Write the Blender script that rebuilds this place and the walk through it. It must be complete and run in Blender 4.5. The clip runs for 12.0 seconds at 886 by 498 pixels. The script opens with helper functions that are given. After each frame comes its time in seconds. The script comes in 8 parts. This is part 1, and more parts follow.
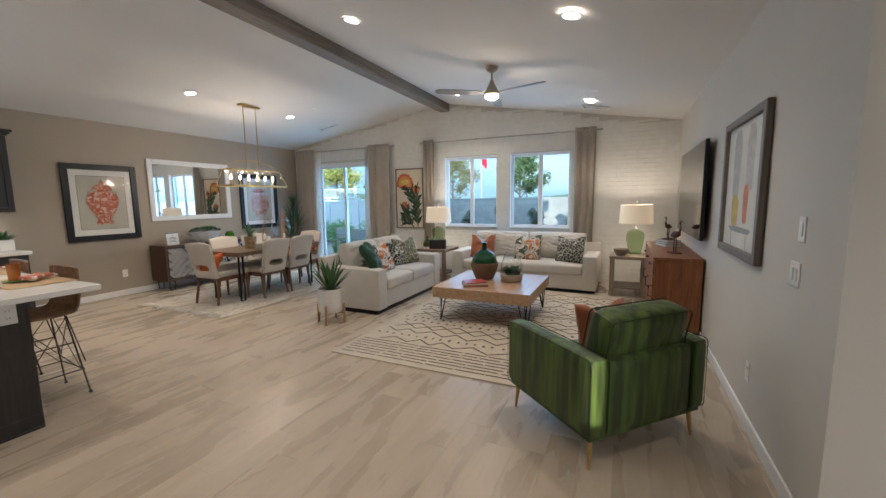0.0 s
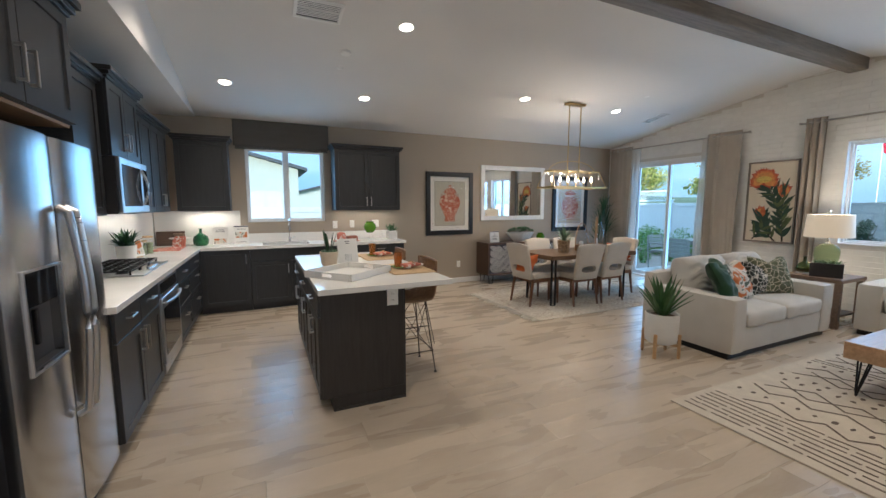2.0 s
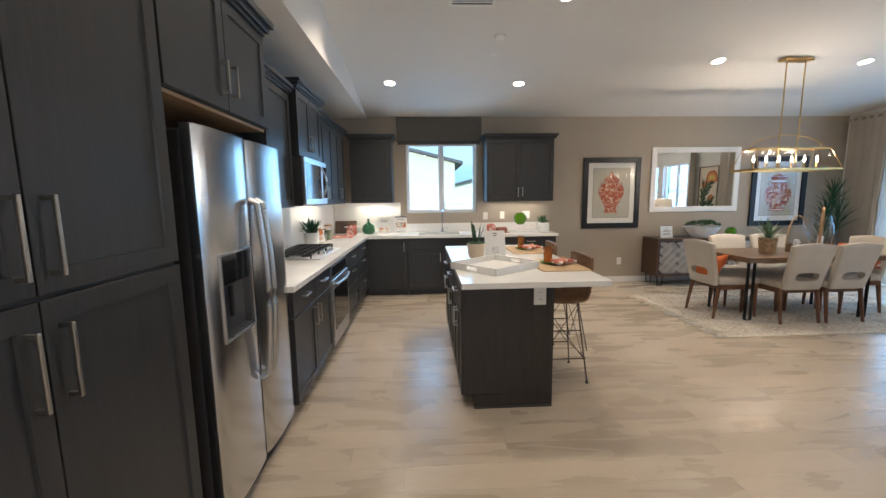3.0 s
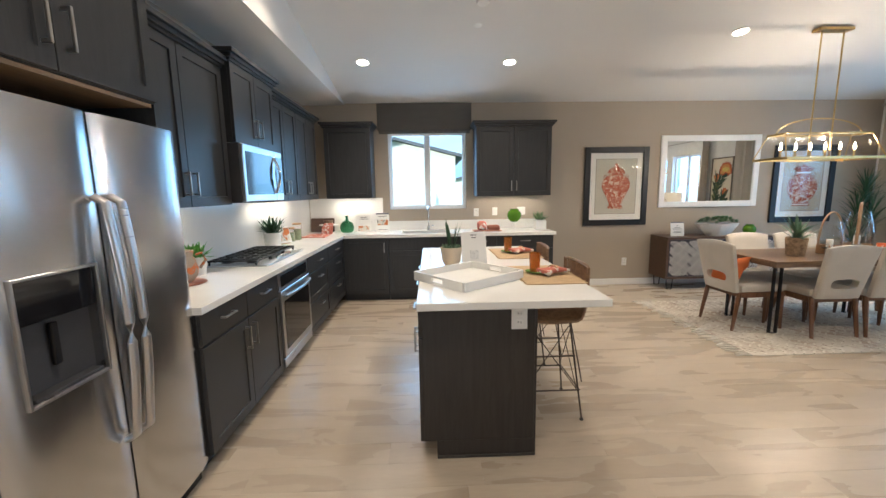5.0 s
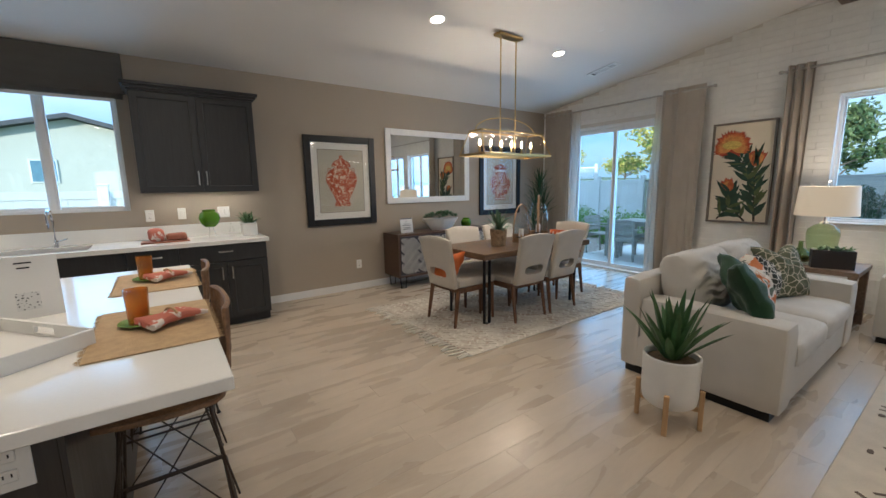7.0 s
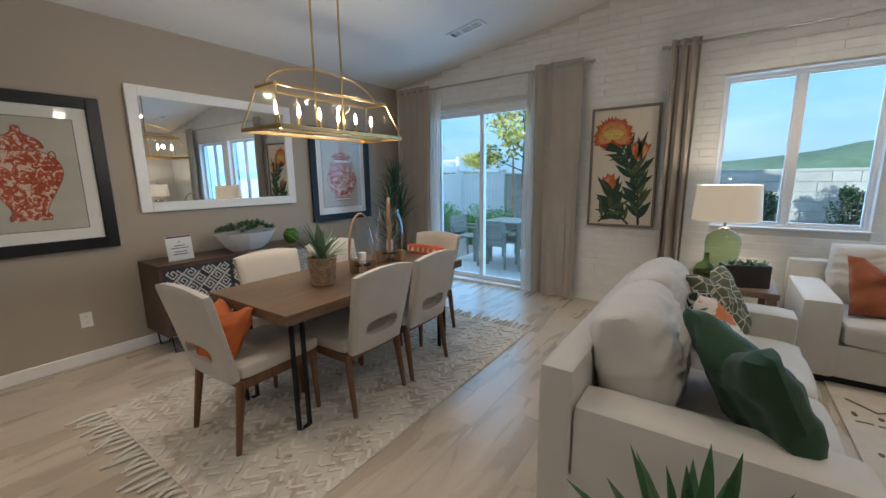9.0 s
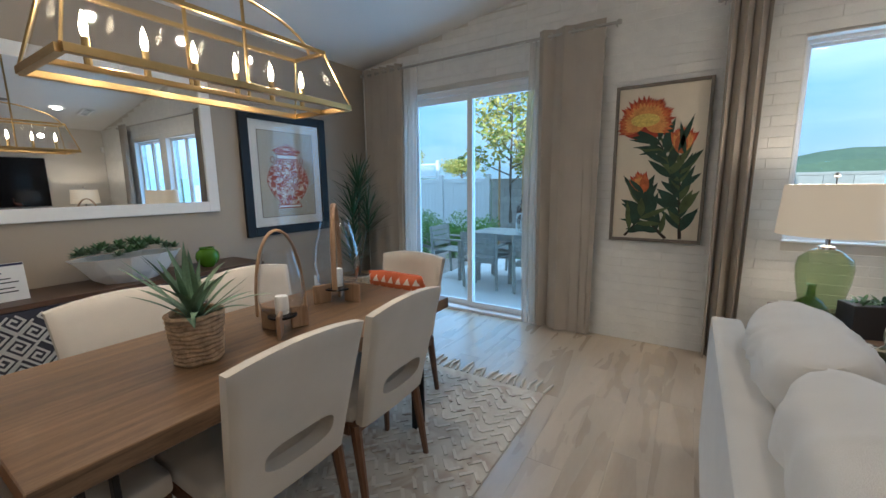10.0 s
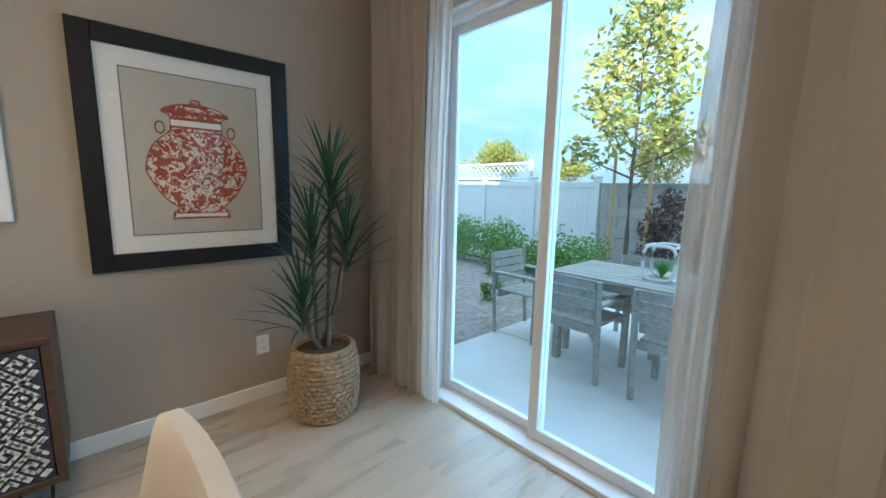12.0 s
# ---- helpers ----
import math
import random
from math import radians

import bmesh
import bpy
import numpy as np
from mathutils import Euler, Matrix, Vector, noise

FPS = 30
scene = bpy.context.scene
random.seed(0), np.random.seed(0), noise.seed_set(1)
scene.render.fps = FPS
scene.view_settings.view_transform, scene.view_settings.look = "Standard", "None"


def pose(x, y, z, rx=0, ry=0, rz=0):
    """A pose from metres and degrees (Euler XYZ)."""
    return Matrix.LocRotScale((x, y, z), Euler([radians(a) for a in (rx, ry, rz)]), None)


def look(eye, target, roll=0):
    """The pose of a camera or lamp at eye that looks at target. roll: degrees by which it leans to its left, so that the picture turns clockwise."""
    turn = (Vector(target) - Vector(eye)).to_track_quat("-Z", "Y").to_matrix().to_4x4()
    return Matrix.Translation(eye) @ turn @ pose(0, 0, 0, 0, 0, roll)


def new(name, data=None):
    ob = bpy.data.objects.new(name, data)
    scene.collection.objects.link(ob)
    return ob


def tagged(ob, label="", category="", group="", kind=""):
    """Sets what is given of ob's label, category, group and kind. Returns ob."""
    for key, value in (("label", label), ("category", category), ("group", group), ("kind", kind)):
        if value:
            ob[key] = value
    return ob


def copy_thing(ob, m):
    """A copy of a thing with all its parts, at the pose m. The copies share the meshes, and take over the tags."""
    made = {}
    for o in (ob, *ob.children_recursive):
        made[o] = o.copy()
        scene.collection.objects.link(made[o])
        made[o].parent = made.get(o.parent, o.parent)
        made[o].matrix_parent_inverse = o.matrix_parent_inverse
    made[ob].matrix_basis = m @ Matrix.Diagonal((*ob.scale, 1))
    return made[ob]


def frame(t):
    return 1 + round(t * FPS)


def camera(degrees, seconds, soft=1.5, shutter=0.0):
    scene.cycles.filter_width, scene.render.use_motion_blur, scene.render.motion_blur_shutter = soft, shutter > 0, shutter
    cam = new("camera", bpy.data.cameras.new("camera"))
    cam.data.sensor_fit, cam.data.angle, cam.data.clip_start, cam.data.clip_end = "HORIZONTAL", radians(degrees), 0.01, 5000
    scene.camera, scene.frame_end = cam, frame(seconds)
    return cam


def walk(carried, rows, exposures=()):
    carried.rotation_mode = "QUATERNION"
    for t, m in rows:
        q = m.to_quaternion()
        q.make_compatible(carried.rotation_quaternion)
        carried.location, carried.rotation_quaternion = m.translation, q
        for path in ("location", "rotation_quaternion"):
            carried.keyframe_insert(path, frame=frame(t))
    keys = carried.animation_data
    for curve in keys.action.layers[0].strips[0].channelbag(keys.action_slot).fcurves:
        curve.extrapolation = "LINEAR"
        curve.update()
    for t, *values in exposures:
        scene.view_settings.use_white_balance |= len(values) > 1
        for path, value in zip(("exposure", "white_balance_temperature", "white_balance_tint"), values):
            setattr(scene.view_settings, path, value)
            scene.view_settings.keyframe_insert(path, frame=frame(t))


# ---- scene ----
cam = camera(97.0, 12.0)

PATH = [
    (0, (1.563, 0.436, 1.481), (3.364, 1.27, 1.235), -0.7),
    (0.5, (1.682, 0.624, 1.464), (3.421, 1.583, 1.224), -1.1),
    (1, (1.721, 0.883, 1.485), (3.292, 2.101, 1.267), -1.0),
    (1.5, (1.706, 1.051, 1.489), (2.977, 2.58, 1.274), -0.5),
    (2, (1.728, 1.167, 1.479), (2.559, 2.973, 1.257), 0.0),
    (2.5, (1.806, 1.251, 1.495), (2.162, 3.203, 1.248), -0.2),
    (3, (1.806, 1.363, 1.471), (1.9, 3.343, 1.21), -0.7),
    (4.8, (2.079, 1.884, 1.462), (2.098, 3.865, 1.184), -0.7),
    (5, (2.118, 1.932, 1.469), (2.183, 3.91, 1.181), -0.9),
    (5.5, (2.232, 2.117, 1.462), (2.438, 4.083, 1.16), -1.8),
    (6, (2.375, 2.286, 1.442), (2.798, 4.211, 1.104), -2.3),
    (6.5, (2.732, 2.447, 1.453), (3.462, 4.278, 1.107), -1.6),
    (7, (2.934, 2.695, 1.411), (4.078, 4.306, 1.099), -0.9),
    (7.5, (3.237, 2.922, 1.434), (4.763, 4.177, 1.122), -0.4),
    (7.7, (3.336, 2.99, 1.416), (4.927, 4.164, 1.115), -0.2),
    (9.3, (4.569, 3.94, 1.449), (6.179, 5.071, 1.088), -1.0),
    (9.5, (4.734, 4.082, 1.426), (6.358, 5.197, 1.079), -1.2),
    (10, (5.269, 4.369, 1.38), (6.937, 5.425, 1.06), -0.7),
    (10.5, (5.823, 4.573, 1.367), (7.523, 5.587, 1.08), -0.3),
    (10.8, (6.149, 4.709, 1.393), (7.864, 5.697, 1.103), 0.1),
    (11, (6.334, 4.797, 1.379), (8.07, 5.754, 1.111), 0.6),
    (11.5, (6.853, 5.016, 1.375), (8.507, 6.107, 1.102), 1.0),
    (12, (7.316, 5.302, 1.366), (8.661, 6.75, 1.061), 1.2),
]
EXPO = [(0.0, 0.76, 5620, 10), (1.5, 0.60, 5500, 10), (3.0, 0.94, 5740, 10), (5.0, 1.16, 5760, 10), (5.5, 0.86, 5680, 10), (6.5, 0.62, 5640, 10), (7.5, 0.44, 5600, 9), (9.5, 0.42, 5500, 9), (10.5, 0.42, 5420, 9), (12.0, 0.74, 6120, 9)]
walk(cam, [(t, look(eye, target, roll)) for t, eye, target, roll in PATH], EXPO)

import itertools

# ---- world, sun, lights ----

world = bpy.data.worlds.new("world")
world.use_nodes = True
scene.world = world
wn = world.node_tree
sky = wn.nodes.new("ShaderNodeTexSky")
sky.sky_type = "NISHITA"
sky.sun_disc = False
sky.sun_elevation, sky.sun_rotation = radians(14), radians(239)
sky.air_density, sky.dust_density = 1.0, 0.6
sky.ozone_density = 2.0
cloud_map = wn.nodes.new("ShaderNodeMapping")
cloud_map.inputs["Scale"].default_value = (1.2, 1.2, 5.0)
wtc = wn.nodes.new("ShaderNodeTexCoord")
wn.links.new(wtc.outputs["Generated"], cloud_map.inputs[0])
cloud = wn.nodes.new("ShaderNodeTexNoise")
cloud.inputs["Scale"].default_value, cloud.inputs["Detail"].default_value = 1.6, 6
wn.links.new(cloud_map.outputs[0], cloud.inputs["Vector"])
cr = wn.nodes.new("ShaderNodeValToRGB")
cr.color_ramp.elements[0].position, cr.color_ramp.elements[0].color = 0.38, (0.27, 0.43, 0.57, 1)
cr.color_ramp.elements[1].position, cr.color_ramp.elements[1].color = 0.66, (0.58, 0.63, 0.66, 1)
wn.links.new(cloud.outputs[0], cr.inputs[0])
gain = wn.nodes.new("ShaderNodeVectorMath")
gain.operation = "SCALE"
wsep = wn.nodes.new("ShaderNodeSeparateXYZ")
wn.links.new(wtc.outputs["Generated"], wsep.inputs[0])
zenith = wn.nodes.new("ShaderNodeMath")
zenith.operation = "MULTIPLY_ADD"
zenith.use_clamp = False
zenith.inputs[1].default_value, zenith.inputs[2].default_value = 26.0, 11.6
wn.links.new(wsep.outputs[2], zenith.inputs[0])
wn.links.new(zenith.outputs[0], gain.inputs["Scale"])
wn.links.new(cr.outputs[0], gain.inputs[0])
cloudmix = wn.nodes.new("ShaderNodeMixRGB")
cloudmix.inputs[0].default_value = 0.82
wn.links.new(sky.outputs[0], cloudmix.inputs[1])
wn.links.new(gain.outputs[0], cloudmix.inputs[2])
wn.links.new(cloudmix.outputs[0], wn.nodes["Background"].inputs["Color"])
wn.nodes["Background"].inputs["Strength"].default_value = 0.10
sun = new("sun", bpy.data.lights.new("sun", "SUN"))
sun.data.energy, sun.data.angle, sun.data.color = 4.8, radians(0.6), (1.0, 0.84, 0.62)
sun.matrix_world = look((-5.0, -3.0, 1.45), (0, 0, 0))


def area_light(name, m, w, h, power, color):
    """A lamp in an opening, for the light of the sky beyond it or as added fill."""
    ob = new(name, bpy.data.lights.new(name, "AREA"))
    ob.data.shape, ob.data.size, ob.data.size_y = "RECTANGLE", w, h
    ob.data.energy, ob.data.color = power, color
    ob.matrix_world = m
    return ob


DAY = (0.36, 0.68, 1.0)
WARM = (1.0, 0.80, 0.57)

# ---- plan, in metres ----
X0, X1 = 0.34, 8.96          # cabinet wall, window wall
Y0, Y1 = -0.33, 7.82         # television wall, kitchen wall
YS, XE = -3.2, 3.53          # hall behind the walk, end of the television wall
RIDGE_Y, RIDGE_Z, EAVE_Z, EAVE_S = 3.80, 3.40, 2.74, 2.68
SOFFIT_X, SOFFIT_Z = 0.93, 2.72
T = 0.15


def ceiling_z(y):
    if y > RIDGE_Y:
        return RIDGE_Z + (EAVE_Z - RIDGE_Z) * (y - RIDGE_Y) / (Y1 - RIDGE_Y)
    return RIDGE_Z + (EAVE_S - RIDGE_Z) * (RIDGE_Y - max(y, Y0)) / (RIDGE_Y - Y0)


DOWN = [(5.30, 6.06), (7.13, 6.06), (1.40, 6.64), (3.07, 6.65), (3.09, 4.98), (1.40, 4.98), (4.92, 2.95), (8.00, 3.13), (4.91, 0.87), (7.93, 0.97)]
# Unseen downlights added as fill; two follow the spacing of the seen ones.
HALL_FILL = [(1.9, -1.6), (1.9, 0.87), (1.9, 2.95)]
for dx, dy in DOWN + HALL_FILL:
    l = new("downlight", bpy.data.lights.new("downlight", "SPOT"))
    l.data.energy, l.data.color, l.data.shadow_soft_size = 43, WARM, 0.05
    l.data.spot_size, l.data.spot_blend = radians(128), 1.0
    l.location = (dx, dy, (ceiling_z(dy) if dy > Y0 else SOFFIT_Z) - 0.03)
area_light("sky_light_slider", pose(X1 + 0.20, 6.37, 1.2, 90, 0, 90), 1.4, 2.2, 17, DAY)
area_light("sky_light_window", pose(X1 + 0.20, 3.23, 1.65, 90, 0, 90), 1.0, 1.3, 8, DAY)
area_light("sky_light_window", pose(X1 + 0.20, 1.83, 1.65, 90, 0, 90), 1.0, 1.3, 8, DAY)
# Fill light added behind the walk, through an assumed, unseen hall window.
area_light("hall_fill_light", pose(1.9, YS - 0.20, 1.5, 90, 0, 0), 1.2, 1.2, 22, (1.0, 0.93, 0.84))
area_light("sky_light_kitchen", pose(2.09, Y1 + 0.20, 1.75, 90, 0, 180), 1.0, 1.0, 8, DAY)


# ---- materials ----
def ramp(nt, src, stops):
    r = nt.nodes.new("ShaderNodeValToRGB")
    while len(r.color_ramp.elements) < len(stops):
        r.color_ramp.elements.new(0.5)
    for e, (p, c) in zip(r.color_ramp.elements, stops):
        e.position, e.color = p, (*c, 1)
    nt.links.new(src, r.inputs[0])
    return r.outputs[0]


def mat(name, color, rough=0.5, metal=0.0, vary=0.12, scale=6.0, bump=0.1, fine=120.0, stretch=(1, 1, 1), coat=0.0, rand=0.0, sheen=0.0, trans=0.0, ior=1.45):
    """A plain surface: colour with slow and fine variation, fine relief, uneven gloss."""
    m = bpy.data.materials.new(name)
    m.use_nodes = True
    nt = m.node_tree
    b = nt.nodes["Principled BSDF"]
    tc = nt.nodes.new("ShaderNodeTexCoord")
    mp = nt.nodes.new("ShaderNodeMapping")
    mp.inputs["Scale"].default_value = stretch
    nt.links.new(tc.outputs["Object"], mp.inputs[0])
    if rand:
        far = nt.nodes.new("ShaderNodeObjectInfo")
        mul = nt.nodes.new("ShaderNodeVectorMath")
        mul.operation = "MULTIPLY_ADD"
        mul.inputs[1].default_value = (37.0, 53.0, 29.0)
        nt.links.new(far.outputs["Random"], mul.inputs[0])
        nt.links.new(mp.outputs[0], mul.inputs[2])
    n1 = nt.nodes.new("ShaderNodeTexNoise")
    n1.inputs["Scale"].default_value, n1.inputs["Detail"].default_value = scale, 5
    n2 = nt.nodes.new("ShaderNodeTexNoise")
    n2.inputs["Scale"].default_value, n2.inputs["Detail"].default_value = fine, 3
    for n in (n1, n2):
        nt.links.new(mul.outputs[0] if rand else mp.outputs[0], n.inputs["Vector"])
    mix = nt.nodes.new("ShaderNodeMath")
    mix.operation = "MULTIPLY_ADD"
    mix.inputs[1].default_value = 0.35
    nt.links.new(n2.outputs[0], mix.inputs[0])
    half = nt.nodes.new("ShaderNodeMath")
    half.operation = "MULTIPLY"
    half.inputs[1].default_value = 0.65
    nt.links.new(n1.outputs[0], half.inputs[0])
    nt.links.new(half.outputs[0], mix.inputs[2])
    lo = tuple(c * (1 - vary) for c in color)
    hi = tuple(min(1, c * (1 + vary)) for c in color)
    col = ramp(nt, mix.outputs[0], [(0.32, lo), (0.68, hi)])
    if rand:
        oi = nt.nodes.new("ShaderNodeObjectInfo")
        mr = nt.nodes.new("ShaderNodeMapRange")
        mr.inputs[3].default_value, mr.inputs[4].default_value = 1 - rand, 1 + rand
        nt.links.new(oi.outputs["Random"], mr.inputs[0])
        hs = nt.nodes.new("ShaderNodeHueSaturation")
        nt.links.new(col, hs.inputs["Color"])
        nt.links.new(mr.outputs[0], hs.inputs["Value"])
        col = hs.outputs[0]
    nt.links.new(col, b.inputs["Base Color"])
    rr = nt.nodes.new("ShaderNodeMapRange")
    rr.inputs[3].default_value, rr.inputs[4].default_value = max(0.02, rough - 0.07), min(1, rough + 0.07)
    nt.links.new(n1.outputs[0], rr.inputs[0])
    nt.links.new(rr.outputs[0], b.inputs["Roughness"])
    b.inputs["Metallic"].default_value = metal
    b.inputs["IOR"].default_value = ior
    b.inputs["Coat Weight"].default_value = coat
    b.inputs["Sheen Weight"].default_value = sheen
    b.inputs["Transmission Weight"].default_value = trans
    if bump:
        bp = nt.nodes.new("ShaderNodeBump")
        bp.inputs["Strength"].default_value, bp.inputs["Distance"].default_value = bump, 0.004
        nt.links.new(n2.outputs[0], bp.inputs["Height"])
        nt.links.new(bp.outputs[0], b.inputs["Normal"])
    return m


def wood(name, dark, light, rough=0.4, axis=0, scale=5.0, rand=0.0, coat=0.0, bump=0.12):
    """Wood with its grain along one axis."""
    st = [11.0, 11.0, 11.0]
    st[axis] = 0.7
    m = mat(name, light, rough, stretch=st, scale=scale, fine=scale * 9, bump=bump, rand=rand, coat=coat)
    nt = m.node_tree
    for n in nt.nodes:
        if n.type == "VALTORGB":
            n.color_ramp.elements[0].color, n.color_ramp.elements[1].color = (*dark, 1), (*light, 1)
            n.color_ramp.elements[0].position, n.color_ramp.elements[1].position = 0.36, 0.64
        if n.type == "TEX_NOISE":
            n.inputs["Distortion"].default_value = 0.6
    return m


def glow(name, color, strength):
    m = bpy.data.materials.new(name)
    m.use_nodes = True
    b = m.node_tree.nodes["Principled BSDF"]
    b.inputs["Base Color"].default_value = (0.8, 0.8, 0.78, 1)
    b.inputs["Emission Color"].default_value = (*color, 1)
    b.inputs["Emission Strength"].default_value = strength
    return m


def clear(name, tint=(1, 1, 1), gloss=0.06, gray=0.0):
    """Thin glass: mostly straight through, with a reflection that grows at grazing angles."""
    m = bpy.data.materials.new(name)
    m.use_nodes = True
    nt = m.node_tree
    nt.nodes.remove(nt.nodes["Principled BSDF"])
    tr = nt.nodes.new("ShaderNodeBsdfTransparent")
    tr.inputs[0].default_value = (*tint, 1)
    gl = nt.nodes.new("ShaderNodeBsdfGlossy")
    gl.inputs["Roughness"].default_value = 0.01
    lw = nt.nodes.new("ShaderNodeLayerWeight")
    p5 = nt.nodes.new("ShaderNodeMath")
    p5.operation = "POWER"
    p5.inputs[1].default_value = 4.0
    nt.links.new(lw.outputs["Facing"], p5.inputs[0])
    fr = nt.nodes.new("ShaderNodeMath")
    fr.operation = "MULTIPLY_ADD"
    fr.inputs[1].default_value, fr.inputs[2].default_value = 0.8, 0.03
    nt.links.new(p5.outputs[0], fr.inputs[0])
    mx = nt.nodes.new("ShaderNodeMixShader")
    nt.links.new(fr.outputs[0], mx.inputs[0])
    nt.links.new(tr.outputs[0], mx.inputs[1])
    nt.links.new(gl.outputs[0], mx.inputs[2])
    nt.links.new(mx.outputs[0], nt.nodes["Material Output"].inputs[0])
    return m


M_TAUPE = mat("taupe_paint", (0.38, 0.325, 0.26), 0.75, vary=0.03, scale=2, bump=0.15, fine=260)
M_GREIGE = mat("greige_paint", (0.60, 0.57, 0.52), 0.7, vary=0.03, scale=2, bump=0.15, fine=260)
M_CEIL = mat("ceiling_paint", (0.72, 0.70, 0.67), 0.8, vary=0.02, scale=1.5, bump=0.2, fine=200)
M_TRIM = mat("white_trim", (0.78, 0.77, 0.75), 0.4, vary=0.03, bump=0.03)
M_BRICK = mat("white_painted_brick", (0.72, 0.71, 0.68), 0.6, vary=0.06, scale=9, bump=0.4, fine=90, rand=0.018)
M_CAB = wood("dark_stained_maple", (0.024, 0.0245, 0.026), (0.035, 0.0355, 0.037), 0.38, axis=2, bump=0.06)
M_CABISL = wood("dark_island_maple", (0.026, 0.022, 0.020), (0.038, 0.033, 0.030), 0.4, axis=2, bump=0.06)
M_QUARTZ = mat("white_quartz", (0.80, 0.79, 0.76), 0.16, vary=0.03, scale=3, bump=0.0)
M_STEEL = mat("brushed_steel", (0.55, 0.55, 0.56), 0.30, metal=1.0, vary=0.02, scale=3, fine=60, stretch=(1, 1, 30), bump=0.03)
M_NICKEL = mat("satin_nickel", (0.5, 0.48, 0.45), 0.3, metal=1.0, bump=0.0)
M_BLACKM = mat("black_metal", (0.02, 0.02, 0.022), 0.4, metal=0.6, bump=0.03)
M_BLACKG = mat("black_glass", (0.01, 0.01, 0.012), 0.06, vary=0.02, bump=0.0)
M_DARK = mat("duct_shade", (0.02, 0.02, 0.02), 0.8, bump=0.0)
M_BEAM = wood("grey_brown_beam", (0.14, 0.115, 0.092), (0.25, 0.215, 0.175), 0.6, axis=0, scale=3)
M_GLASS = clear("window_glass", (0.86, 0.95, 1.0))
M_VINYL = mat("white_vinyl", (0.8, 0.8, 0.8), 0.35, vary=0.02, bump=0.0)
M_CONC = mat("patio_concrete", (0.60, 0.59, 0.57), 0.85, vary=0.10, scale=2, bump=0.4)
M_SOIL = mat("bark_mulch", (0.26, 0.215, 0.185), 0.95, vary=0.5, scale=14, bump=1.0, fine=60)
M_GRASS = mat("lawn", (0.08, 0.12, 0.04), 0.9, vary=0.4, scale=5, bump=1.0)
M_FLOOR = wood("oak_plank", (0.375, 0.308, 0.232), (0.51, 0.432, 0.338), 0.28, axis=0, scale=1.5, rand=0.055, bump=0.03)
for n in M_FLOOR.node_tree.nodes:
    if n.type == "MAPPING":
        n.inputs["Scale"].default_value = (0.9, 4.2, 4.2)
    if n.type == "VALTORGB":
        n.color_ramp.elements[0].position, n.color_ramp.elements[1].position = 0.28, 0.72
    if n.type == "TEX_NOISE":
        n.inputs["Roughness"].default_value = 0.42
    if n.type == "MATH" and n.operation == "MULTIPLY_ADD":
        n.inputs[1].default_value = 0.22
    if n.type == "MATH" and n.operation == "MULTIPLY":
        n.inputs[1].default_value = 0.78


# ---- mesh helpers ----
def part(name, bm, material, parent=None, label="", smooth=False, kind="", loc=None):
    me = bpy.data.meshes.new(name)
    bmesh.ops.recalc_face_normals(bm, faces=bm.faces)
    bm.to_mesh(me)
    bm.free()
    me.materials.append(material)
    if smooth:
        me.shade_smooth()
        me.set_sharp_from_angle(angle=radians(40))
    ob = new(name, me)
    if parent is not None:
        ob.parent = parent
    if loc:
        ob.location = loc
    return tagged(ob, label=label, kind=kind)


def thing(name, label, category, group="", at=(0, 0, 0), turn=0.0):
    ob = new(name)
    ob.empty_display_size = 0.1
    ob.matrix_basis = pose(*at, 0, 0, turn)
    return tagged(ob, label, category, group)


def box(x0, x1, y0, y1, z0, z1, bevel=0.0, bm=None, seg=1, m=None):
    own = bmesh.new()
    vs = [own.verts.new(p) for p in itertools.product((x0, x1), (y0, y1), (z0, z1))]
    for f in ((0, 1, 3, 2), (4, 6, 7, 5), (0, 4, 5, 1), (2, 3, 7, 6), (0, 2, 6, 4), (1, 5, 7, 3)):
        own.faces.new([vs[i] for i in f])
    if bevel:
        bmesh.ops.bevel(own, geom=own.edges[:], offset=bevel, segments=seg, profile=0.5, affect="EDGES")
    if m is not None:
        bmesh.ops.transform(own, matrix=m, verts=own.verts)
    if bm is None:
        return own
    me = bpy.data.meshes.new("tmp")
    own.to_mesh(me)
    own.free()
    bm.from_mesh(me)
    bpy.data.meshes.remove(me)
    return bm


def rod(p0, p1, r0, r1=None, seg=10, bm=None):
    """A round bar between two points."""
    bm = bm or bmesh.new()
    r1 = r0 if r1 is None else r1
    p0, p1 = Vector(p0), Vector(p1)
    q = (p1 - p0).to_track_quat("Z", "Y")
    rings = []
    for p, r in ((p0, r0), (p1, r1)):
        rings.append([bm.verts.new(p + q @ Vector((r * math.cos(a), r * math.sin(a), 0))) for a in (math.tau * i / seg for i in range(seg))])
    for i in range(seg):
        bm.faces.new((rings[0][i], rings[0][(i + 1) % seg], rings[1][(i + 1) % seg], rings[1][i]))
    bm.faces.new(rings[0][::-1])
    bm.faces.new(rings[1])
    return bm


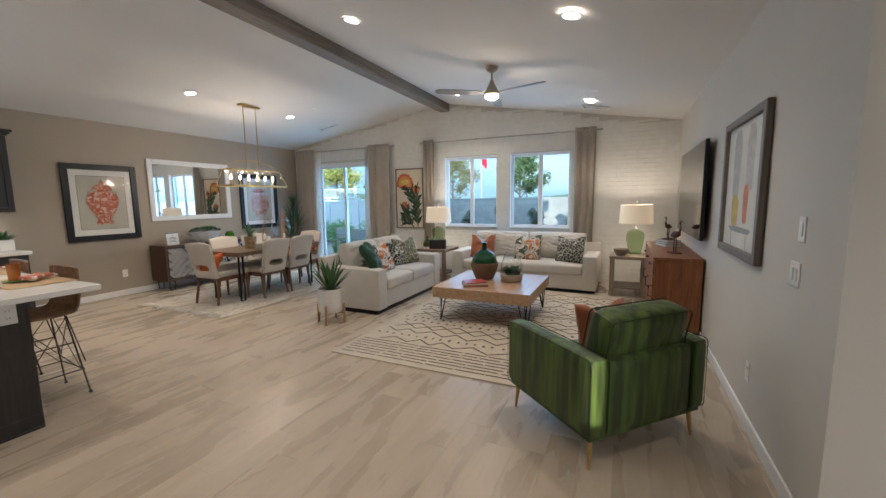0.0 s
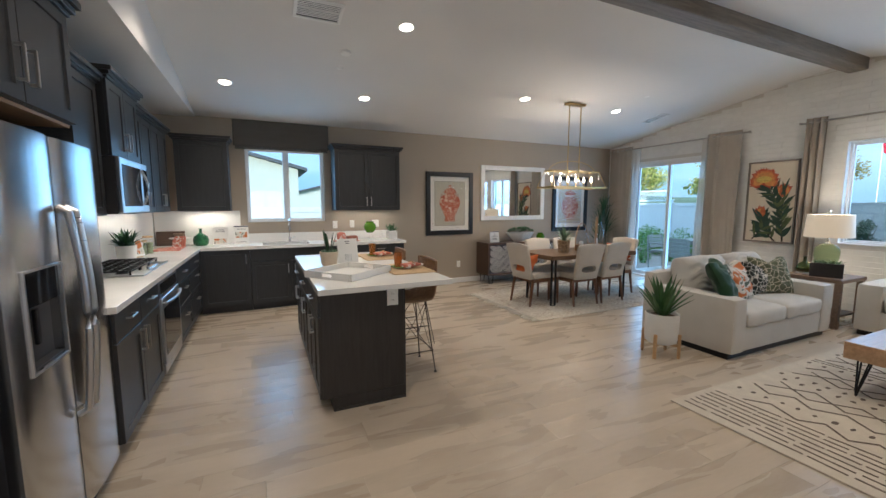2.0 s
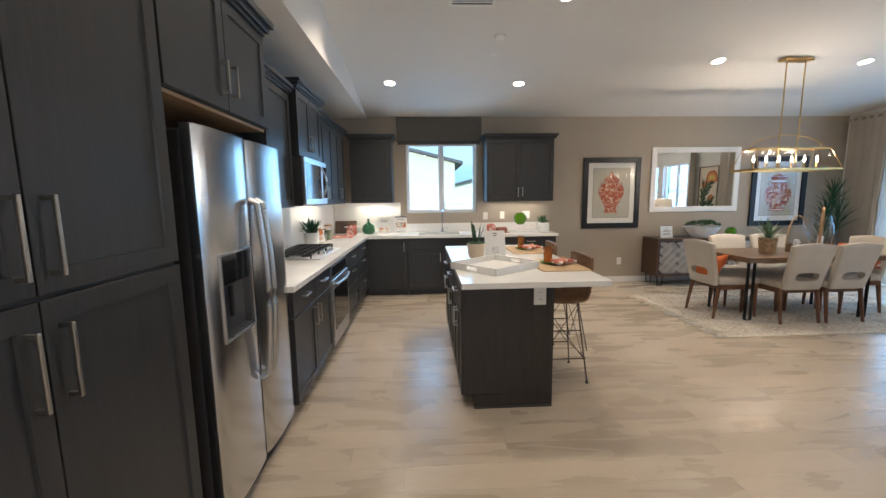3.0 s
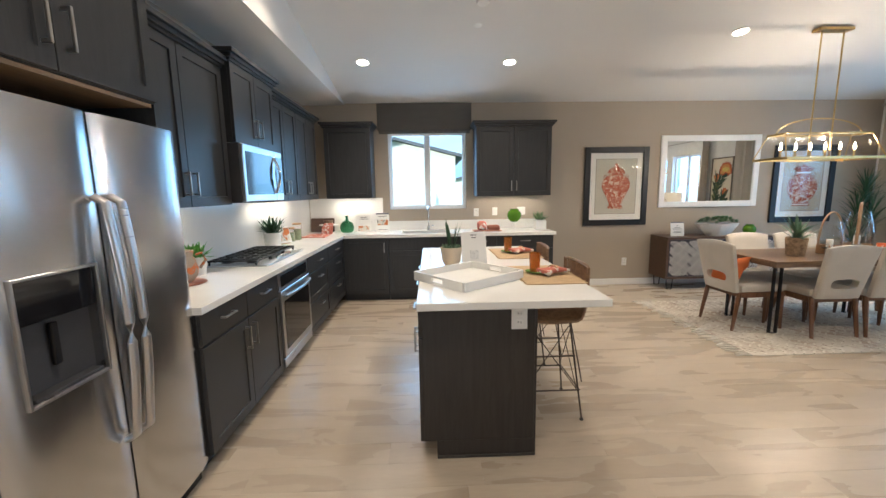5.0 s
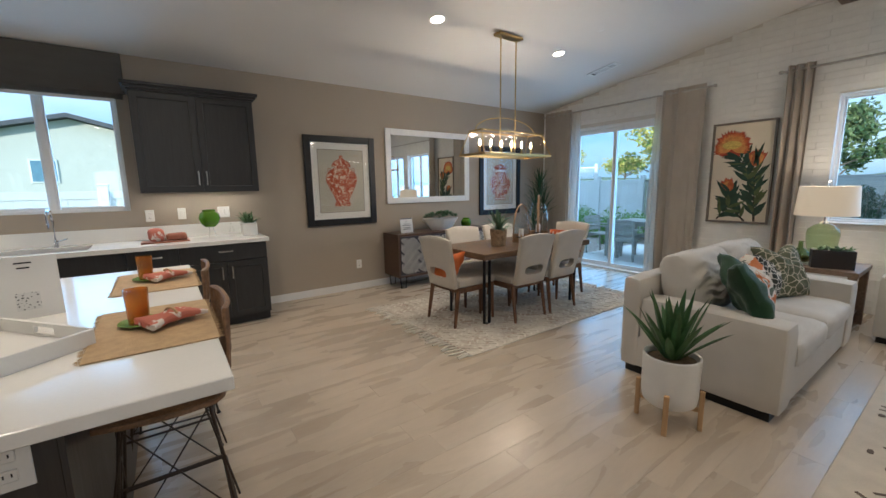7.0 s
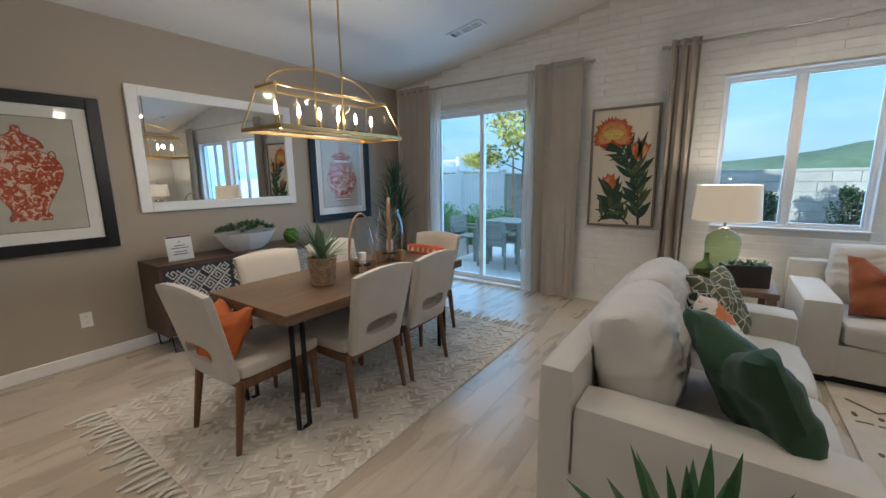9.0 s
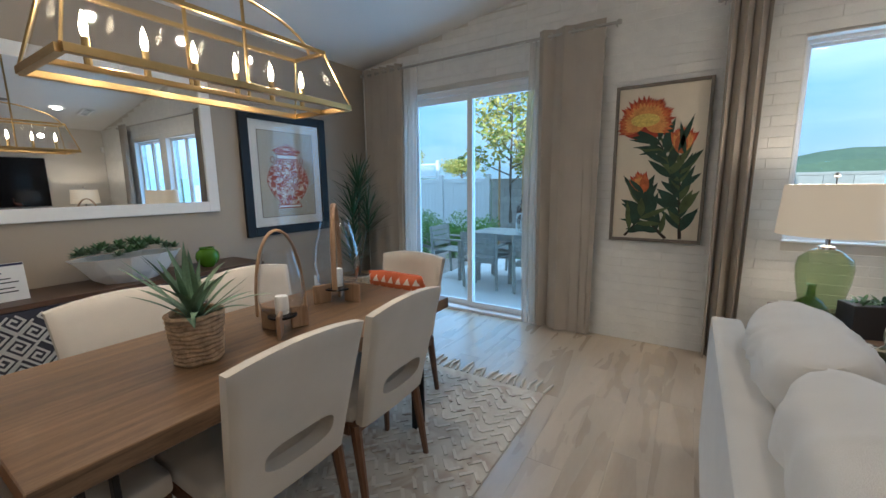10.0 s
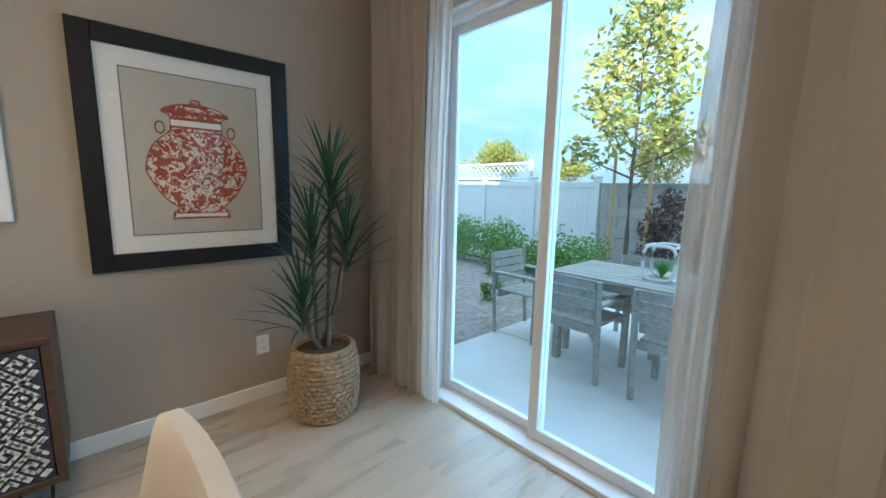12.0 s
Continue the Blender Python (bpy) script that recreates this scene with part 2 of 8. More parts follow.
def tube(points, r, seg=6, bm=None, closed=False):
    """A round bar along a line of points."""
    bm = bm or bmesh.new()
    pts = [Vector(p) for p in points]
    n = len(pts)
    rings = []
    for i, p in enumerate(pts):
        a, b = (pts[i - 1], pts[(i + 1) % n]) if closed else (pts[max(0, i - 1)], pts[min(n - 1, i + 1)])
        q = (b - a).to_track_quat("Z", "Y")
        rr = r[i] if isinstance(r, (list, tuple)) else r
        rings.append([bm.verts.new(p + q @ Vector((rr * math.cos(t), rr * math.sin(t), 0))) for t in (math.tau * k / seg for k in range(seg))])
    for i in range(n if closed else n - 1):
        u, v = rings[i], rings[(i + 1) % n]
        for k in range(seg):
            bm.faces.new((u[k], u[(k + 1) % seg], v[(k + 1) % seg], v[k]))
    if not closed:
        bm.faces.new(rings[0][::-1])
        bm.faces.new(rings[-1])
    return bm


def lathe(profile, seg=24, bm=None, at=(0, 0, 0)):
    """A turned shape from (radius, height) pairs."""
    bm = bm or bmesh.new()
    rings = []
    for r, z in profile:
        if r < 1e-5:
            rings.append([bm.verts.new((at[0], at[1], at[2] + z))])
        else:
            rings.append([bm.verts.new((at[0] + r * math.cos(t), at[1] + r * math.sin(t), at[2] + z)) for t in (math.tau * k / seg for k in range(seg))])
    for u, v in zip(rings, rings[1:]):
        for k in range(seg):
            a, b = k, (k + 1) % seg
            if len(u) == 1 and len(v) == 1:
                continue
            if len(u) == 1:
                bm.faces.new((u[0], v[b], v[a]))
            elif len(v) == 1:
                bm.faces.new((u[a], u[b], v[0]))
            else:
                bm.faces.new((u[a], u[b], v[b], v[a]))
    return bm


def cushion(w, d, h, puff=0.5, n=14, seed=0, wrinkle=0.006, bm=None, m=None, power=2.6, folds=0.0):
    """A stuffed cushion, centred, w by d by h, with pinched edges and slight wrinkles."""
    bm = bm or bmesh.new()
    for side in (1, -1):
        grid = []
        for i in range(n + 1):
            row = []
            for j in range(n + 1):
                u, v = 2 * i / n - 1, 2 * j / n - 1
                e = max(0.0, (1 - abs(u) ** power) * (1 - abs(v) ** power)) ** puff
                pinch = 1 - 0.05 * (abs(u * v)) ** 0.5 * (1 - e)
                x, y = u * w / 2 * (1 - 0.06 * (1 - abs(v)) * abs(u) ** 6 * 0), v * d / 2
                z = side * h / 2 * e
                if 0 < i < n and 0 < j < n:
                    z += wrinkle * noise.noise(Vector((x * 9 + seed, y * 9 - seed, side * 2.0)))
                    z += folds * (0.5 - abs(noise.noise(Vector((x * 4 + seed * 3, (y + 0.12 * noise.noise(Vector((x * 5, seed, 0)))) * 17, side * 5.0))))) * e
                p = Vector((x * pinch, y * pinch, z))
                row.append(bm.verts.new(m @ p if m is not None else p))
            grid.append(row)
        for i in range(n):
            for j in range(n):
                f = (grid[i][j], grid[i + 1][j], grid[i + 1][j + 1], grid[i][j + 1])
                bm.faces.new(f if side > 0 else f[::-1])
    bmesh.ops.remove_doubles(bm, verts=bm.verts, dist=0.0004)
    return bm


def block(w, d, h, r=0.04, bulge=0.0, n=10, m=None, bm=None, seed=0, wrinkle=0.0):
    """An upholstered block with rounded edges and faces that swell, centred on its base."""
    own = bmesh.new()
    bmesh.ops.create_cube(own, size=1.0)
    bmesh.ops.subdivide_edges(own, edges=own.edges[:], cuts=n, use_grid_fill=True)
    for v in own.verts:
        p = Vector((v.co.x * w, v.co.y * d, v.co.z * h))
        core = Vector([max(-s / 2 + r, min(s / 2 - r, c)) for c, s in zip(p, (w, d, h))])
        off = p - core
        if off.length > 1e-6:
            p = core + off.normalized() * min(r, max(off.length, abs(off.x), abs(off.y), abs(off.z)))
        k = [1 - (2 * c / s) ** 2 for c, s in zip(p, (w, d, h))]
        k = [max(0, a) for a in k]
        p.z += bulge * k[0] ** 0.5 * k[1] ** 0.5 * (1 if p.z > 0 else -0.2)
        p.x += bulge * 0.3 * k[1] * k[2] * (1 if p.x > 0 else -1)
        p.y += bulge * 0.3 * k[0] * k[2] * (1 if p.y > 0 else -1)
        if wrinkle:
            p += v.co.normalized() * wrinkle * noise.noise(p * 7 + Vector((seed, 0, 0)))
        p.z += h / 2
        v.co = m @ p if m is not None else p
    if bm is None:
        return own
    me = bpy.data.meshes.new("tmp")
    own.to_mesh(me)
    own.free()
    bm.from_mesh(me)
    bpy.data.meshes.remove(me)
    return bm


def structure(name, bm, material, label=""):
    return part(name, bm, material, kind="structure", label=label)


# ---- large structure ----
def wall_x(name, x0, x1, y0, y1, z1, holes, material, label=""):
    """A wall across x with rectangular holes (y0, y1, z0, z1)."""
    bm = bmesh.new()
    cuts = sorted({y0, y1, *(h[0] for h in holes), *(h[1] for h in holes)})
    for a, b in zip(cuts, cuts[1:]):
        mid = (a + b) / 2
        hs = [h for h in holes if h[0] < mid < h[1]]
        z = 0.0
        for h in hs:
            if h[2] > z:
                box(x0, x1, a, b, z, h[2], bm=bm)
            z = h[3]
        box(x0, x1, a, b, z, z1, bm=bm)
    return structure(name, bm, material, label)


def wall_y(name, x0, x1, y0, y1, z1, holes, material, label=""):
    bm = bmesh.new()
    cuts = sorted({x0, x1, *(h[0] for h in holes), *(h[1] for h in holes)})
    for a, b in zip(cuts, cuts[1:]):
        mid = (a + b) / 2
        hs = [h for h in holes if h[0] < mid < h[1]]
        z = 0.0
        for h in hs:
            if h[2] > z:
                box(a, b, y0, y1, z, h[2], bm=bm)
            z = h[3]
        box(a, b, y0, y1, z, z1, bm=bm)
    return structure(name, bm, material, label)


SLIDER = (5.60, 7.19, 0.0, 2.37)
WIN_A = (2.69, 3.80, 0.95, 2.335)
WIN_B = (1.33, 2.44, 0.95, 2.335)
WIN_K = (1.53, 2.67, 1.22, 2.36)
BW = 0.012
wall_x("wall_east", X1 + BW, X1 + T + 0.03, Y0 - T, Y1 + T, 3.6, [WIN_B, WIN_A, SLIDER], M_GREIGE)
wall_y("wall_north", X0 - T, X1 + BW, Y1, Y1 + T, 3.0, [WIN_K], M_TAUPE)
wall_y("wall_television", XE, X1 + BW, Y0 - T, Y0, 3.1, [], M_GREIGE)
# Unseen slot cut in the west wall to lay the sun stripe on the armchair.
wall_x("wall_west", X0 - T, X0, YS, Y1, 3.0, [(-1.60, -1.41, 1.25, 1.66)], M_TAUPE)
wall_x("wall_hall", XE, XE + T, YS, Y0 - T, 3.0, [], M_GREIGE)
# The hole is for the added hall window that lets the fill light in.
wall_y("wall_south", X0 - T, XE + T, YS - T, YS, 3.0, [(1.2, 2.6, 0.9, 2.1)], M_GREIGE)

bm = bmesh.new()


def slab(bm, quad, up=0.30):
    """A slab of ceiling over four corners."""
    lo = [bm.verts.new(p) for p in quad]
    hi = [bm.verts.new((p[0], p[1], p[2] + up)) for p in quad]
    bm.faces.new(lo)
    bm.faces.new(hi[::-1])
    for i in range(4):
        bm.faces.new((lo[i], lo[(i + 1) % 4], hi[(i + 1) % 4], hi[i]))


# Slabs overhang the window wall unseen, added to deepen the shade over the yard.
xe = X1 + 0.65
slab(bm, [(SOFFIT_X, Y1 + T, ceiling_z(Y1 + T)), (xe, Y1 + T, ceiling_z(Y1 + T)), (xe, RIDGE_Y, RIDGE_Z), (SOFFIT_X, RIDGE_Y, RIDGE_Z)])
structure("ceiling", bm, M_CEIL)
bm = bmesh.new()
slab(bm, [(SOFFIT_X, RIDGE_Y, RIDGE_Z), (xe, RIDGE_Y, RIDGE_Z), (xe, Y0 - T, EAVE_S), (SOFFIT_X, Y0 - T, EAVE_S)])
structure("ceiling", bm, M_CEIL)
bm = bmesh.new()
box(X0 - T, SOFFIT_X, YS - T, Y1 + T, SOFFIT_Z, SOFFIT_Z + 0.9, bm=bm)
box(SOFFIT_X, XE + T, YS - T, Y0 - T, SOFFIT_Z, SOFFIT_Z + 0.15, bm=bm)
structure("ceiling", bm, M_CEIL)
structure("beam", box(SOFFIT_X, X1 + BW, RIDGE_Y - 0.115, RIDGE_Y + 0.085, 3.235, 3.39, 0.008), M_BEAM, "grey brown timber ridge beam below the ceiling")


# ---- openings: window frames, slider, blind ----
def window_unit(name, label, at, turn, w, h, depth=0.07, mid=True, sill=False):
    """A sliding window in local x and z, its face to local -y, base corner at the origin."""
    ob = thing(name, label, "window", at=at, turn=turn)
    tagged(ob, kind="structure")
    f = 0.032
    bm = bmesh.new()
    box(0, f, 0, depth, 0, h, 0.004, bm)
    box(w - f, w, 0, depth, 0, h, 0.004, bm)
    box(f, w - f, 0, depth, 0, f, 0.004, bm)
    box(f, w - f, 0, depth, h - f, h, 0.004, bm)
    part("window_frame", bm, M_VINYL, ob)
    c = w / 2
    bm = bmesh.new()
    box(c - 0.025, c + 0.025, 0.01, depth - 0.01, f, h - f, 0.004, bm)
    part("sash_stile", bm, M_VINYL, ob)
    for x0, x1, y in ((f, c - 0.025, 0.045), (c + 0.025, w - f, 0.025)):
        p = part("pane", box(x0, x1, y, y + 0.006, f, h - f), M_GLASS, ob)
        p.visible_shadow = False
        bm = bmesh.new()
        for a, b, lo, hi in ((x0, x0 + 0.018, f, h - f), (x1 - 0.018, x1, f, h - f)):
            box(a, b, y - 0.012, y + 0.018, lo, hi, 0.003, bm)
        for lo, hi in ((f, f + 0.022), (h - f - 0.022, h - f)):
            box(x0 + 0.022, x1 - 0.022, y - 0.012, y + 0.018, lo, hi, 0.003, bm)
        part("sash", bm, M_VINYL, ob)
    if sill:
        part("window_sill", box(-0.02, w + 0.02, -0.035, 0.02, -0.03, 0.0, 0.004), M_TRIM, ob)
    return ob


def opening(spec):
    return spec[1] - spec[0], spec[3] - spec[2]


for nm, spec in (("window_1", WIN_A), ("window_2", WIN_B)):
    w, h = opening(spec)
    window_unit(nm, "white vinyl sliding window in the white brick wall", (X1 + 0.075, spec[1], spec[2]), -90, w, h)
w, h = opening(WIN_K)
window_unit("window_3", "white vinyl sliding window above the kitchen sink", (WIN_K[0], Y1 + 0.06, WIN_K[2]), 0, w, h, sill=False)
# Unseen window added so the hall fill lamp has an opening.
window_unit("assumed_window", "unseen white vinyl window added for the hall fill light", (2.6, YS - 0.06, 0.9), 180, 1.4, 1.2)
w, h = opening(SLIDER)
sl = thing("door_1", "closed white vinyl sliding glass patio door", "sliding door", at=(X1 + 0.04, SLIDER[1], 0), turn=-90)
tagged(sl, kind="structure")
bm = bmesh.new()
box(0, 0.05, 0, 0.10, 0, h, 0.004, bm)
box(w - 0.05, w, 0, 0.10, 0, h, 0.004, bm)
box(0.05, w - 0.05, 0, 0.10, h - 0.05, h, 0.004, bm)
part("door_frame", bm, M_VINYL, sl)
bm = bmesh.new()
box(0.05, w - 0.05, 0, 0.12, -0.004, 0.022, 0.003, bm)
box(0.05, w - 0.05, 0.028, 0.034, 0.022, 0.034, 0, bm)
box(0.05, w - 0.05, 0.068, 0.074, 0.022, 0.034, 0, bm)
part("track", bm, M_VINYL, sl)
for x0, x1, y in ((0.05, w / 2 + 0.03, 0.055), (w / 2 - 0.03, w - 0.05, 0.015)):
    bm = bmesh.new()
    s = 0.06
    box(x0, x0 + s, y, y + 0.035, 0.034, h - 0.05, 0.004, bm)
    box(x1 - s, x1, y, y + 0.035, 0.034, h - 0.05, 0.004, bm)
    box(x0 + s, x1 - s, y, y + 0.035, 0.034, 0.034 + s, 0.004, bm)
    box(x0 + s, x1 - s, y, y + 0.035, h - 0.05 - s, h - 0.05, 0.004, bm)
    part("panel_frame", bm, M_VINYL, sl)
    p = part("pane", box(x0 + s, x1 - s, y + 0.015, y + 0.021, 0.034 + s, h - 0.05 - s), M_GLASS, sl)
    p.visible_shadow = False

M_SHADE = mat("grey_roman_fabric", (0.11, 0.102, 0.092), 0.85, vary=0.1, scale=4, bump=0.5, fine=300, stretch=(1, 1, 3))
bl = thing("roman_blind", "raised grey fabric roman blind above the kitchen window", "blind", at=(1.39, Y1, 2.355))
bm = bmesh.new()
box(0, 1.36, -0.035, -0.004, 0.0, 0.38, 0.008, bm)
part("valance", bm, M_SHADE, bl)
bm = bmesh.new()
for k in range(4):
    box(0.02, 1.34, -0.033 + 0.003 * k, -0.01, -0.012 * k - 0.010, -0.012 * k, 0.003, bm)
part("folds", bm, M_SHADE, bl)
bm = box(0.17, 1.27, -0.03, -0.012, -0.075, -0.045, 0.003)
part("bottom_rail", bm, M_VINYL, bl)

structure("threshold", box(X1 - 0.035, X1 + BW + 0.10, SLIDER[0] + 0.004, SLIDER[1] - 0.004, -0.012, 0.030, 0.004), M_VINYL, "white sill under the sliding door")

# baseboards
BB = 0.095


def baseboard(x0, x1, y0, y1):
    bm = bmesh.new()
    box(x0, x1, y0, y1, 0, BB, 0.004, bm)
    structure("baseboard", bm, M_TRIM)


baseboard(3.80, X1, Y1 - 0.014, Y1)
baseboard(XE, X1, Y0, Y0 + 0.014)
baseboard(XE - 0.014, XE, YS, Y0 - 0.002)


# ---- cabinets ----
def bar_pull(parent, x, y, z, length, vertical=True):
    bm = bmesh.new()
    h = length / 2
    r = 0.0055
    if vertical:
        box(x - r, x + r, y - 0.035, y - 0.024, z - h, z + h, 0.002, bm)
        for s in (-1, 1):
            box(x - r, x + r, y - 0.025, y + 0.001, z + s * (h - 0.008) - r, z + s * (h - 0.008) + r, 0, bm)
    else:
        box(x - h, x + h, y - 0.035, y - 0.024, z - r, z + r, 0.002, bm)
        for s in (-1, 1):
            box(x + s * (h - 0.008) - r, x + s * (h - 0.008) + r, y - 0.025, y + 0.001, z - r, z + r, 0, bm)
    return part("handle", bm, M_NICKEL, parent, "satin nickel bar pull")


def front(kind, x0, x1, z0, z1, parent, material, pull=None, plain=False):
    """A cabinet front at local y from -0.02 to 0; pull: (x, z, length, vertical)."""
    g = 0.0025
    x0, x1, z0, z1 = x0 + g, x1 - g, z0 + g, z1 - g
    bm = bmesh.new()
    s = min(0.058, (z1 - z0) * 0.3)
    if plain:
        box(x0, x1, -0.02, 0, z0, z1, 0.002, bm)
    else:
        prev = None
        for o, yy in ((0, 0.0), (0, -0.0185), (0.0015, -0.02), (s, -0.02), (s + 0.003, -0.011)):
            loop = [bm.verts.new(q) for q in ((x0 + o, yy, z0 + o), (x1 - o, yy, z0 + o), (x1 - o, yy, z1 - o), (x0 + o, yy, z1 - o))]
            if prev:
                for k in range(4):
                    bm.faces.new((prev[k], prev[(k + 1) % 4], loop[(k + 1) % 4], loop[k]))
            else:
                bm.faces.new(loop[::-1])
            prev = loop
        bm.faces.new(prev)
    ob = part(kind, bm, material, parent)
    if pull:
        bar_pull(ob, pull[0], -0.02, pull[1], pull[2], pull[3])
    return ob


def cabinet(name, label, at, turn, w, d, z0, z1, fronts, material, toe=False, crown=0.0, category="cabinet"):
    ob = thing(name, label, category, at=at, turn=turn)
    part("body", box(0, w, 0.0, d, z0, z1, 0.001), material, ob)
    if toe:
        part("toe_kick", box(0.002, w - 0.002, 0.065, d - 0.01, 0, z0), material, ob)
    for kind, a, b, lo, hi, pull in fronts:
        front(kind, a, b, lo, hi, ob, material, pull, plain=(kind == "drawer" and hi - lo < 0.2))
    if crown:
        bm = bmesh.new()
        for k, (o, lo, hi) in enumerate(((0.012, 0, 0.25), (0.03, 0.25, 0.6), (0.05, 0.6, 1.0))):
            box(-o, w + o, -0.02 - o, d, z1 + lo * crown, z1 + hi * crown, 0.002, bm)
        part("crown_moulding", bm, material, ob)
    return ob


FX, BY = 0.93, 7.20
CT = 0.874
# tall pantry
w = 1.10
for y in (0.672, 1.775):
    cabinet("pantry_cabinet", "tall dark grey shaker pantry cabinet with nickel pulls", (0.86, y, 0), 90, w, 0.515, 0.10, 2.42, [
        ("door", 0, w / 2, 0.10, 1.235, (w / 2 - 0.045, 1.07, 0.20, True)),
        ("door", w / 2, w, 0.10, 1.235, (w / 2 + 0.045, 1.07, 0.20, True)),
        ("door", 0, w / 2, 1.245, 2.42, (w / 2 - 0.045, 1.39, 0.20, True)),
        ("door", w / 2, w, 1.245, 2.42, (w / 2 + 0.045, 1.39, 0.20, True))], M_CAB, toe=True, crown=0.09)
w = 0.97
cabinet("fridge_top_cabinet", "dark grey shaker cabinet above the refrigerator", (0.86, 2.885, 0), 90, w, 0.515, 1.89, 2.42, [
    ("door", 0, w / 2, 1.89, 2.42, (w / 2 - 0.045, 2.04, 0.15, True)),
    ("door", w / 2, w, 1.89, 2.42, (w / 2 + 0.045, 2.04, 0.15, True))], M_CAB, crown=0.09)
M_BIRCH = wood("birch_ply", (0.30, 0.19, 0.10), (0.42, 0.28, 0.16), 0.5, axis=1)
fp = thing("fridge_side_panel", "dark grey panel with birch underside beside the refrigerator", "panel", at=(0, 0, 0))
part("side_panel", box(0.345, 0.86, 3.857, 3.872, 0, 1.888), M_CAB, fp)
part("underside_panel", box(0.36, 0.85, 2.90, 3.855, 1.872, 1.888), M_BIRCH, fp, "birch plywood underside")

# base run on the west wall
Y = 3.875
for a, b, kindset in ((3.875, 4.895, "two"), (5.635, 6.40, "three"), (6.403, 7.195, "three")):
    w = b - a
    if kindset == "two":
        fr = [("drawer", 0, w / 2, 0.70, 0.87, (w / 4, 0.80, 0.13, False)), ("drawer", w / 2, w, 0.70, 0.87, (w * 0.75, 0.80, 0.13, False)),
              ("door", 0, w / 2, 0.10, 0.695, (w / 2 - 0.045, 0.58, 0.15, True)), ("door", w / 2, w, 0.10, 0.695, (w / 2 + 0.045, 0.58, 0.15, True))]
    else:
        fr = [("drawer", 0, w, 0.70, 0.87, (w / 2, 0.79, 0.13, False)), ("drawer", 0, w, 0.405, 0.695, (w / 2, 0.62, 0.13, False)), ("drawer", 0, w, 0.10, 0.40, (w / 2, 0.33, 0.13, False))]
    cabinet("base_cabinet", "dark grey shaker base cabinet with nickel pulls under white quartz", (FX, a, 0), 90, w, 0.58, 0.10, CT, fr, M_CAB, toe=True)
# base run on the north wall
for a, b, kindset in ((0.935, 1.55, "blank"), (1.553, 2.62, "sink"), (2.623, 3.02, "one"), (3.023, 3.80, "doors")):
    w = b - a
    if kindset == "sink":
        fr = [("drawer", 0, w, 0.70, 0.87, None), ("door", 0, w / 2, 0.10, 0.695, (w / 2 - 0.045, 0.58, 0.13, True)), ("door", w / 2, w, 0.10, 0.695, (w / 2 + 0.045, 0.58, 0.13, True))]
    elif kindset == "doors":
        fr = [("drawer", 0, w, 0.70, 0.87, (w / 2, 0.80, 0.13, False)), ("door", 0, w / 2, 0.10, 0.695, (w / 2 - 0.045, 0.58, 0.13, True)), ("door", w / 2, w, 0.10, 0.695, (w / 2 + 0.045, 0.58, 0.13, True))]
    elif kindset == "one":
        fr = [("drawer", 0, w, 0.70, 0.87, (w / 2, 0.80, 0.13, False)), ("door", 0, w, 0.10, 0.695, (w - 0.05, 0.58, 0.13, True))]
    else:
        fr = [("door", 0.02, w, 0.10, 0.87, (w - 0.05, 0.74, 0.13, True))]
    cabinet("base_cabinet", "dark grey shaker base cabinet by the kitchen window wall", (a, BY, 0), 0, w, 0.60, 0.10, CT, fr, M_CAB, toe=True)

ct = thing("countertop", "polished white quartz worktop of the kitchen corner", "countertop")
part("worktop", box(X0 + 0.004, 0.965, 3.875, Y1 - 0.004, CT, 0.914, 0.002), M_QUARTZ, ct)
bm = bmesh.new()
xs_, ys_ = (0.966, 1.72, 2.36, 3.83), (7.165, 7.27, 7.66, Y1 - 0.004)
vs_ = {(i, j, z): bm.verts.new((xs_[i], ys_[j], z)) for i in range(4) for j in range(4) for z in (CT, 0.914)}
for i, j in itertools.product(range(3), range(3)):
    if (i, j) == (1, 1):
        continue
    for z in (CT, 0.914):
        bm.faces.new([vs_[i, j, z], vs_[i + 1, j, z], vs_[i + 1, j + 1, z], vs_[i, j + 1, z]])
for i in range(3):
    for a, b in (((i, 0), (i + 1, 0)), ((i, 3), (i + 1, 3)), ((0, i), (0, i + 1)), ((3, i), (3, i + 1))):
        bm.faces.new([vs_[(*a, CT)], vs_[(*b, CT)], vs_[(*b, 0.914)], vs_[(*a, 0.914)]])
for a, b in (((1, 1), (2, 1)), ((2, 1), (2, 2)), ((2, 2), (1, 2)), ((1, 2), (1, 1))):
    bm.faces.new([vs_[(*a, CT)], vs_[(*b, CT)], vs_[(*b, 0.914)], vs_[(*a, 0.914)]])
part("worktop", bm, M_QUARTZ, ct)
bm = bmesh.new()
box(0.36, 3.83, Y1 - 0.018, Y1 - 0.002, 0.9145, 1.05, 0.002, bm)
part("upstand", bm, M_QUARTZ, ct)
bm = box(X0 + 0.002, X0 + 0.014, 3.875, Y1 - 0.02, 0.9145, 1.398)
part("splashback", bm, M_QUARTZ, ct)
part("splashback", box(0.36, WIN_K[0] - 0.1, Y1 - 0.017, Y1 - 0.003, 1.0505, 1.398), M_QUARTZ, ct)
sk = thing("sink", "stainless steel undermount kitchen sink below the window", "sink")
bm = bmesh.new()
box(1.70, 2.38, 7.25, 7.272, 0.70, 0.87, 0, bm)
box(1.70, 2.38, 7.66, 7.68, 0.70, 0.87, 0, bm)
box(1.70, 1.722, 7.272, 7.66, 0.70, 0.87, 0, bm)
box(2.36, 2.38, 7.272, 7.66, 0.70, 0.87, 0, bm)
box(1.70, 2.38, 7.25, 7.68, 0.69, 0.70, 0, bm)
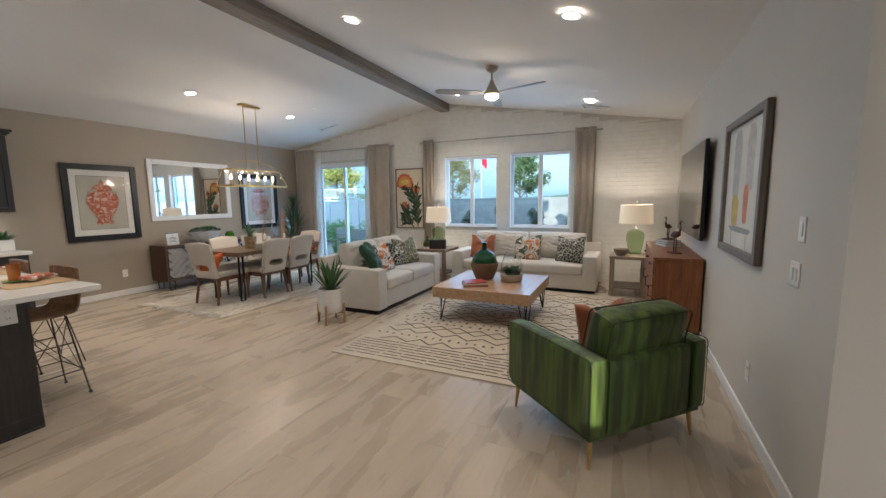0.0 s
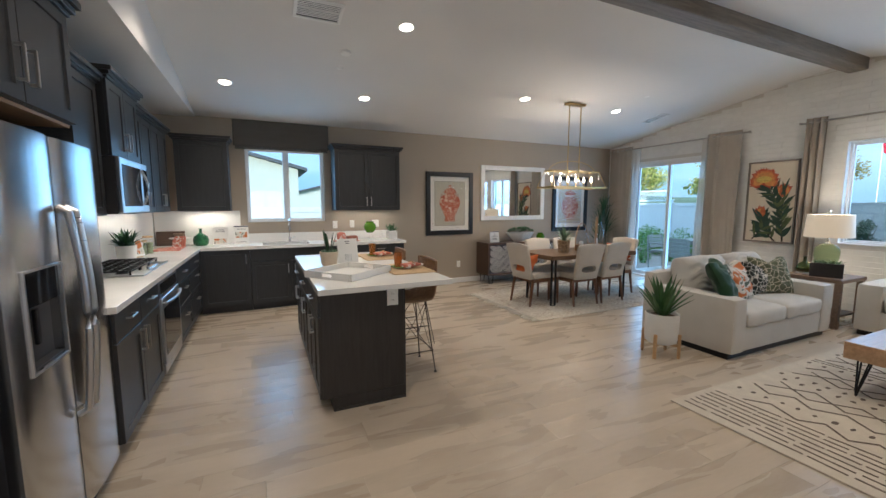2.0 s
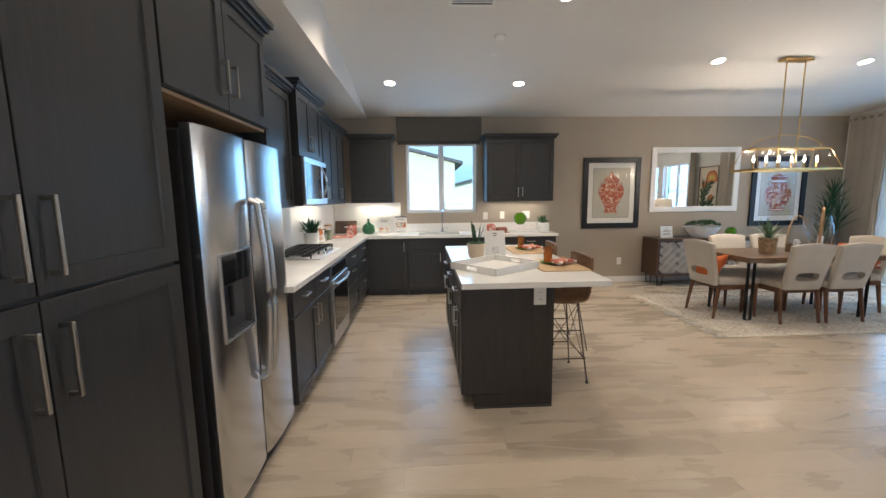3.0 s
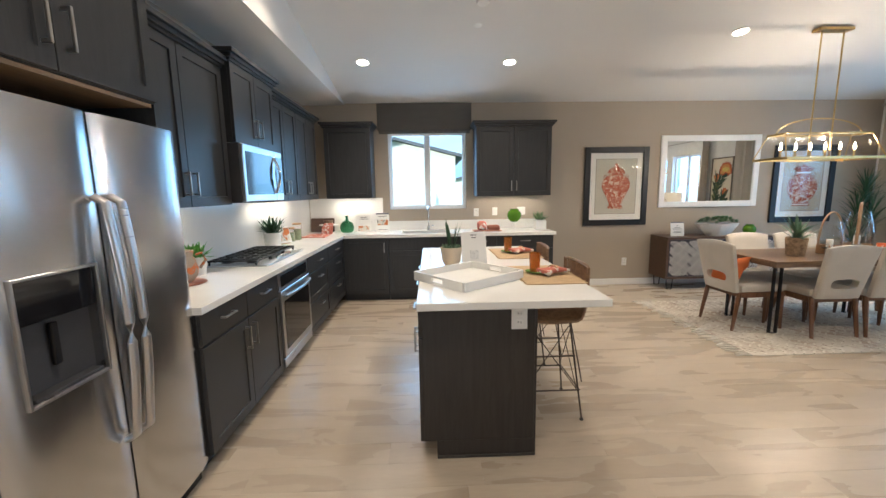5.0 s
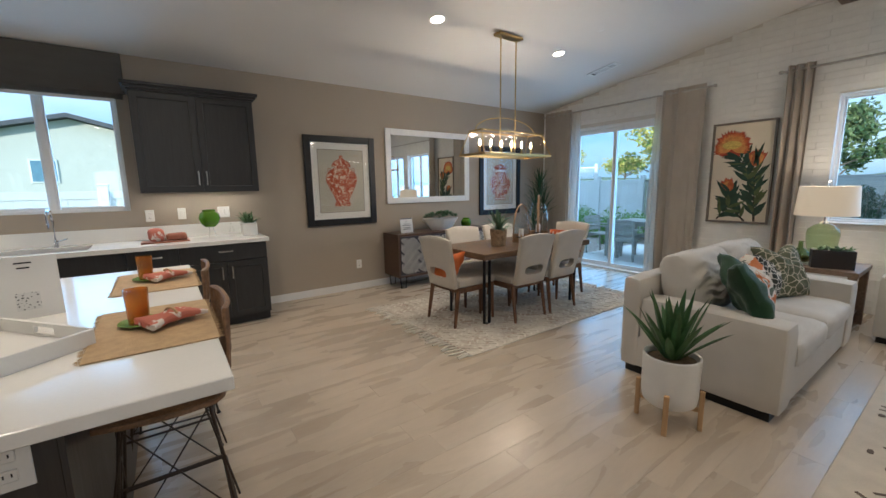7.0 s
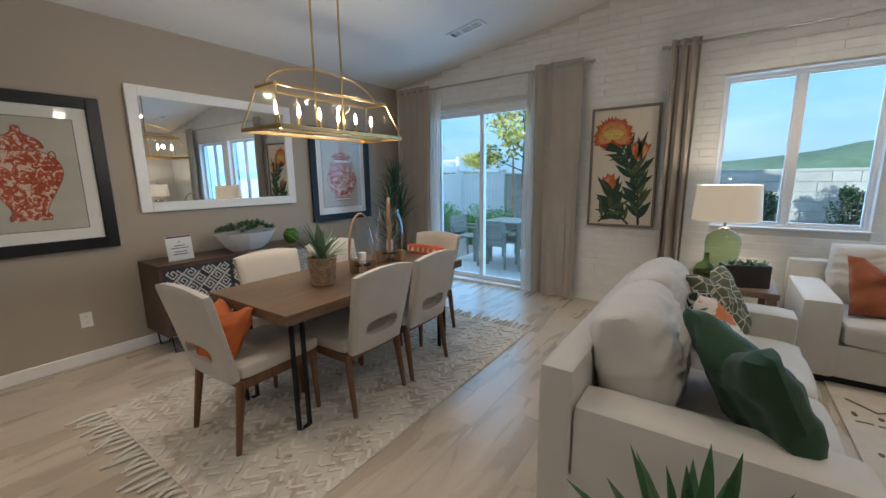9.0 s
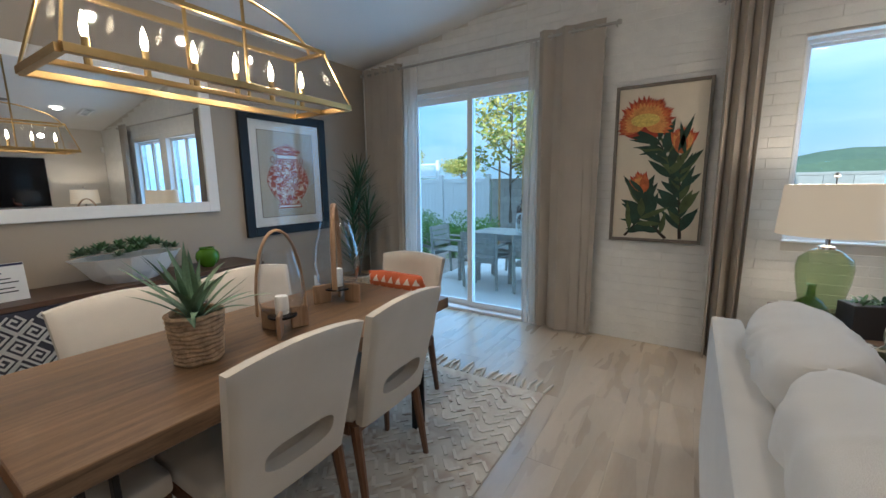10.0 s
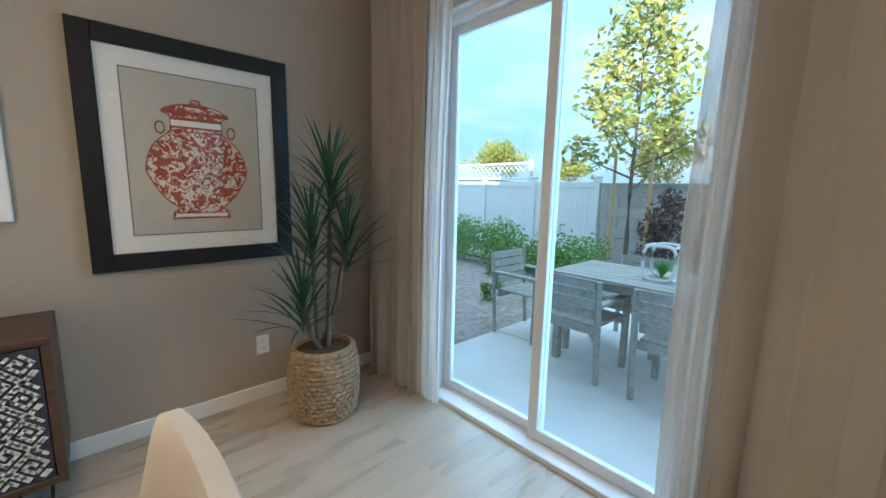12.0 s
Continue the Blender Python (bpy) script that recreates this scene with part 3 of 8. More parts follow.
part("basin", bm, M_STEEL, sk)
fc = thing("kitchen_faucet", "tall chrome gooseneck kitchen faucet behind the sink", "faucet", at=(2.10, 7.70, 0.914))
M_CHROME = mat("chrome", (0.75, 0.76, 0.78), 0.12, metal=1.0, vary=0.02, bump=0.0)
pts = [(0, 0, 0.02), (0, 0, 0.25)] + [(0, -0.10 + 0.10 * math.cos(a), 0.25 + 0.10 * math.sin(a)) for a in (math.pi * k / 10 for k in range(1, 10))] + [(0, -0.2, 0.22), (0, -0.2, 0.19)]
part("spout", tube(pts, 0.011, 10), M_CHROME, fc, smooth=True)
part("base", lathe([(0, 0), (0.026, 0), (0.026, 0.008), (0.019, 0.02), (0.019, 0.07), (0, 0.07)], 16), M_CHROME, fc, smooth=True)
part("lever", rod((0.018, 0, 0.05), (0.085, 0, 0.075), 0.006), M_CHROME, fc)

# upper cabinets
UZ0, UZ1, UX = 1.40, 2.345, 0.665
for a, b, z0, z1, x in ((3.875, 4.86, UZ0, UZ1, UX), (4.865, 5.62, 1.845, 2.40, UX + 0.06), (5.625, 6.38, UZ0, UZ1, UX), (6.383, 7.12, UZ0, UZ1, UX)):
    w = b - a
    hz = z0 + 0.14
    cabinet("wall_cabinet", "dark grey shaker wall cabinet over the cooking side", (x, a, 0), 90, w, x - X0 - 0.004, z0, z1, [
        ("door", 0, w / 2, z0, z1, (w / 2 - 0.04, hz, 0.14, True)), ("door", w / 2, w, z0, z1, (w / 2 + 0.04, hz, 0.14, True))], M_CAB, crown=0.075)
for a, b in ((0.70, 1.33), (2.78, 3.83)):
    w = b - a
    fr = [("door", 0, w / 2, UZ0, UZ1, (w / 2 - 0.035, UZ0 + 0.14, 0.14, True)), ("door", w / 2, w, UZ0, UZ1, (w / 2 + 0.035, UZ0 + 0.14, 0.14, True))] if w > 0.8 else [("door", 0, w, UZ0, UZ1, None)]
    cabinet("wall_cabinet", "dark grey shaker wall cabinet beside the kitchen window", (a, 7.47, 0), 0, w, 0.345, UZ0, UZ1, fr, M_CAB, crown=0.075)


def strip_light(at, w, d, power):
    ob = new("under_cabinet_light", bpy.data.lights.new("under_cabinet_light", "AREA"))
    ob.data.shape, ob.data.size, ob.data.size_y, ob.data.energy, ob.data.color = "RECTANGLE", w, d, power, (1.0, 0.84, 0.62)
    ob.location = at
    return ob


strip_light((3.30, 7.66, 1.392), 0.9, 0.03, 1.5)
strip_light((1.02, 7.66, 1.392), 0.5, 0.03, 1.5)
strip_light((0.46, 6.35, 1.392), 0.03, 1.2, 1.7)
strip_light((0.46, 4.35, 1.392), 0.03, 0.8, 0.9)

# ---- island ----
isl = thing("kitchen_island", "dark brown kitchen island with white quartz top", "kitchen island", at=(0, 0, 0))
IX0, IX1, IY0, IY1 = 2.065, 2.672, 3.932, 5.76
bm = bmesh.new()
box(IX0, IX1, IY0, IY1, 0.10, CT, 0.002, bm)
box(IX0 + 0.07, IX1, IY0 + 0.0, IY1, 0.0, 0.10, 0.0, bm)
part("body", bm, M_CABISL, isl)
part("skirting", box(IX0 + 0.07, IX1 + 0.01, IY0 - 0.012, IY0, 0, 0.018, 0.003), M_CABISL, isl)
part("side_panel", box(IX1, IX1 + 0.012, IY0, IY1, 0.0, CT), M_CABISL, isl)
part("worktop", box(2.042, 3.045, 3.842, 5.85, CT, 0.914, 0.003), M_QUARTZ, isl, "white quartz slab")
n = 3
w = (IY1 - IY0) / n
for k in range(n):
    m = pose(IX0, IY1 - k * w, 0, 0, 0, -90)
    for ob in (front("drawer", 0, w, 0.70, 0.87, isl, M_CABISL, (w / 2, 0.79, 0.13, False), plain=True),
               front("door", 0, w / 2, 0.10, 0.695, isl, M_CABISL, (w / 2 - 0.04, 0.58, 0.13, True)),
               front("door", w / 2, w, 0.10, 0.695, isl, M_CABISL, (w / 2 + 0.04, 0.58, 0.13, True))):
        ob.matrix_basis = m
M_PLATE = mat("white_plastic", (0.80, 0.79, 0.76), 0.35, vary=0.02, bump=0.0)


def outlet(at, turn, w=0.075, h=0.12, kind="outlet", label="white plastic duplex outlet on the painted wall", rockers=1):
    """A cover plate whose face looks to local -y."""
    ob = thing(kind, label, "switch" if kind == "light_switch" else "outlet", at=at, turn=turn)
    part("plate", box(-w / 2, w / 2, -0.006, 0, -h / 2, h / 2, 0.002), M_PLATE, ob)
    if kind == "light_switch":
        for k in range(rockers):
            x = (k - (rockers - 1) / 2) * 0.046
            part("rocker", box(x - 0.016, x + 0.016, -0.010, -0.006, -0.033, 0.033, 0.002), M_PLATE, ob)
    else:
        for s in (-1, 1):
            r = part("socket", box(-0.018, 0.018, -0.009, -0.006, s * 0.024 - 0.015, s * 0.024 + 0.015, 0.003), M_PLATE, ob)
            bm = bmesh.new()
            for x in (-0.007, 0.007):
                box(x - 0.0015, x + 0.0015, -0.0095, -0.0088, s * 0.024 - 0.003, s * 0.024 + 0.006, 0, bm)
            part("slot", bm, M_BLACKM, r)
    return ob


outlet((2.585, IY0, 0.80), 0, 0.085, 0.125, label="white duplex outlet on the island end panel")
outlet((5.115, Y1, 0.36), 0)
outlet((8.10, Y1, 0.36), 0)
outlet((2.82, Y1, 1.16), 0, label="white outlet on the wall by the sink window")
outlet((3.10, Y1, 1.17), 0, 0.075, 0.12, "light_switch", "white rocker switch under the wall cabinet", 1)
outlet((3.50, Y1, 1.17), 0, 0.12, 0.12, "light_switch", "white double rocker switch under the wall cabinet", 2)
outlet((1.36, Y1 - 0.0, 1.17), 0, label="white outlet over the worktop by the window")
outlet((4.58, Y0, 0.36), 180)
outlet((3.94, Y0, 1.325), 180, 0.075, 0.12, "light_switch", "white rocker switch at the wall end", 1)
outlet((3.98, Y0, 1.105), 180, 0.12, 0.12, "light_switch", "white double rocker switch at the wall end", 2)

# ---- refrigerator ----
M_STEELV = mat("brushed_steel_door", (0.60, 0.60, 0.61), 0.22, metal=1.0, vary=0.02, scale=1.2, fine=7, stretch=(1.6, 1.6, 0.12), bump=0.35)
fr = thing("refrigerator", "stainless steel side by side refrigerator with ice dispenser", "refrigerator", at=(0.945, 2.945, 0), turn=90)
M_FRSIDE = mat("dark_grey_appliance_side", (0.05, 0.05, 0.055), 0.45, bump=0.1)
part("body", box(0.008, 0.912, 0.065, 0.58, 0.03, 1.745, 0.004), M_FRSIDE, fr)
part("grille", box(0.02, 0.90, 0.05, 0.10, 0.0, 0.055, 0.002), M_BLACKM, fr)


def fridge_door(x0, x1, z0, z1, hole=None):
    """A door with a slightly rounded face; hole: (x0, x1, z0, z1)."""
    xs = sorted({x0, x1, *([hole[0], hole[1]] if hole else [])} | {x0 + (x1 - x0) * k / 12 for k in range(13)})
    zs = sorted({z0, z1, *([hole[2], hole[3]] if hole else [])})
    bm = bmesh.new()

    def face_y(x):
        u = 2 * (x - x0) / (x1 - x0) - 1
        return -0.022 * (1 - u * u) ** 0.5 + 0.022
    grid = {}
    for x in xs:
        for z in zs:
            grid[x, z] = bm.verts.new((x, face_y(x), z))
            grid[x, z, 1] = bm.verts.new((x, 0.062, z))
    for a, b in zip(xs, xs[1:]):
        for lo, hi in zip(zs, zs[1:]):
            if hole and hole[0] <= a and b <= hole[1] and hole[2] <= lo and hi <= hole[3]:
                continue
            bm.faces.new((grid[a, lo], grid[b, lo], grid[b, hi], grid[a, hi]))
            bm.faces.new((grid[a, hi, 1], grid[b, hi, 1], grid[b, lo, 1], grid[a, lo, 1]))
        for z in (z0, z1):
            bm.faces.new((grid[a, z], grid[a, z, 1], grid[b, z, 1], grid[b, z]))
    for x in (x0, x1):
        for lo, hi in zip(zs, zs[1:]):
            bm.faces.new((grid[x, lo], grid[x, hi], grid[x, hi, 1], grid[x, lo, 1]))
    if hole:
        a, b, lo, hi = hole
        inside = [x for x in xs if a <= x <= b]
        for p, q in zip(inside, inside[1:]):
            for z in (lo, hi):
                bm.faces.new((grid[p, z], grid[p, z, 1], grid[q, z, 1], grid[q, z]))
        for x in (a, b):
            for l2, h2 in zip(zs, zs[1:]):
                if lo <= l2 and h2 <= hi:
                    bm.faces.new((grid[x, l2], grid[x, h2], grid[x, h2, 1], grid[x, l2, 1]))
    return bm


d1 = part("door", fridge_door(0.0, 0.445, 0.09, 1.765, (0.097, 0.377, 0.858, 1.238)), M_STEELV, fr, "brushed steel freezer door", smooth=True)
d2 = part("door", fridge_door(0.453, 0.92, 0.09, 1.765), M_STEELV, fr, "brushed steel refrigerator door", smooth=True)
dp = part("dispenser", box(0.097, 0.377, 0.045, 0.061, 0.858, 1.238), M_FRSIDE, d1, "grey recessed ice and water dispenser")
part("control_panel", box(0.099, 0.375, 0.006, 0.045, 1.10, 1.236, 0.003), M_BLACKG, d1, "glossy black control panel")
bm = bmesh.new()
for a, b, lo, hi in ((0.100, 0.374, 0.850, 0.862), (0.100, 0.374, 1.233, 1.243), (0.088, 0.099, 0.850, 1.243), (0.375, 0.386, 0.850, 1.243)):
    box(a, b, -0.004, 0.012, lo, hi, 0.002, bm)
part("bezel", bm, M_STEEL, d1)
part("drip_tray", box(0.115, 0.36, 0.004, 0.044, 0.862, 0.874, 0.002), M_FRSIDE, d1)
part("paddle", box(0.215, 0.24, 0.025, 0.04, 0.94, 1.08, 0.003), M_BLACKM, d1)
for x, par in ((0.413, d1), (0.485, d2)):
    pts = [(x, 0.0, 0.55), (x, -0.035, 0.57)] + [(x, -0.035 - 0.03 * math.sin(math.pi * k / 12), 0.57 + 0.88 * k / 12) for k in range(1, 12)] + [(x, -0.035, 1.45), (x, 0.0, 1.47)]
    bm = tube(pts, 0.014, 10)
    for v in bm.verts:
        v.co.x = x + (v.co.x - x) * 1.35
    part("handle", bm, M_STEEL, par, "bowed brushed steel handle", smooth=True)

# ---- microwave, oven, cooktop ----
mw = thing("microwave_oven", "stainless steel over-range microwave with black glass door", "microwave", at=(0.775, 4.868, 1.420), turn=90)
part("body", box(0, 0.75, 0.02, 0.42, 0, 0.42, 0.003), M_FRSIDE, mw)
dr = part("door", box(0.0, 0.585, -0.01, 0.02, 0.0, 0.42, 0.006), M_STEEL, mw)
part("window", box(0.035, 0.53, -0.0125, -0.0095, 0.05, 0.37, 0.001), M_BLACKG, dr, "black reflective glass")
part("control_panel", box(0.588, 0.75, -0.01, 0.02, 0.0, 0.42, 0.006), M_STEEL, mw)
part("display", box(0.60, 0.74, -0.0125, -0.0095, 0.06, 0.37, 0.001), M_BLACKG, mw)
pts = [(0.555 + 0.02 * math.sin(math.pi * k / 10), -0.012 - 0.04 * math.sin(math.pi * k / 10), 0.06 + 0.30 * k / 10) for k in range(11)]
part("handle", tube(pts, 0.011, 10), M_CHROME, dr, smooth=True)
part("vent_grille", box(0.01, 0.74, 0.03, 0.40, -0.008, 0.0), M_BLACKM, mw)

ov = thing("wall_oven", "stainless steel under-counter oven with black glass door", "oven", at=(FX, 4.898, 0), turn=90)
part("body", box(0, 0.734, 0.0, 0.56, 0.10, CT), M_FRSIDE, ov)
part("toe_kick", box(0.002, 0.73, 0.065, 0.5, 0, 0.10), M_CAB, ov)
part("control_panel", box(0.012, 0.722, -0.022, 0, 0.735, 0.865, 0.003), M_STEEL, ov)
part("display", box(0.05, 0.684, -0.0245, -0.0215, 0.755, 0.845, 0.001), M_BLACKG, ov)
dr = part("door", box(0.012, 0.722, -0.035, 0, 0.19, 0.728, 0.004), M_STEEL, ov)
part("window", box(0.06, 0.674, -0.0375, -0.0345, 0.245, 0.64, 0.001), M_BLACKG, dr, "black oven glass")
pts = [(0.06 + 0.614 * k / 12, -0.055 - 0.028 * math.sin(math.pi * k / 12), 0.685) for k in range(13)]
bm = tube(pts, 0.013, 10)
for x in (0.07, 0.664):
    rod((x, -0.034, 0.685), (x, -0.058, 0.685), 0.01, bm=bm)
part("handle", bm, M_STEEL, dr, smooth=True)
part("drawer", box(0.012, 0.722, -0.030, 0, 0.105, 0.183, 0.004), M_STEEL, ov)

ck = thing("gas_cooktop", "stainless steel gas cooktop with black cast iron grates", "cooktop", at=(0.60, 5.42, 0.914), turn=90)
part("tray", box(-0.44, 0.44, -0.25, 0.24, 0.001, 0.012, 0.004), M_STEEL, ck)
for g in (-0.29, 0.0, 0.29):
    bm = bmesh.new()
    for y in (-0.16, -0.08, 0.0, 0.08, 0.16, 0.215):
        box(g - 0.135, g + 0.135, y - 0.005, y + 0.005, 0.038, 0.050, 0.001, bm)
    for x in (-0.135, -0.045, 0.045, 0.135):
        box(g + x - 0.005, g + x + 0.005, -0.165, 0.22, 0.040, 0.052, 0.001, bm)
    for x, y in itertools.product((-0.13, 0.13), (-0.155, 0.205)):
        box(g + x - 0.006, g + x + 0.006, y - 0.006, y + 0.006, 0.012, 0.04, 0, bm)
    part("grate", bm, M_BLACKM, ck, "black cast iron grate")
for x, y in ((-0.29, -0.07), (-0.29, 0.13), (0, 0.03), (0.29, -0.07), (0.29, 0.13)):
    part("burner", lathe([(0, 0.030), (0.034, 0.030), (0.038, 0.026), (0.038, 0.018), (0.05, 0.012)], 16), M_BLACKM, ck, loc=(x, y, 0))
for k in range(5):
    part("knob", lathe([(0, 0.036), (0.017, 0.036), (0.019, 0.03), (0.021, 0.013)], 14), M_CHROME, ck, "chrome control knob", loc=(-0.12 + 0.06 * k * 1.0, -0.215, 0))


# ---- leaves and plants ----
def blade(bm, base, yaw, lean, length, width, droop=0.5, n=6, fold=0.25, twist=0.0):
    """A narrow leaf that starts at base and leans out, bending down by droop radians."""
    p = Vector(base)
    out = Vector((math.cos(yaw), math.sin(yaw), 0))
    side = Vector((-math.sin(yaw), math.cos(yaw), 0))
    prev = None
    for i in range(n + 1):
        t = i / n
        a = lean + droop * t
        d = out * math.sin(a) + Vector((0, 0, math.cos(a)))
        if i:
            p = p + d * length / n
        up = out * -math.cos(a) + Vector((0, 0, math.sin(a)))
        w = width * (math.sin(math.pi * min(1, 0.16 + 0.84 * t)) ** 0.7 if t < 1 else 0.02) / 2
        row = [bm.verts.new(p - side * w + up * w * fold), bm.verts.new(p), bm.verts.new(p + side * w + up * w * fold)]
        if prev:
            for k in range(2):
                bm.faces.new((prev[k], prev[k + 1], row[k + 1], row[k]))
        prev = row


M_ALOE = mat("aloe_leaf", (0.055, 0.13, 0.045), 0.45, vary=0.35, scale=10, bump=0.15, fine=60)
M_DRAC = mat("dracaena_leaf", (0.025, 0.075, 0.030), 0.5, vary=0.4, scale=8, bump=0.1)
M_SUCC = mat("succulent_leaf", (0.07, 0.15, 0.06), 0.5, vary=0.4, scale=20, bump=0.1)
M_HERB = mat("bright_herb_leaf", (0.10, 0.32, 0.05), 0.5, vary=0.3, scale=20, bump=0.1)
M_GREY = mat("grey_green_leaf", (0.13, 0.20, 0.12), 0.55, vary=0.3, scale=14, bump=0.1)
M_POTW = mat("white_ceramic", (0.76, 0.75, 0.72), 0.45, vary=0.03, scale=8, bump=0.05)
M_MOSS = mat("brown_moss", (0.10, 0.07, 0.04), 0.95, vary=0.5, scale=40, bump=1.0, fine=90)
M_TAN = wood("light_oak_stand", (0.42, 0.26, 0.13), (0.55, 0.36, 0.19), 0.45, axis=2)
M_BASKET = mat("woven_water_hyacinth", (0.36, 0.25, 0.15), 0.8, vary=0.45, scale=30, bump=1.0, fine=70)
rnd = random.Random(5)

pl = thing("potted_aloe", "spiky aloe in a white pot on oak legs", "potted plant", at=(5.27, 3.69, 0))
pot = part("pot", lathe([(0, 0.135), (0.125, 0.135), (0.142, 0.15), (0.150, 0.20), (0.152, 0.425), (0.146, 0.43), (0.138, 0.425), (0.136, 0.39), (0, 0.39)], 40), M_POTW, pl, smooth=True)
part("moss", lathe([(0, 0.405), (0.06, 0.408), (0.11, 0.40), (0.136, 0.392)], 20), M_MOSS, pl)
for k in range(4):
    a = math.radians(20 + 90 * k)
    part("leg", box(-0.014, 0.014, -0.012, 0.014, 0, 0.24, 0.003, m=pose(0.166 * math.cos(a), 0.166 * math.sin(a), 0, 0, 0, 20 + 90 * k + 90)), M_TAN, pl)
bm = bmesh.new()
for a in (20, 110):
    box(-0.155, 0.155, -0.011, 0.011, 0.112, 0.134, 0.002, bm, m=pose(0, 0, 0, 0, 0, a))
part("cross_brace", bm, M_TAN, pl)
bm = bmesh.new()
for k in range(26):
    t = k / 26
    blade(bm, (0.03 * math.cos(k * 2.4), 0.03 * math.sin(k * 2.4), 0.39), k * 2.4, 0.10 + 0.75 * t, rnd.uniform(0.36, 0.46) * (1 - 0.15 * t), 0.045, droop=rnd.uniform(-0.15, 0.3), fold=0.5)
part("leaves", bm, M_ALOE, pl)

dc = thing("potted_dracaena", "tall dark green dracaena in a woven basket in the corner", "potted plant", at=(8.32, 7.42, 0))
bm = bmesh.new()
prof = [(0, 0.0), (0.165, 0.0)]
for k in range(15):
    z = 0.012 + k * 0.028
    r = 0.165 + 0.028 * math.sin(math.pi * min(1, z / 0.44)) + 0.01
    prof += [(r - 0.008, z), (r + 0.004, z + 0.010), (r + 0.004, z + 0.018), (r - 0.008, z + 0.027)]
prof += [(0.160, 0.435), (0.155, 0.40), (0, 0.40)]
bk = part("basket", lathe(prof, 40), M_BASKET, dc, smooth=True)
bm = bmesh.new()
for row in range(15):
    for k in range(30):
        a = math.tau * (k + 0.5 * (row % 2)) / 30
        z = 0.026 + row * 0.028
        r = 0.165 + 0.028 * math.sin(math.pi * min(1, z / 0.44)) + 0.012
        box(-0.016, 0.016, -0.008, 0.006, -0.011, 0.011, 0.004, bm, m=pose(r * math.cos(a), r * math.sin(a), z, 0, rnd.uniform(-14, 14), math.degrees(a) + 90))
tagged(part("weave", bm, M_BASKET, dc), kind="stuff")
part("moss", lathe([(0, 0.418), (0.08, 0.415), (0.155, 0.405)], 20), M_MOSS, dc)
heads = [((0.02, -0.02), (0.05, -0.03), 1.42), ((-0.03, 0.0), (-0.08, -0.06), 1.12), ((0.0, 0.02), (0.12, -0.08), 1.08), ((-0.02, -0.02), (-0.16, -0.10), 0.78)]
M_STEM = mat("dracaena_stem", (0.13, 0.10, 0.07), 0.8, vary=0.3, bump=0.6)
for (a, b), (c, d), z in heads:
    part("stem", tube([(a, b, 0.40), (a * 0.4 + c * 0.6, b * 0.4 + d * 0.6, z * 0.55 + 0.1), (c, d, z)], [0.015, 0.013, 0.011], 8), M_STEM, dc, smooth=True)
bm = bmesh.new()
for i, ((a, b), (c, d), z) in enumerate(heads):
    n = 64 if z > 1.3 else 48
    for k in range(n):
        t = k / n
        blade(bm, (c, d, z - 0.22 * t), k * 2.399 + i, 0.12 + 0.95 * t + rnd.uniform(-0.1, 0.1), rnd.uniform(0.28, 0.42), 0.016, droop=rnd.uniform(0.1, 0.8), n=5, fold=0.2)
part("leaves", bm, M_DRAC, dc)

# ---- fabrics ----
M_SOFA = mat("off_white_linen", (0.62, 0.59, 0.54), 0.85, vary=0.05, scale=7, bump=0.6, fine=420, sheen=0.2)
M_CHAIR = mat("cream_boucle", (0.54, 0.49, 0.42), 0.85, vary=0.06, scale=8, bump=0.6, fine=380, sheen=0.2)
M_VELVET = mat("green_velvet", (0.048, 0.082, 0.008), 0.62, vary=0.60, scale=7, bump=0.2, fine=14, sheen=0.12, stretch=(1.6, 1.6, 0.12))
for n in M_VELVET.node_tree.nodes:
    if n.type == "VALTORGB":
        n.color_ramp.elements[0].position, n.color_ramp.elements[1].position = 0.40, 0.62
M_BRASS = mat("aged_brass", (0.55, 0.38, 0.16), 0.3, metal=1.0, vary=0.08, bump=0.02)
M_RUST = mat("rust_velvet", (0.30, 0.085, 0.028), 0.75, vary=0.15, scale=6, bump=0.4, fine=260, sheen=0.3)
M_ORANGE = mat("orange_cotton", (0.48, 0.12, 0.028), 0.8, vary=0.1, scale=9, bump=0.4, fine=300)
M_EMER = mat("emerald_velvet", (0.008, 0.048, 0.016), 0.65, vary=0.3, scale=6, bump=0.3, sheen=0.12)
M_WALNUT = wood("walnut_tabletop", (0.085, 0.048, 0.026), (0.20, 0.122, 0.066), 0.34, axis=0, scale=4, bump=0.08)
M_LEG = wood("brown_leg_wood", (0.10, 0.045, 0.022), (0.19, 0.09, 0.045), 0.4, axis=2, scale=4)
M_CURT = mat("taupe_linen_curtain", (0.40, 0.355, 0.30), 0.9, vary=0.07, scale=5, bump=0.5, fine=320, stretch=(1, 1, 0.6))
M_OAK = wood("honey_oak", (0.36, 0.22, 0.12), (0.52, 0.34, 0.20), 0.32, axis=0, scale=3, bump=0.08)
M_DKWOOD = wood("dark_walnut_case", (0.055, 0.030, 0.020), (0.11, 0.062, 0.040), 0.4, axis=0, scale=4)
M_RED = wood("reddish_acacia", (0.16, 0.055, 0.022), (0.30, 0.115, 0.048), 0.38, axis=2, scale=3)


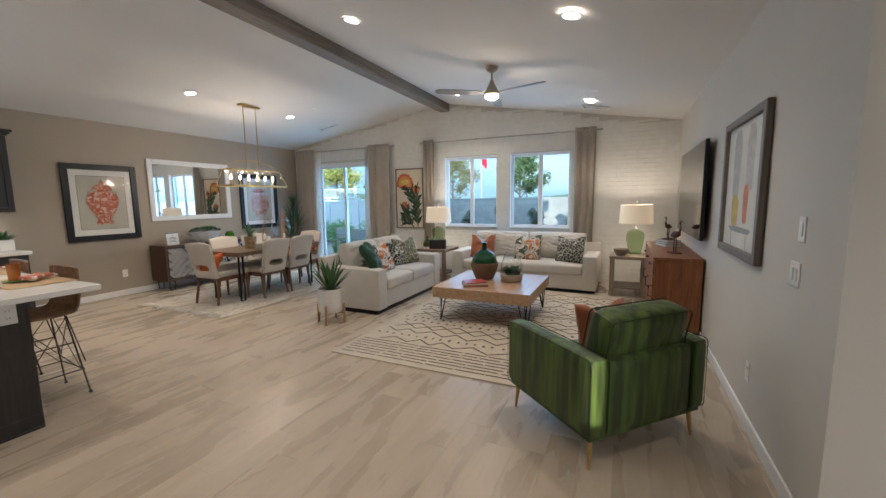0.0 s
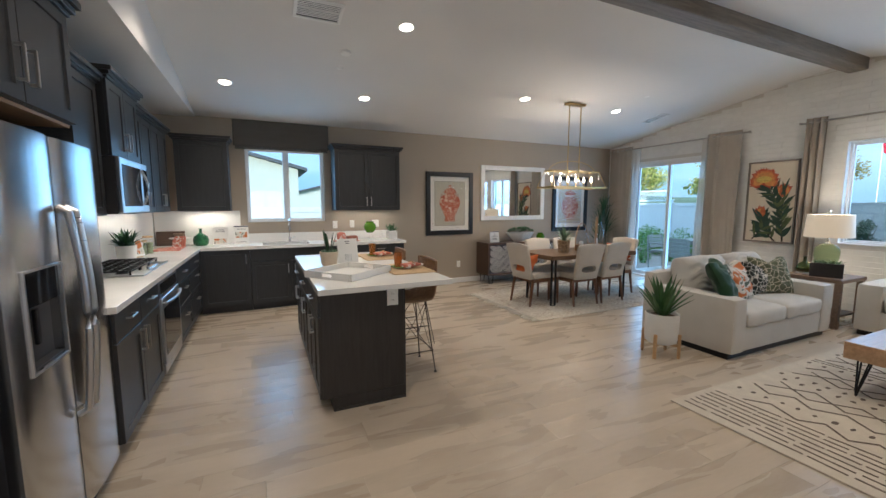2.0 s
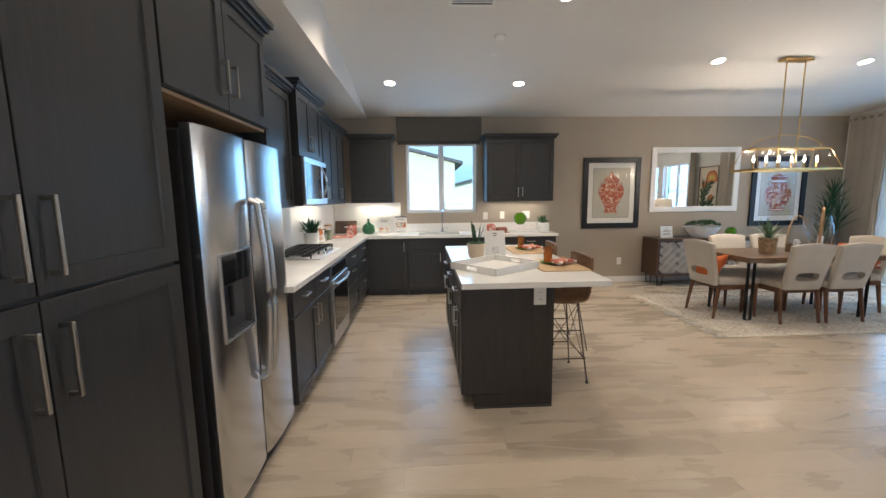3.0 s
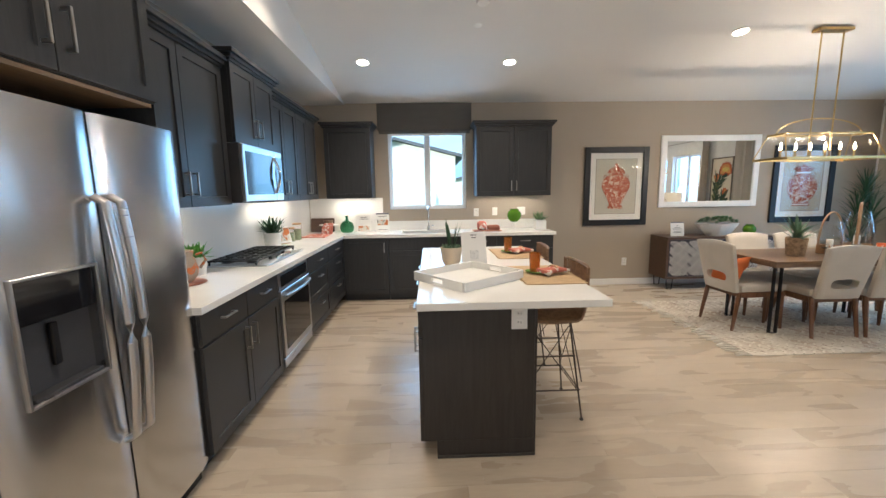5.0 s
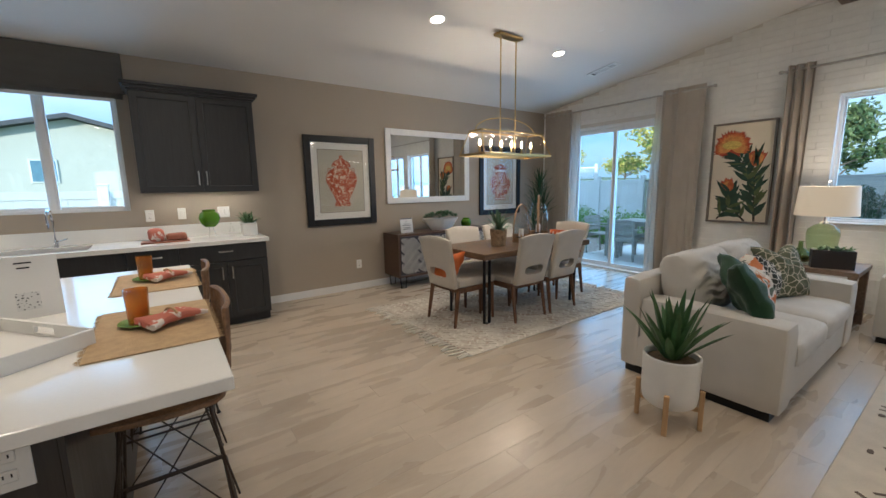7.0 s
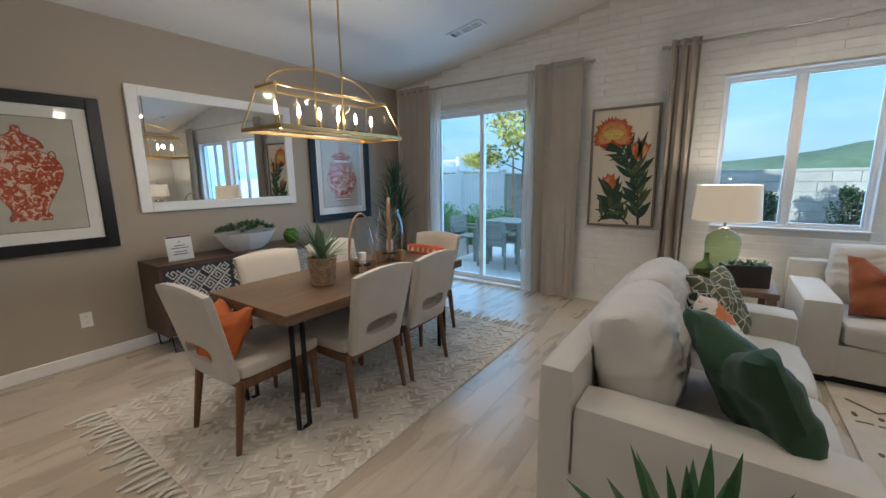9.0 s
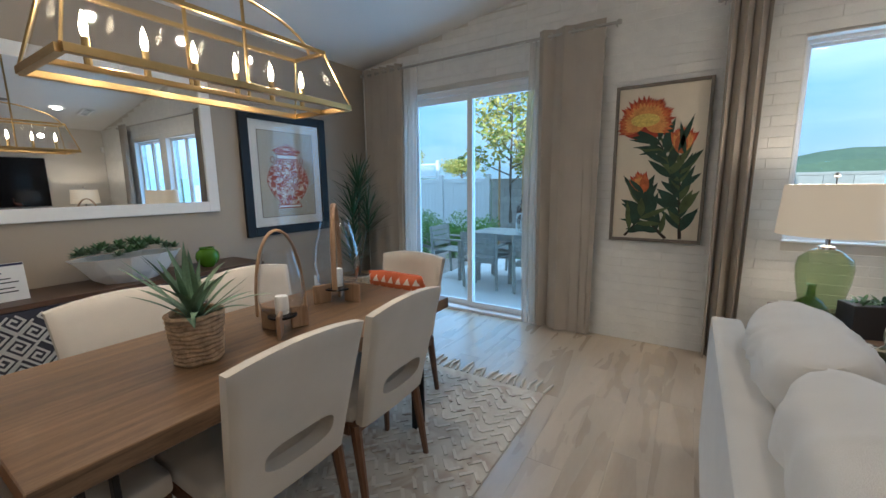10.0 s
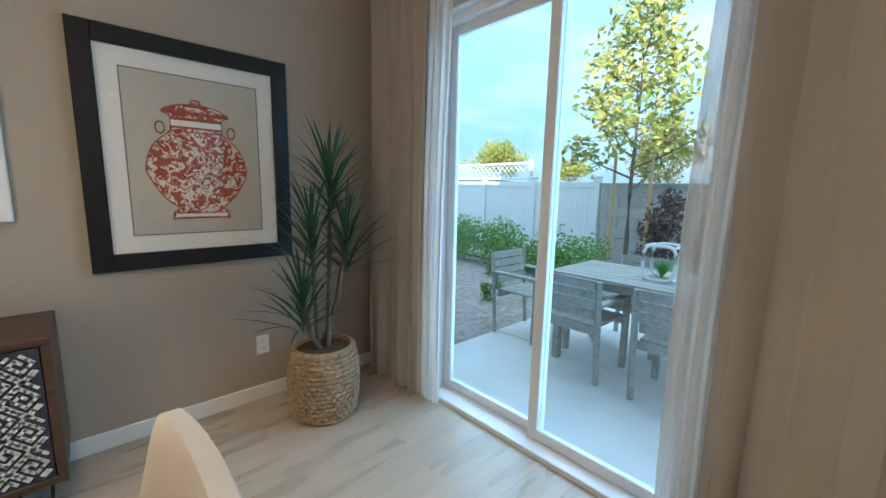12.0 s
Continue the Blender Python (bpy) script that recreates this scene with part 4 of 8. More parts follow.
def two_tone(name, a, b, scale=8.0, thresh=0.5, kind="voronoi", rough=0.8, soft=0.02, stretch=(1, 1, 1), third=None):
    """A printed pattern of two or three colours with firm edges."""
    m = mat(name, a, rough, bump=0.2, fine=300, vary=0.05)
    nt = m.node_tree
    tc = nt.nodes.new("ShaderNodeTexCoord")
    mp = nt.nodes.new("ShaderNodeMapping")
    mp.inputs["Scale"].default_value = stretch
    nt.links.new(tc.outputs["Object"], mp.inputs[0])
    if kind == "voronoi":
        t = nt.nodes.new("ShaderNodeTexVoronoi")
        t.feature = "DISTANCE_TO_EDGE"
        out = t.outputs["Distance"]
    else:
        t = nt.nodes.new("ShaderNodeTexNoise")
        t.inputs["Distortion"].default_value = 1.2
        out = t.outputs[0]
    t.inputs["Scale"].default_value = scale
    nt.links.new(mp.outputs[0], t.inputs["Vector"])
    stops = [(max(0, thresh - soft), b), (thresh + soft, a)]
    if third:
        stops.append((thresh + 0.13, a))
        stops.append((thresh + 0.15, third))
    col = ramp(nt, out, stops)
    nt.links.new(col, nt.nodes["Principled BSDF"].inputs["Base Color"])
    return m


M_BLKPAT = two_tone("black_white_maze_print", (0.03, 0.035, 0.03), (0.65, 0.62, 0.55), 22, 0.06)
M_FLORAL = two_tone("orange_floral_print", (0.66, 0.62, 0.55), (0.55, 0.17, 0.05), 9, 0.42, "noise", third=(0.10, 0.12, 0.09))
M_GRNPAT = two_tone("green_lattice_print", (0.11, 0.12, 0.07), (0.55, 0.50, 0.38), 16, 0.05)


# ---- sofas ----
def sofa(name, label, at, turn, L, n):
    """A track-arm sofa, its back to local +y."""
    ob = thing(name, label, "sofa", at=at, turn=turn)
    D, aw = 0.98, 0.22
    part("base", block(L - 0.01, D - 0.03, 0.24, 0.02, n=4, m=pose(0, 0, 0.06)), M_SOFA, ob, smooth=True)
    part("plinth", box(-L / 2 + 0.03, L / 2 - 0.03, -D / 2 + 0.05, D / 2 - 0.04, 0.0, 0.062), M_BLACKM, ob, "black recessed plinth")
    for s in (-1, 1):
        part("armrest", block(aw, D - 0.14, 0.54, 0.03, 0.005, 8, pose(s * (L / 2 - aw / 2), -0.07, 0.055)), M_SOFA, ob, smooth=True)
    part("backrest", block(L, 0.14, 0.675, 0.025, 0.003, 8, pose(0, D / 2 - 0.072, 0.055)), M_SOFA, ob, smooth=True)
    w = (L - 2 * aw) / n
    for k in range(n):
        x = -L / 2 + aw + w * (k + 0.5)
        part("seat_cushion", block(w - 0.008, 0.80, 0.17, 0.05, 0.02, 10, pose(x, -0.10, 0.285), seed=k, wrinkle=0.016), M_SOFA, ob, smooth=True)
    nb = 2
    w = (L - 2 * aw) / nb
    for k in range(nb):
        x = -L / 2 + aw + w * (k + 0.5)
        m = pose(x, 0.21, 0.66, 76, 0, 0)
        part("back_cushion", cushion(w + 0.03, 0.50, 0.34, 0.36, 48, seed=k * 3.1 + L, wrinkle=0.014, folds=0.034, m=m, power=3.2), M_SOFA, ob, smooth=True)
    return ob


sofa("loveseat", "off-white linen two-seat sofa with loose back cushions", (6.635, 3.765, 0), 0, 1.87, 2)
sofa("sofa", "long off-white linen sofa below the windows", (8.37, 1.99, 0), -90, 2.42, 1)


def throw_pillow(label, material, at, rx, ry, rz, size=0.48, h=0.17, seed=0, chop=0.14):
    ob = thing("throw_pillow", label, "pillow", at=at)
    m = pose(0, 0, 0, rx, ry, rz)
    bm = cushion(size, size, h, 0.5, 26, seed=seed, folds=0.02, wrinkle=0.03, power=2.8)
    for v in bm.verts:
        u, w = 2 * v.co.x / size, 2 * v.co.y / size
        v.co.x *= 1 - 0.07 * (1 - w * w)
        v.co.y *= 1 - 0.07 * (1 - u * u)
        if w > 0:
            v.co.y -= chop * 1.3 * size * max(0.0, 1 - abs(u) / 0.62) * w
    bmesh.ops.transform(bm, matrix=m, verts=bm.verts)
    part("cover", bm, material, ob, smooth=True)
    return ob


throw_pillow("emerald green velvet throw pillow on the loveseat", M_EMER, (6.00, 3.58, 0.69), 62, 0, 30, seed=1, size=0.54)
throw_pillow("cream floral throw pillow with orange print on the loveseat", M_FLORAL, (6.36, 3.64, 0.66), 66, 0, 10, seed=2)
throw_pillow("green lattice throw pillow at the loveseat end", M_GRNPAT, (7.10, 3.68, 0.67), 66, 0, -22, seed=3)
throw_pillow("black and white maze print pillow on the loveseat", M_BLKPAT, (6.93, 3.74, 0.65), 68, 0, 6, seed=4, size=0.42)
throw_pillow("rust velvet throw pillow on the long sofa", M_RUST, (8.20, 2.72, 0.66), 68, 0, -82, seed=5, size=0.46, chop=0.24)
throw_pillow("cream floral throw pillow on the long sofa", M_FLORAL, (8.22, 1.92, 0.67), 68, 0, -88, seed=6, size=0.48)
throw_pillow("black and white maze print pillow on the long sofa", M_BLKPAT, (8.20, 1.22, 0.66), 68, 0, -100, seed=7)

# ---- armchair ----
ac = thing("armchair", "green velvet armchair with slim brass legs on the plank floor", "armchair", at=(4.245, 0.55, 0), turn=-43)
W, D = 0.90, 0.82
M_PIPE = mat("dark_green_piping", (0.022, 0.040, 0.008), 0.7, bump=0.0)
for s in (-1, 1):
    part("armrest", block(0.13, D, 0.44, 0.03, 0.003, 8, pose(s * (W / 2 - 0.065), 0, 0.20)), M_VELVET, ac, smooth=True)
part("backrest", block(W - 0.26 + 0.01, 0.13, 0.42, 0.03, 0.003, 8, pose(0, -D / 2 + 0.068, 0.20)), M_VELVET, ac, smooth=True)
part("seat_frame", box(-W / 2 + 0.02, W / 2 - 0.02, -D / 2 + 0.02, D / 2 - 0.02, 0.175, 0.215, 0.004), M_VELVET, ac)
part("seat_cushion", block(W - 0.27, 0.66, 0.19, 0.04, 0.012, 8, pose(0, 0.08, 0.225)), M_VELVET, ac, smooth=True)
part("back_cushion", block(W - 0.28, 0.18, 0.46, 0.05, 0.012, 8, pose(0, -0.22, 0.40, 12, 0, 0)), M_VELVET, ac, smooth=True)
zz = [(-(W - 0.30) / 2, -0.30, 0.42), (-(W - 0.30) / 2, -0.365, 0.80), (0, -0.372, 0.835), ((W - 0.30) / 2, -0.365, 0.80), ((W - 0.30) / 2, -0.30, 0.42)]
part("piping", tube(zz, 0.006, 6), M_PIPE, ac)
def loop_rect(w, h, r=0.03, n=4):
    """A rounded rectangle in the xz plane, centred on x."""
    pts = []
    for cx, cz, a0 in ((w / 2 - r, h - r, 0), (-w / 2 + r, h - r, 90), (-w / 2 + r, r, 180), (w / 2 - r, r, 270)):
        for k in range(n + 1):
            a = math.radians(a0 + 90 * k / n)
            pts.append((cx + r * math.cos(a), cz + r * math.sin(a)))
    return pts


mc = pose(0, -0.22, 0.40, 12, 0, 0)
for yy in (-0.088, 0.088):
    part("piping", tube([mc @ Vector((x, yy, z)) for x, z in loop_rect(W - 0.29, 0.455)], 0.005, 5, closed=True), M_PIPE, ac)
for s in (-1, 1):
    for xx in (W / 2 - 0.003, W / 2 - 0.127):
        part("piping", tube([(s * xx, y, z + 0.20) for y, z in loop_rect(D - 0.006, 0.44)], 0.0028, 5, closed=True), M_PIPE, ac)
for x, y in itertools.product((-W / 2 + 0.06, W / 2 - 0.06), (-D / 2 + 0.06, D / 2 - 0.06)):
    part("leg", rod((x, y, 0.176), (x * 1.04, y * 1.04, 0), 0.016, 0.008, 12), M_BRASS, ac, "tapered brass leg", smooth=True)
throw_pillow("rust and cream throw pillow in the green armchair", M_RUST, (4.315, 0.52, 0.585), 74, 0, -43, seed=8, size=0.46)


# ---- hairpin legs, tables ----
def hairpin(parent, x, y, z, dx, dy, spread=0.05, r=0.006, name="leg"):
    """A bent steel leg: two or three bars that meet at the floor."""
    tip = (x + dx, y + dy, r)
    px, py = (-dy, dx)
    n = math.hypot(px, py) or 1
    px, py = px / n * spread, py / n * spread
    pts = [(x + px, y + py, z), (tip[0] + px * 0.12, tip[1] + py * 0.12, 0.03), (tip[0], tip[1], r), (tip[0] - px * 0.12, tip[1] - py * 0.12, 0.03), (x - px, y - py, z)]
    return part(name, tube(pts, r, 6), M_BLACKM, parent, "black steel hairpin leg")


cf = thing("coffee_table", "square oak coffee table with black hairpin legs", "coffee table", at=(6.365, 1.935, 0))
part("tabletop", box(-0.605, 0.605, -0.595, 0.595, 0.31, 0.44, 0.004), M_OAK, cf)
for x, y in itertools.product((-1, 1), (-1, 1)):
    hairpin(cf, x * 0.50, y * 0.49, 0.31, x * 0.03, y * 0.03, 0.06)
    hairpin(cf, x * 0.42, y * 0.53, 0.31, x * 0.05, y * 0.01, 0.04)

M_SHADEW = glow("lit_lamp_shade", (1.0, 0.72, 0.42), 0.20)
M_SHADEW.node_tree.nodes["Principled BSDF"].inputs["Base Color"].default_value = (0.66, 0.61, 0.52, 1)


M_GGLASS = clear("pale_green_glass", (0.66, 0.75, 0.56))


def table_lamp(at):
    ob = thing("table_lamp", "lit table lamp with white drum shade and green glass base", "table lamp", at=at)
    g = M_GGLASS
    part("base", lathe([(0, 0.0), (0.085, 0.0), (0.088, 0.02), (0.10, 0.06), (0.125, 0.20), (0.13, 0.28), (0.12, 0.33), (0.07, 0.375), (0.045, 0.385), (0, 0.385)], 28), g, ob, "green seeded glass jug", smooth=True)
    part("neck", lathe([(0, 0.386), (0.04, 0.386), (0.04, 0.40), (0.012, 0.41), (0.012, 0.47), (0, 0.47)], 16), M_CHROME, ob)
    part("stem", rod((0, 0, 0.47), (0, 0, 0.80), 0.004), M_CHROME, ob)
    bm = lathe([(0.245, 0.47), (0.225, 0.76), (0.222, 0.76), (0.242, 0.47), (0.245, 0.47)], 40)
    sh = part("shade", bm, M_SHADEW, ob, "white fabric drum shade, lit from inside", smooth=True)
    bm = bmesh.new()
    for a in (0, 120, 240):
        c, s = math.cos(math.radians(a)), math.sin(math.radians(a))
        rod((0, 0, 0.745), (0.222 * c, 0.222 * s, 0.745), 0.002, bm=bm, seg=5)
    part("spider", bm, M_CHROME, sh)
    part("finial", lathe([(0, 0.80), (0.012, 0.80), (0.016, 0.812), (0.006, 0.826), (0, 0.83)], 12), M_CHROME, ob)
    part("bulb", lathe([(0, 0.52), (0.028, 0.55), (0.034, 0.60), (0.02, 0.64), (0, 0.65)], 12), glow("warm_bulb", (1, 0.75, 0.45), 6), ob)
    l = new("lamp_light", bpy.data.lights.new("lamp_light", "POINT"))
    l.data.energy, l.data.color, l.data.shadow_soft_size = 7, WARM, 0.04
    l.location = (at[0], at[1], at[2] + 0.68)
    return ob


def end_table(label, at, w, d, h, material):
    ob = thing("end_table", label, "side table", at=at)
    part("tabletop", box(-w / 2, w / 2, -d / 2, d / 2, h - 0.045, h, 0.004), material, ob)
    part("shelf", box(-w / 2 + 0.05, w / 2 - 0.05, -d / 2 + 0.05, d / 2 - 0.05, 0.12, 0.145, 0.003), material, ob)
    for x, y in itertools.product((-1, 1), (-1, 1)):
        part("leg", box(x * (w / 2 - 0.04) - 0.03, x * (w / 2 - 0.04) + 0.03, y * (d / 2 - 0.04) - 0.03, y * (d / 2 - 0.04) + 0.03, 0, h - 0.045, 0.003), material, ob)
    return ob


M_ETW = wood("brown_side_table", (0.14, 0.09, 0.06), (0.26, 0.17, 0.115), 0.5, axis=0)
M_GREYW = wood("weathered_grey_oak", (0.25, 0.20, 0.15), (0.38, 0.32, 0.25), 0.6, axis=0)
end_table("square brown wooden end table between the two sofas", (8.19, 3.61, 0), 0.64, 0.58, 0.60, M_ETW)
end_table("weathered oak end table beside the long sofa", (8.20, 0.36, 0), 0.58, 0.52, 0.62, M_GREYW)
table_lamp((8.38, 3.68, 0.60))
table_lamp((8.33, 0.27, 0.62))
bx = thing("planter_box", "dark planter box with trailing greenery on the end table", "planter", at=(8.02, 3.53, 0.60), turn=-70)
part("box", box(-0.15, 0.15, -0.06, 0.06, 0, 0.17, 0.003), mat("charcoal_box", (0.035, 0.03, 0.03), 0.5), bx)
bm = bmesh.new()
for k in range(60):
    blade(bm, (rnd.uniform(-0.12, 0.12), rnd.uniform(-0.04, 0.04), 0.165), rnd.uniform(0, 6.28), rnd.uniform(0.2, 1.2), 0.07, 0.018, 0.8, n=3)
part("leaves", bm, M_SUCC, bx)
dec = thing("glass_decanter", "small clear glass decanter on the end table beside the lamp", "vase", at=(8.10, 3.78, 0.622))
part("bottle", lathe([(0, 0.002), (0.075, 0.002), (0.088, 0.03), (0.085, 0.07), (0.055, 0.11), (0.022, 0.135), (0.018, 0.19), (0.026, 0.20), (0.023, 0.20), (0.015, 0.19), (0.019, 0.135), (0.052, 0.107), (0.081, 0.07), (0.084, 0.03), (0, 0.006)], 28), M_GGLASS, dec, smooth=True)
part("sand", lathe([(0, 0.007), (0.080, 0.007), (0.083, 0.03), (0.081, 0.05), (0, 0.052)], 24), mat("brown_gravel", (0.20, 0.13, 0.085), 0.9, vary=0.4, scale=60, bump=0.8), dec)
bkt = thing("book", "cream book lying under the glass decanter", "book", at=(8.12, 3.77, 0.60), turn=15)
part("pages", box(-0.10, 0.10, -0.075, 0.075, 0.002, 0.018), M_POTW, bkt)
part("cover", box(-0.104, 0.104, -0.079, 0.079, 0.018, 0.021, 0.001), mat("sage_book_cover", (0.36, 0.42, 0.36), 0.5), bkt)
bwl = thing("bowl", "small rustic grey bowl on the end table", "bowl", at=(8.06, 0.46, 0.62))
part("bowl", lathe([(0, 0), (0.06, 0), (0.10, 0.05), (0.115, 0.10), (0.107, 0.10), (0.09, 0.05), (0.05, 0.012), (0, 0.012)], 24), M_GREYW, bwl, smooth=True)


def book_stack(label, at, turn, sizes, colours):
    z = at[2]
    for k, ((w, d, h), c) in enumerate(zip(sizes, colours)):
        ob = thing("book", label, "book", group="stack of books", at=(at[0], at[1], z), turn=turn + k * 5)
        part("pages", box(-w / 2 + 0.004, w / 2 - 0.004, -d / 2 + 0.004, d / 2 - 0.004, 0.0025, h - 0.0025), M_PLATE, ob)
        bm = bmesh.new()
        box(-w / 2, w / 2, -d / 2, d / 2, 0, 0.0025, 0, bm)
        box(-w / 2, w / 2, -d / 2, d / 2, h - 0.0025, h, 0, bm)
        box(-w / 2, w / 2, -d / 2, -d / 2 + 0.003, 0.0025, h - 0.0025, 0, bm)
        part("cover", bm, mat("book_cover", c, 0.4, vary=0.1), ob)
        z += h + 0.0005


book_stack("red and cream coffee table book in a stack", (6.03, 2.08, 0.44), -62, [(0.30, 0.23, 0.022), (0.28, 0.22, 0.016), (0.26, 0.20, 0.014)], [(0.30, 0.12, 0.08), (0.55, 0.50, 0.42), (0.42, 0.07, 0.06)])
M_TERRA = mat("rough_brown_clay", (0.17, 0.105, 0.065), 0.8, vary=0.2, scale=9, bump=0.6)
M_DGLASS = mat("dark_green_glass", (0.01, 0.09, 0.035), 0.06, vary=0.1, bump=0.0, trans=0.35)
dj = thing("demijohn", "dark green glass demijohn in a brown clay bowl", "vase", at=(6.46, 2.10, 0.44))
part("bowl", lathe([(0, 0), (0.11, 0), (0.13, 0.03), (0.165, 0.12), (0.185, 0.20), (0.178, 0.225), (0.168, 0.22), (0, 0.20)], 32), M_TERRA, dj, "brown clay bowl", smooth=True)
part("bottle", lathe([(0.160, 0.205), (0.165, 0.24), (0.155, 0.29), (0.115, 0.345), (0.06, 0.385), (0.035, 0.40), (0.030, 0.46), (0.038, 0.465), (0.038, 0.485), (0.02, 0.485), (0.0, 0.46)], 32), M_DGLASS, dj, smooth=True)
M_CLEAR = clear("clear_glass")
tr = thing("terrarium", "clear glass terrarium with moss and sand", "terrarium", at=(6.45, 1.73, 0.44))
part("jar", lathe([(0, 0.002), (0.135, 0.002), (0.142, 0.02), (0.147, 0.10), (0.137, 0.22), (0.09, 0.34), (0.078, 0.365), (0.088, 0.385), (0.084, 0.385), (0.074, 0.365), (0.086, 0.34), (0.132, 0.22), (0.139, 0.10), (0.136, 0.025), (0, 0.012)], 32), M_CLEAR, tr, smooth=True)
part("sand", lathe([(0, 0.014), (0.133, 0.014), (0.137, 0.06), (0.134, 0.085), (0, 0.09)], 28), mat("sand", (0.45, 0.36, 0.26), 0.9), tr)
bm = bmesh.new()
for k in range(150):
    a, r = rnd.uniform(0, 6.28), 0.11 * rnd.random() ** 0.5
    blade(bm, (r * math.cos(a), r * math.sin(a), 0.088), a, rnd.uniform(0, 0.5), rnd.uniform(0.05, 0.13), 0.02, 0.5, n=3)
part("moss", bm, M_DRAC, tr)

# ---- console, television ----
cs = thing("console_cabinet", "reddish acacia console cabinet with black pulls under the television", "cabinet", at=(7.95, -0.308, 0), turn=180)
CW, CDp, CH = 1.75, 0.45, 0.86
part("body", box(0, CW, -CDp + 0.02, 0.0, 0.10, CH - 0.03, 0.002), M_RED, cs)
part("top", box(-0.01, CW + 0.01, -CDp, 0.005, CH - 0.03, CH, 0.003), M_RED, cs)
for x in (0.03, CW - 0.07):
    for y in (-0.05, -CDp + 0.04):
        part("leg", box(x, x + 0.04, y, y + 0.04, 0, 0.10, 0.003), M_RED, cs)
for k in range(3):
    w = CW / 3
    for kind, lo, hi, pz, v in (("drawer", 0.66, 0.82, 0.755, False), ("door", 0.115, 0.65, 0.48, True)):
        dd = part(kind, box(k * w + 0.006, (k + 1) * w - 0.006, -CDp + 0.002, -CDp + 0.019, lo, hi, 0.002), M_RED, cs)
        bm = bmesh.new()
        if v:
            tube([((k + 0.86) * w, -CDp + 0.002, pz - 0.06), ((k + 0.86) * w, -CDp - 0.028, pz - 0.055), ((k + 0.86) * w, -CDp - 0.028, pz + 0.055), ((k + 0.86) * w, -CDp + 0.002, pz + 0.06)], 0.006, 6, bm)
        else:
            tube([((k + 0.5) * w - 0.05, -CDp + 0.002, pz), ((k + 0.5) * w - 0.045, -CDp - 0.025, pz), ((k + 0.5) * w + 0.045, -CDp - 0.025, pz), ((k + 0.5) * w + 0.05, -CDp + 0.002, pz)], 0.006, 6, bm)
        part("handle", bm, M_BLACKM, dd, "black iron pull")
book_stack("blue-grey book stacked on the console cabinet", (7.40, -0.09, 0.86), 20, [(0.28, 0.20, 0.03), (0.26, 0.19, 0.025), (0.24, 0.18, 0.025)], [(0.20, 0.25, 0.28), (0.08, 0.08, 0.09), (0.35, 0.38, 0.38)])
M_BRONZE = mat("dark_red_bronze", (0.10, 0.035, 0.022), 0.5, metal=0.3, vary=0.2)


def wader(at, turn, s=1.0):
    ob = thing("bird_statue", "dark red metal wading bird statue on the console", "statue", at=at, turn=turn)
    bm = bmesh.new()
    box(-0.08 * s, 0.08 * s, -0.045, 0.045, 0, 0.015, 0.003, bm)
    for x in (-0.02 * s, 0.03 * s):
        rod((x, 0, 0.015), (x, 0, 0.17 * s), 0.006, bm=bm)
    lathe([(0, -0.11 * s), (0.022 * s, -0.07 * s), (0.04 * s, 0), (0.03 * s, 0.06 * s), (0, 0.10 * s)], 12, bm)
    vs = bm.verts[-(12 * 3 + 2):]
    bmesh.ops.transform(bm, matrix=pose(0, 0, 0.21 * s, 0, 80, 0), verts=vs)
    tube([(0.08 * s, 0, 0.23 * s), (0.11 * s, 0, 0.29 * s), (0.09 * s, 0, 0.34 * s), (0.10 * s, 0, 0.37 * s)], [0.014, 0.01, 0.012, 0.009], 8, bm)
    rod((0.10 * s, 0, 0.365 * s), (0.17 * s, 0, 0.355 * s), 0.006, 0.001, bm=bm)
    return part("statue", bm, M_BRONZE, ob, smooth=True)


wader((6.62, -0.09, 0.86), 200, 1.0)
wader((7.40, -0.09, 0.942), 150, 0.8)
tv = thing("television", "large flat black television mounted on the wall", "television", at=(7.92, Y0 + 0.05, 1.05), turn=180)
part("casing", box(0, 1.80, -0.035, 0.0, 0, 0.99, 0.005), M_BLACKM, tv)
part("screen", box(0.012, 1.788, -0.037, -0.0345, 0.012, 0.978, 0.0), M_BLACKG, tv, "dark glossy screen")
part("wall_mount", box(0.6, 1.26, 0.0, 0.048, 0.3, 0.75, 0.003), M_BLACKM, tv)

# ---- pictures ----
M_PAPER = mat("cream_mat_board", (0.72, 0.70, 0.65), 0.8, vary=0.02, bump=0.1)
M_PRINT = mat("sage_print_paper", (0.46, 0.43, 0.35), 0.8, vary=0.05, scale=5, bump=0.1)
M_FRBLK = mat("black_picture_frame", (0.006, 0.006, 0.007), 0.4, vary=0.2, bump=0.1)
M_FRGREY = wood("grey_wood_frame", (0.13, 0.11, 0.09), (0.22, 0.19, 0.16), 0.5, axis=2)


def flat_poly(bm, pts, y):
    vs = [bm.verts.new((x, y, z)) for x, z in pts]
    bm.faces.new(vs)
    return vs


def outline(profile, cx, z0):
    """Left and right outline of a turned shape, as one closed line."""
    return [(cx - r, z0 + z) for r, z in profile] + [(cx + r, z0 + z) for r, z in reversed(profile)]


def framed(name, label, at, turn, w, h, fw, fd, fm, category="picture", back=None):
    ob = thing(name, label, category, at=at, turn=turn)
    bm = bmesh.new()
    for a, b, lo, hi in ((0, fw, 0, h), (w - fw, w, 0, h), (fw, w - fw, 0, fw), (fw, w - fw, h - fw, h)):
        box(a, b, -fd, 0, lo, hi, 0.004, bm)
    part("frame", bm, fm, ob)
    if back:
        part("backing", box(fw, w - fw, -0.012, -0.002, fw, h - fw), back, ob)
    return ob


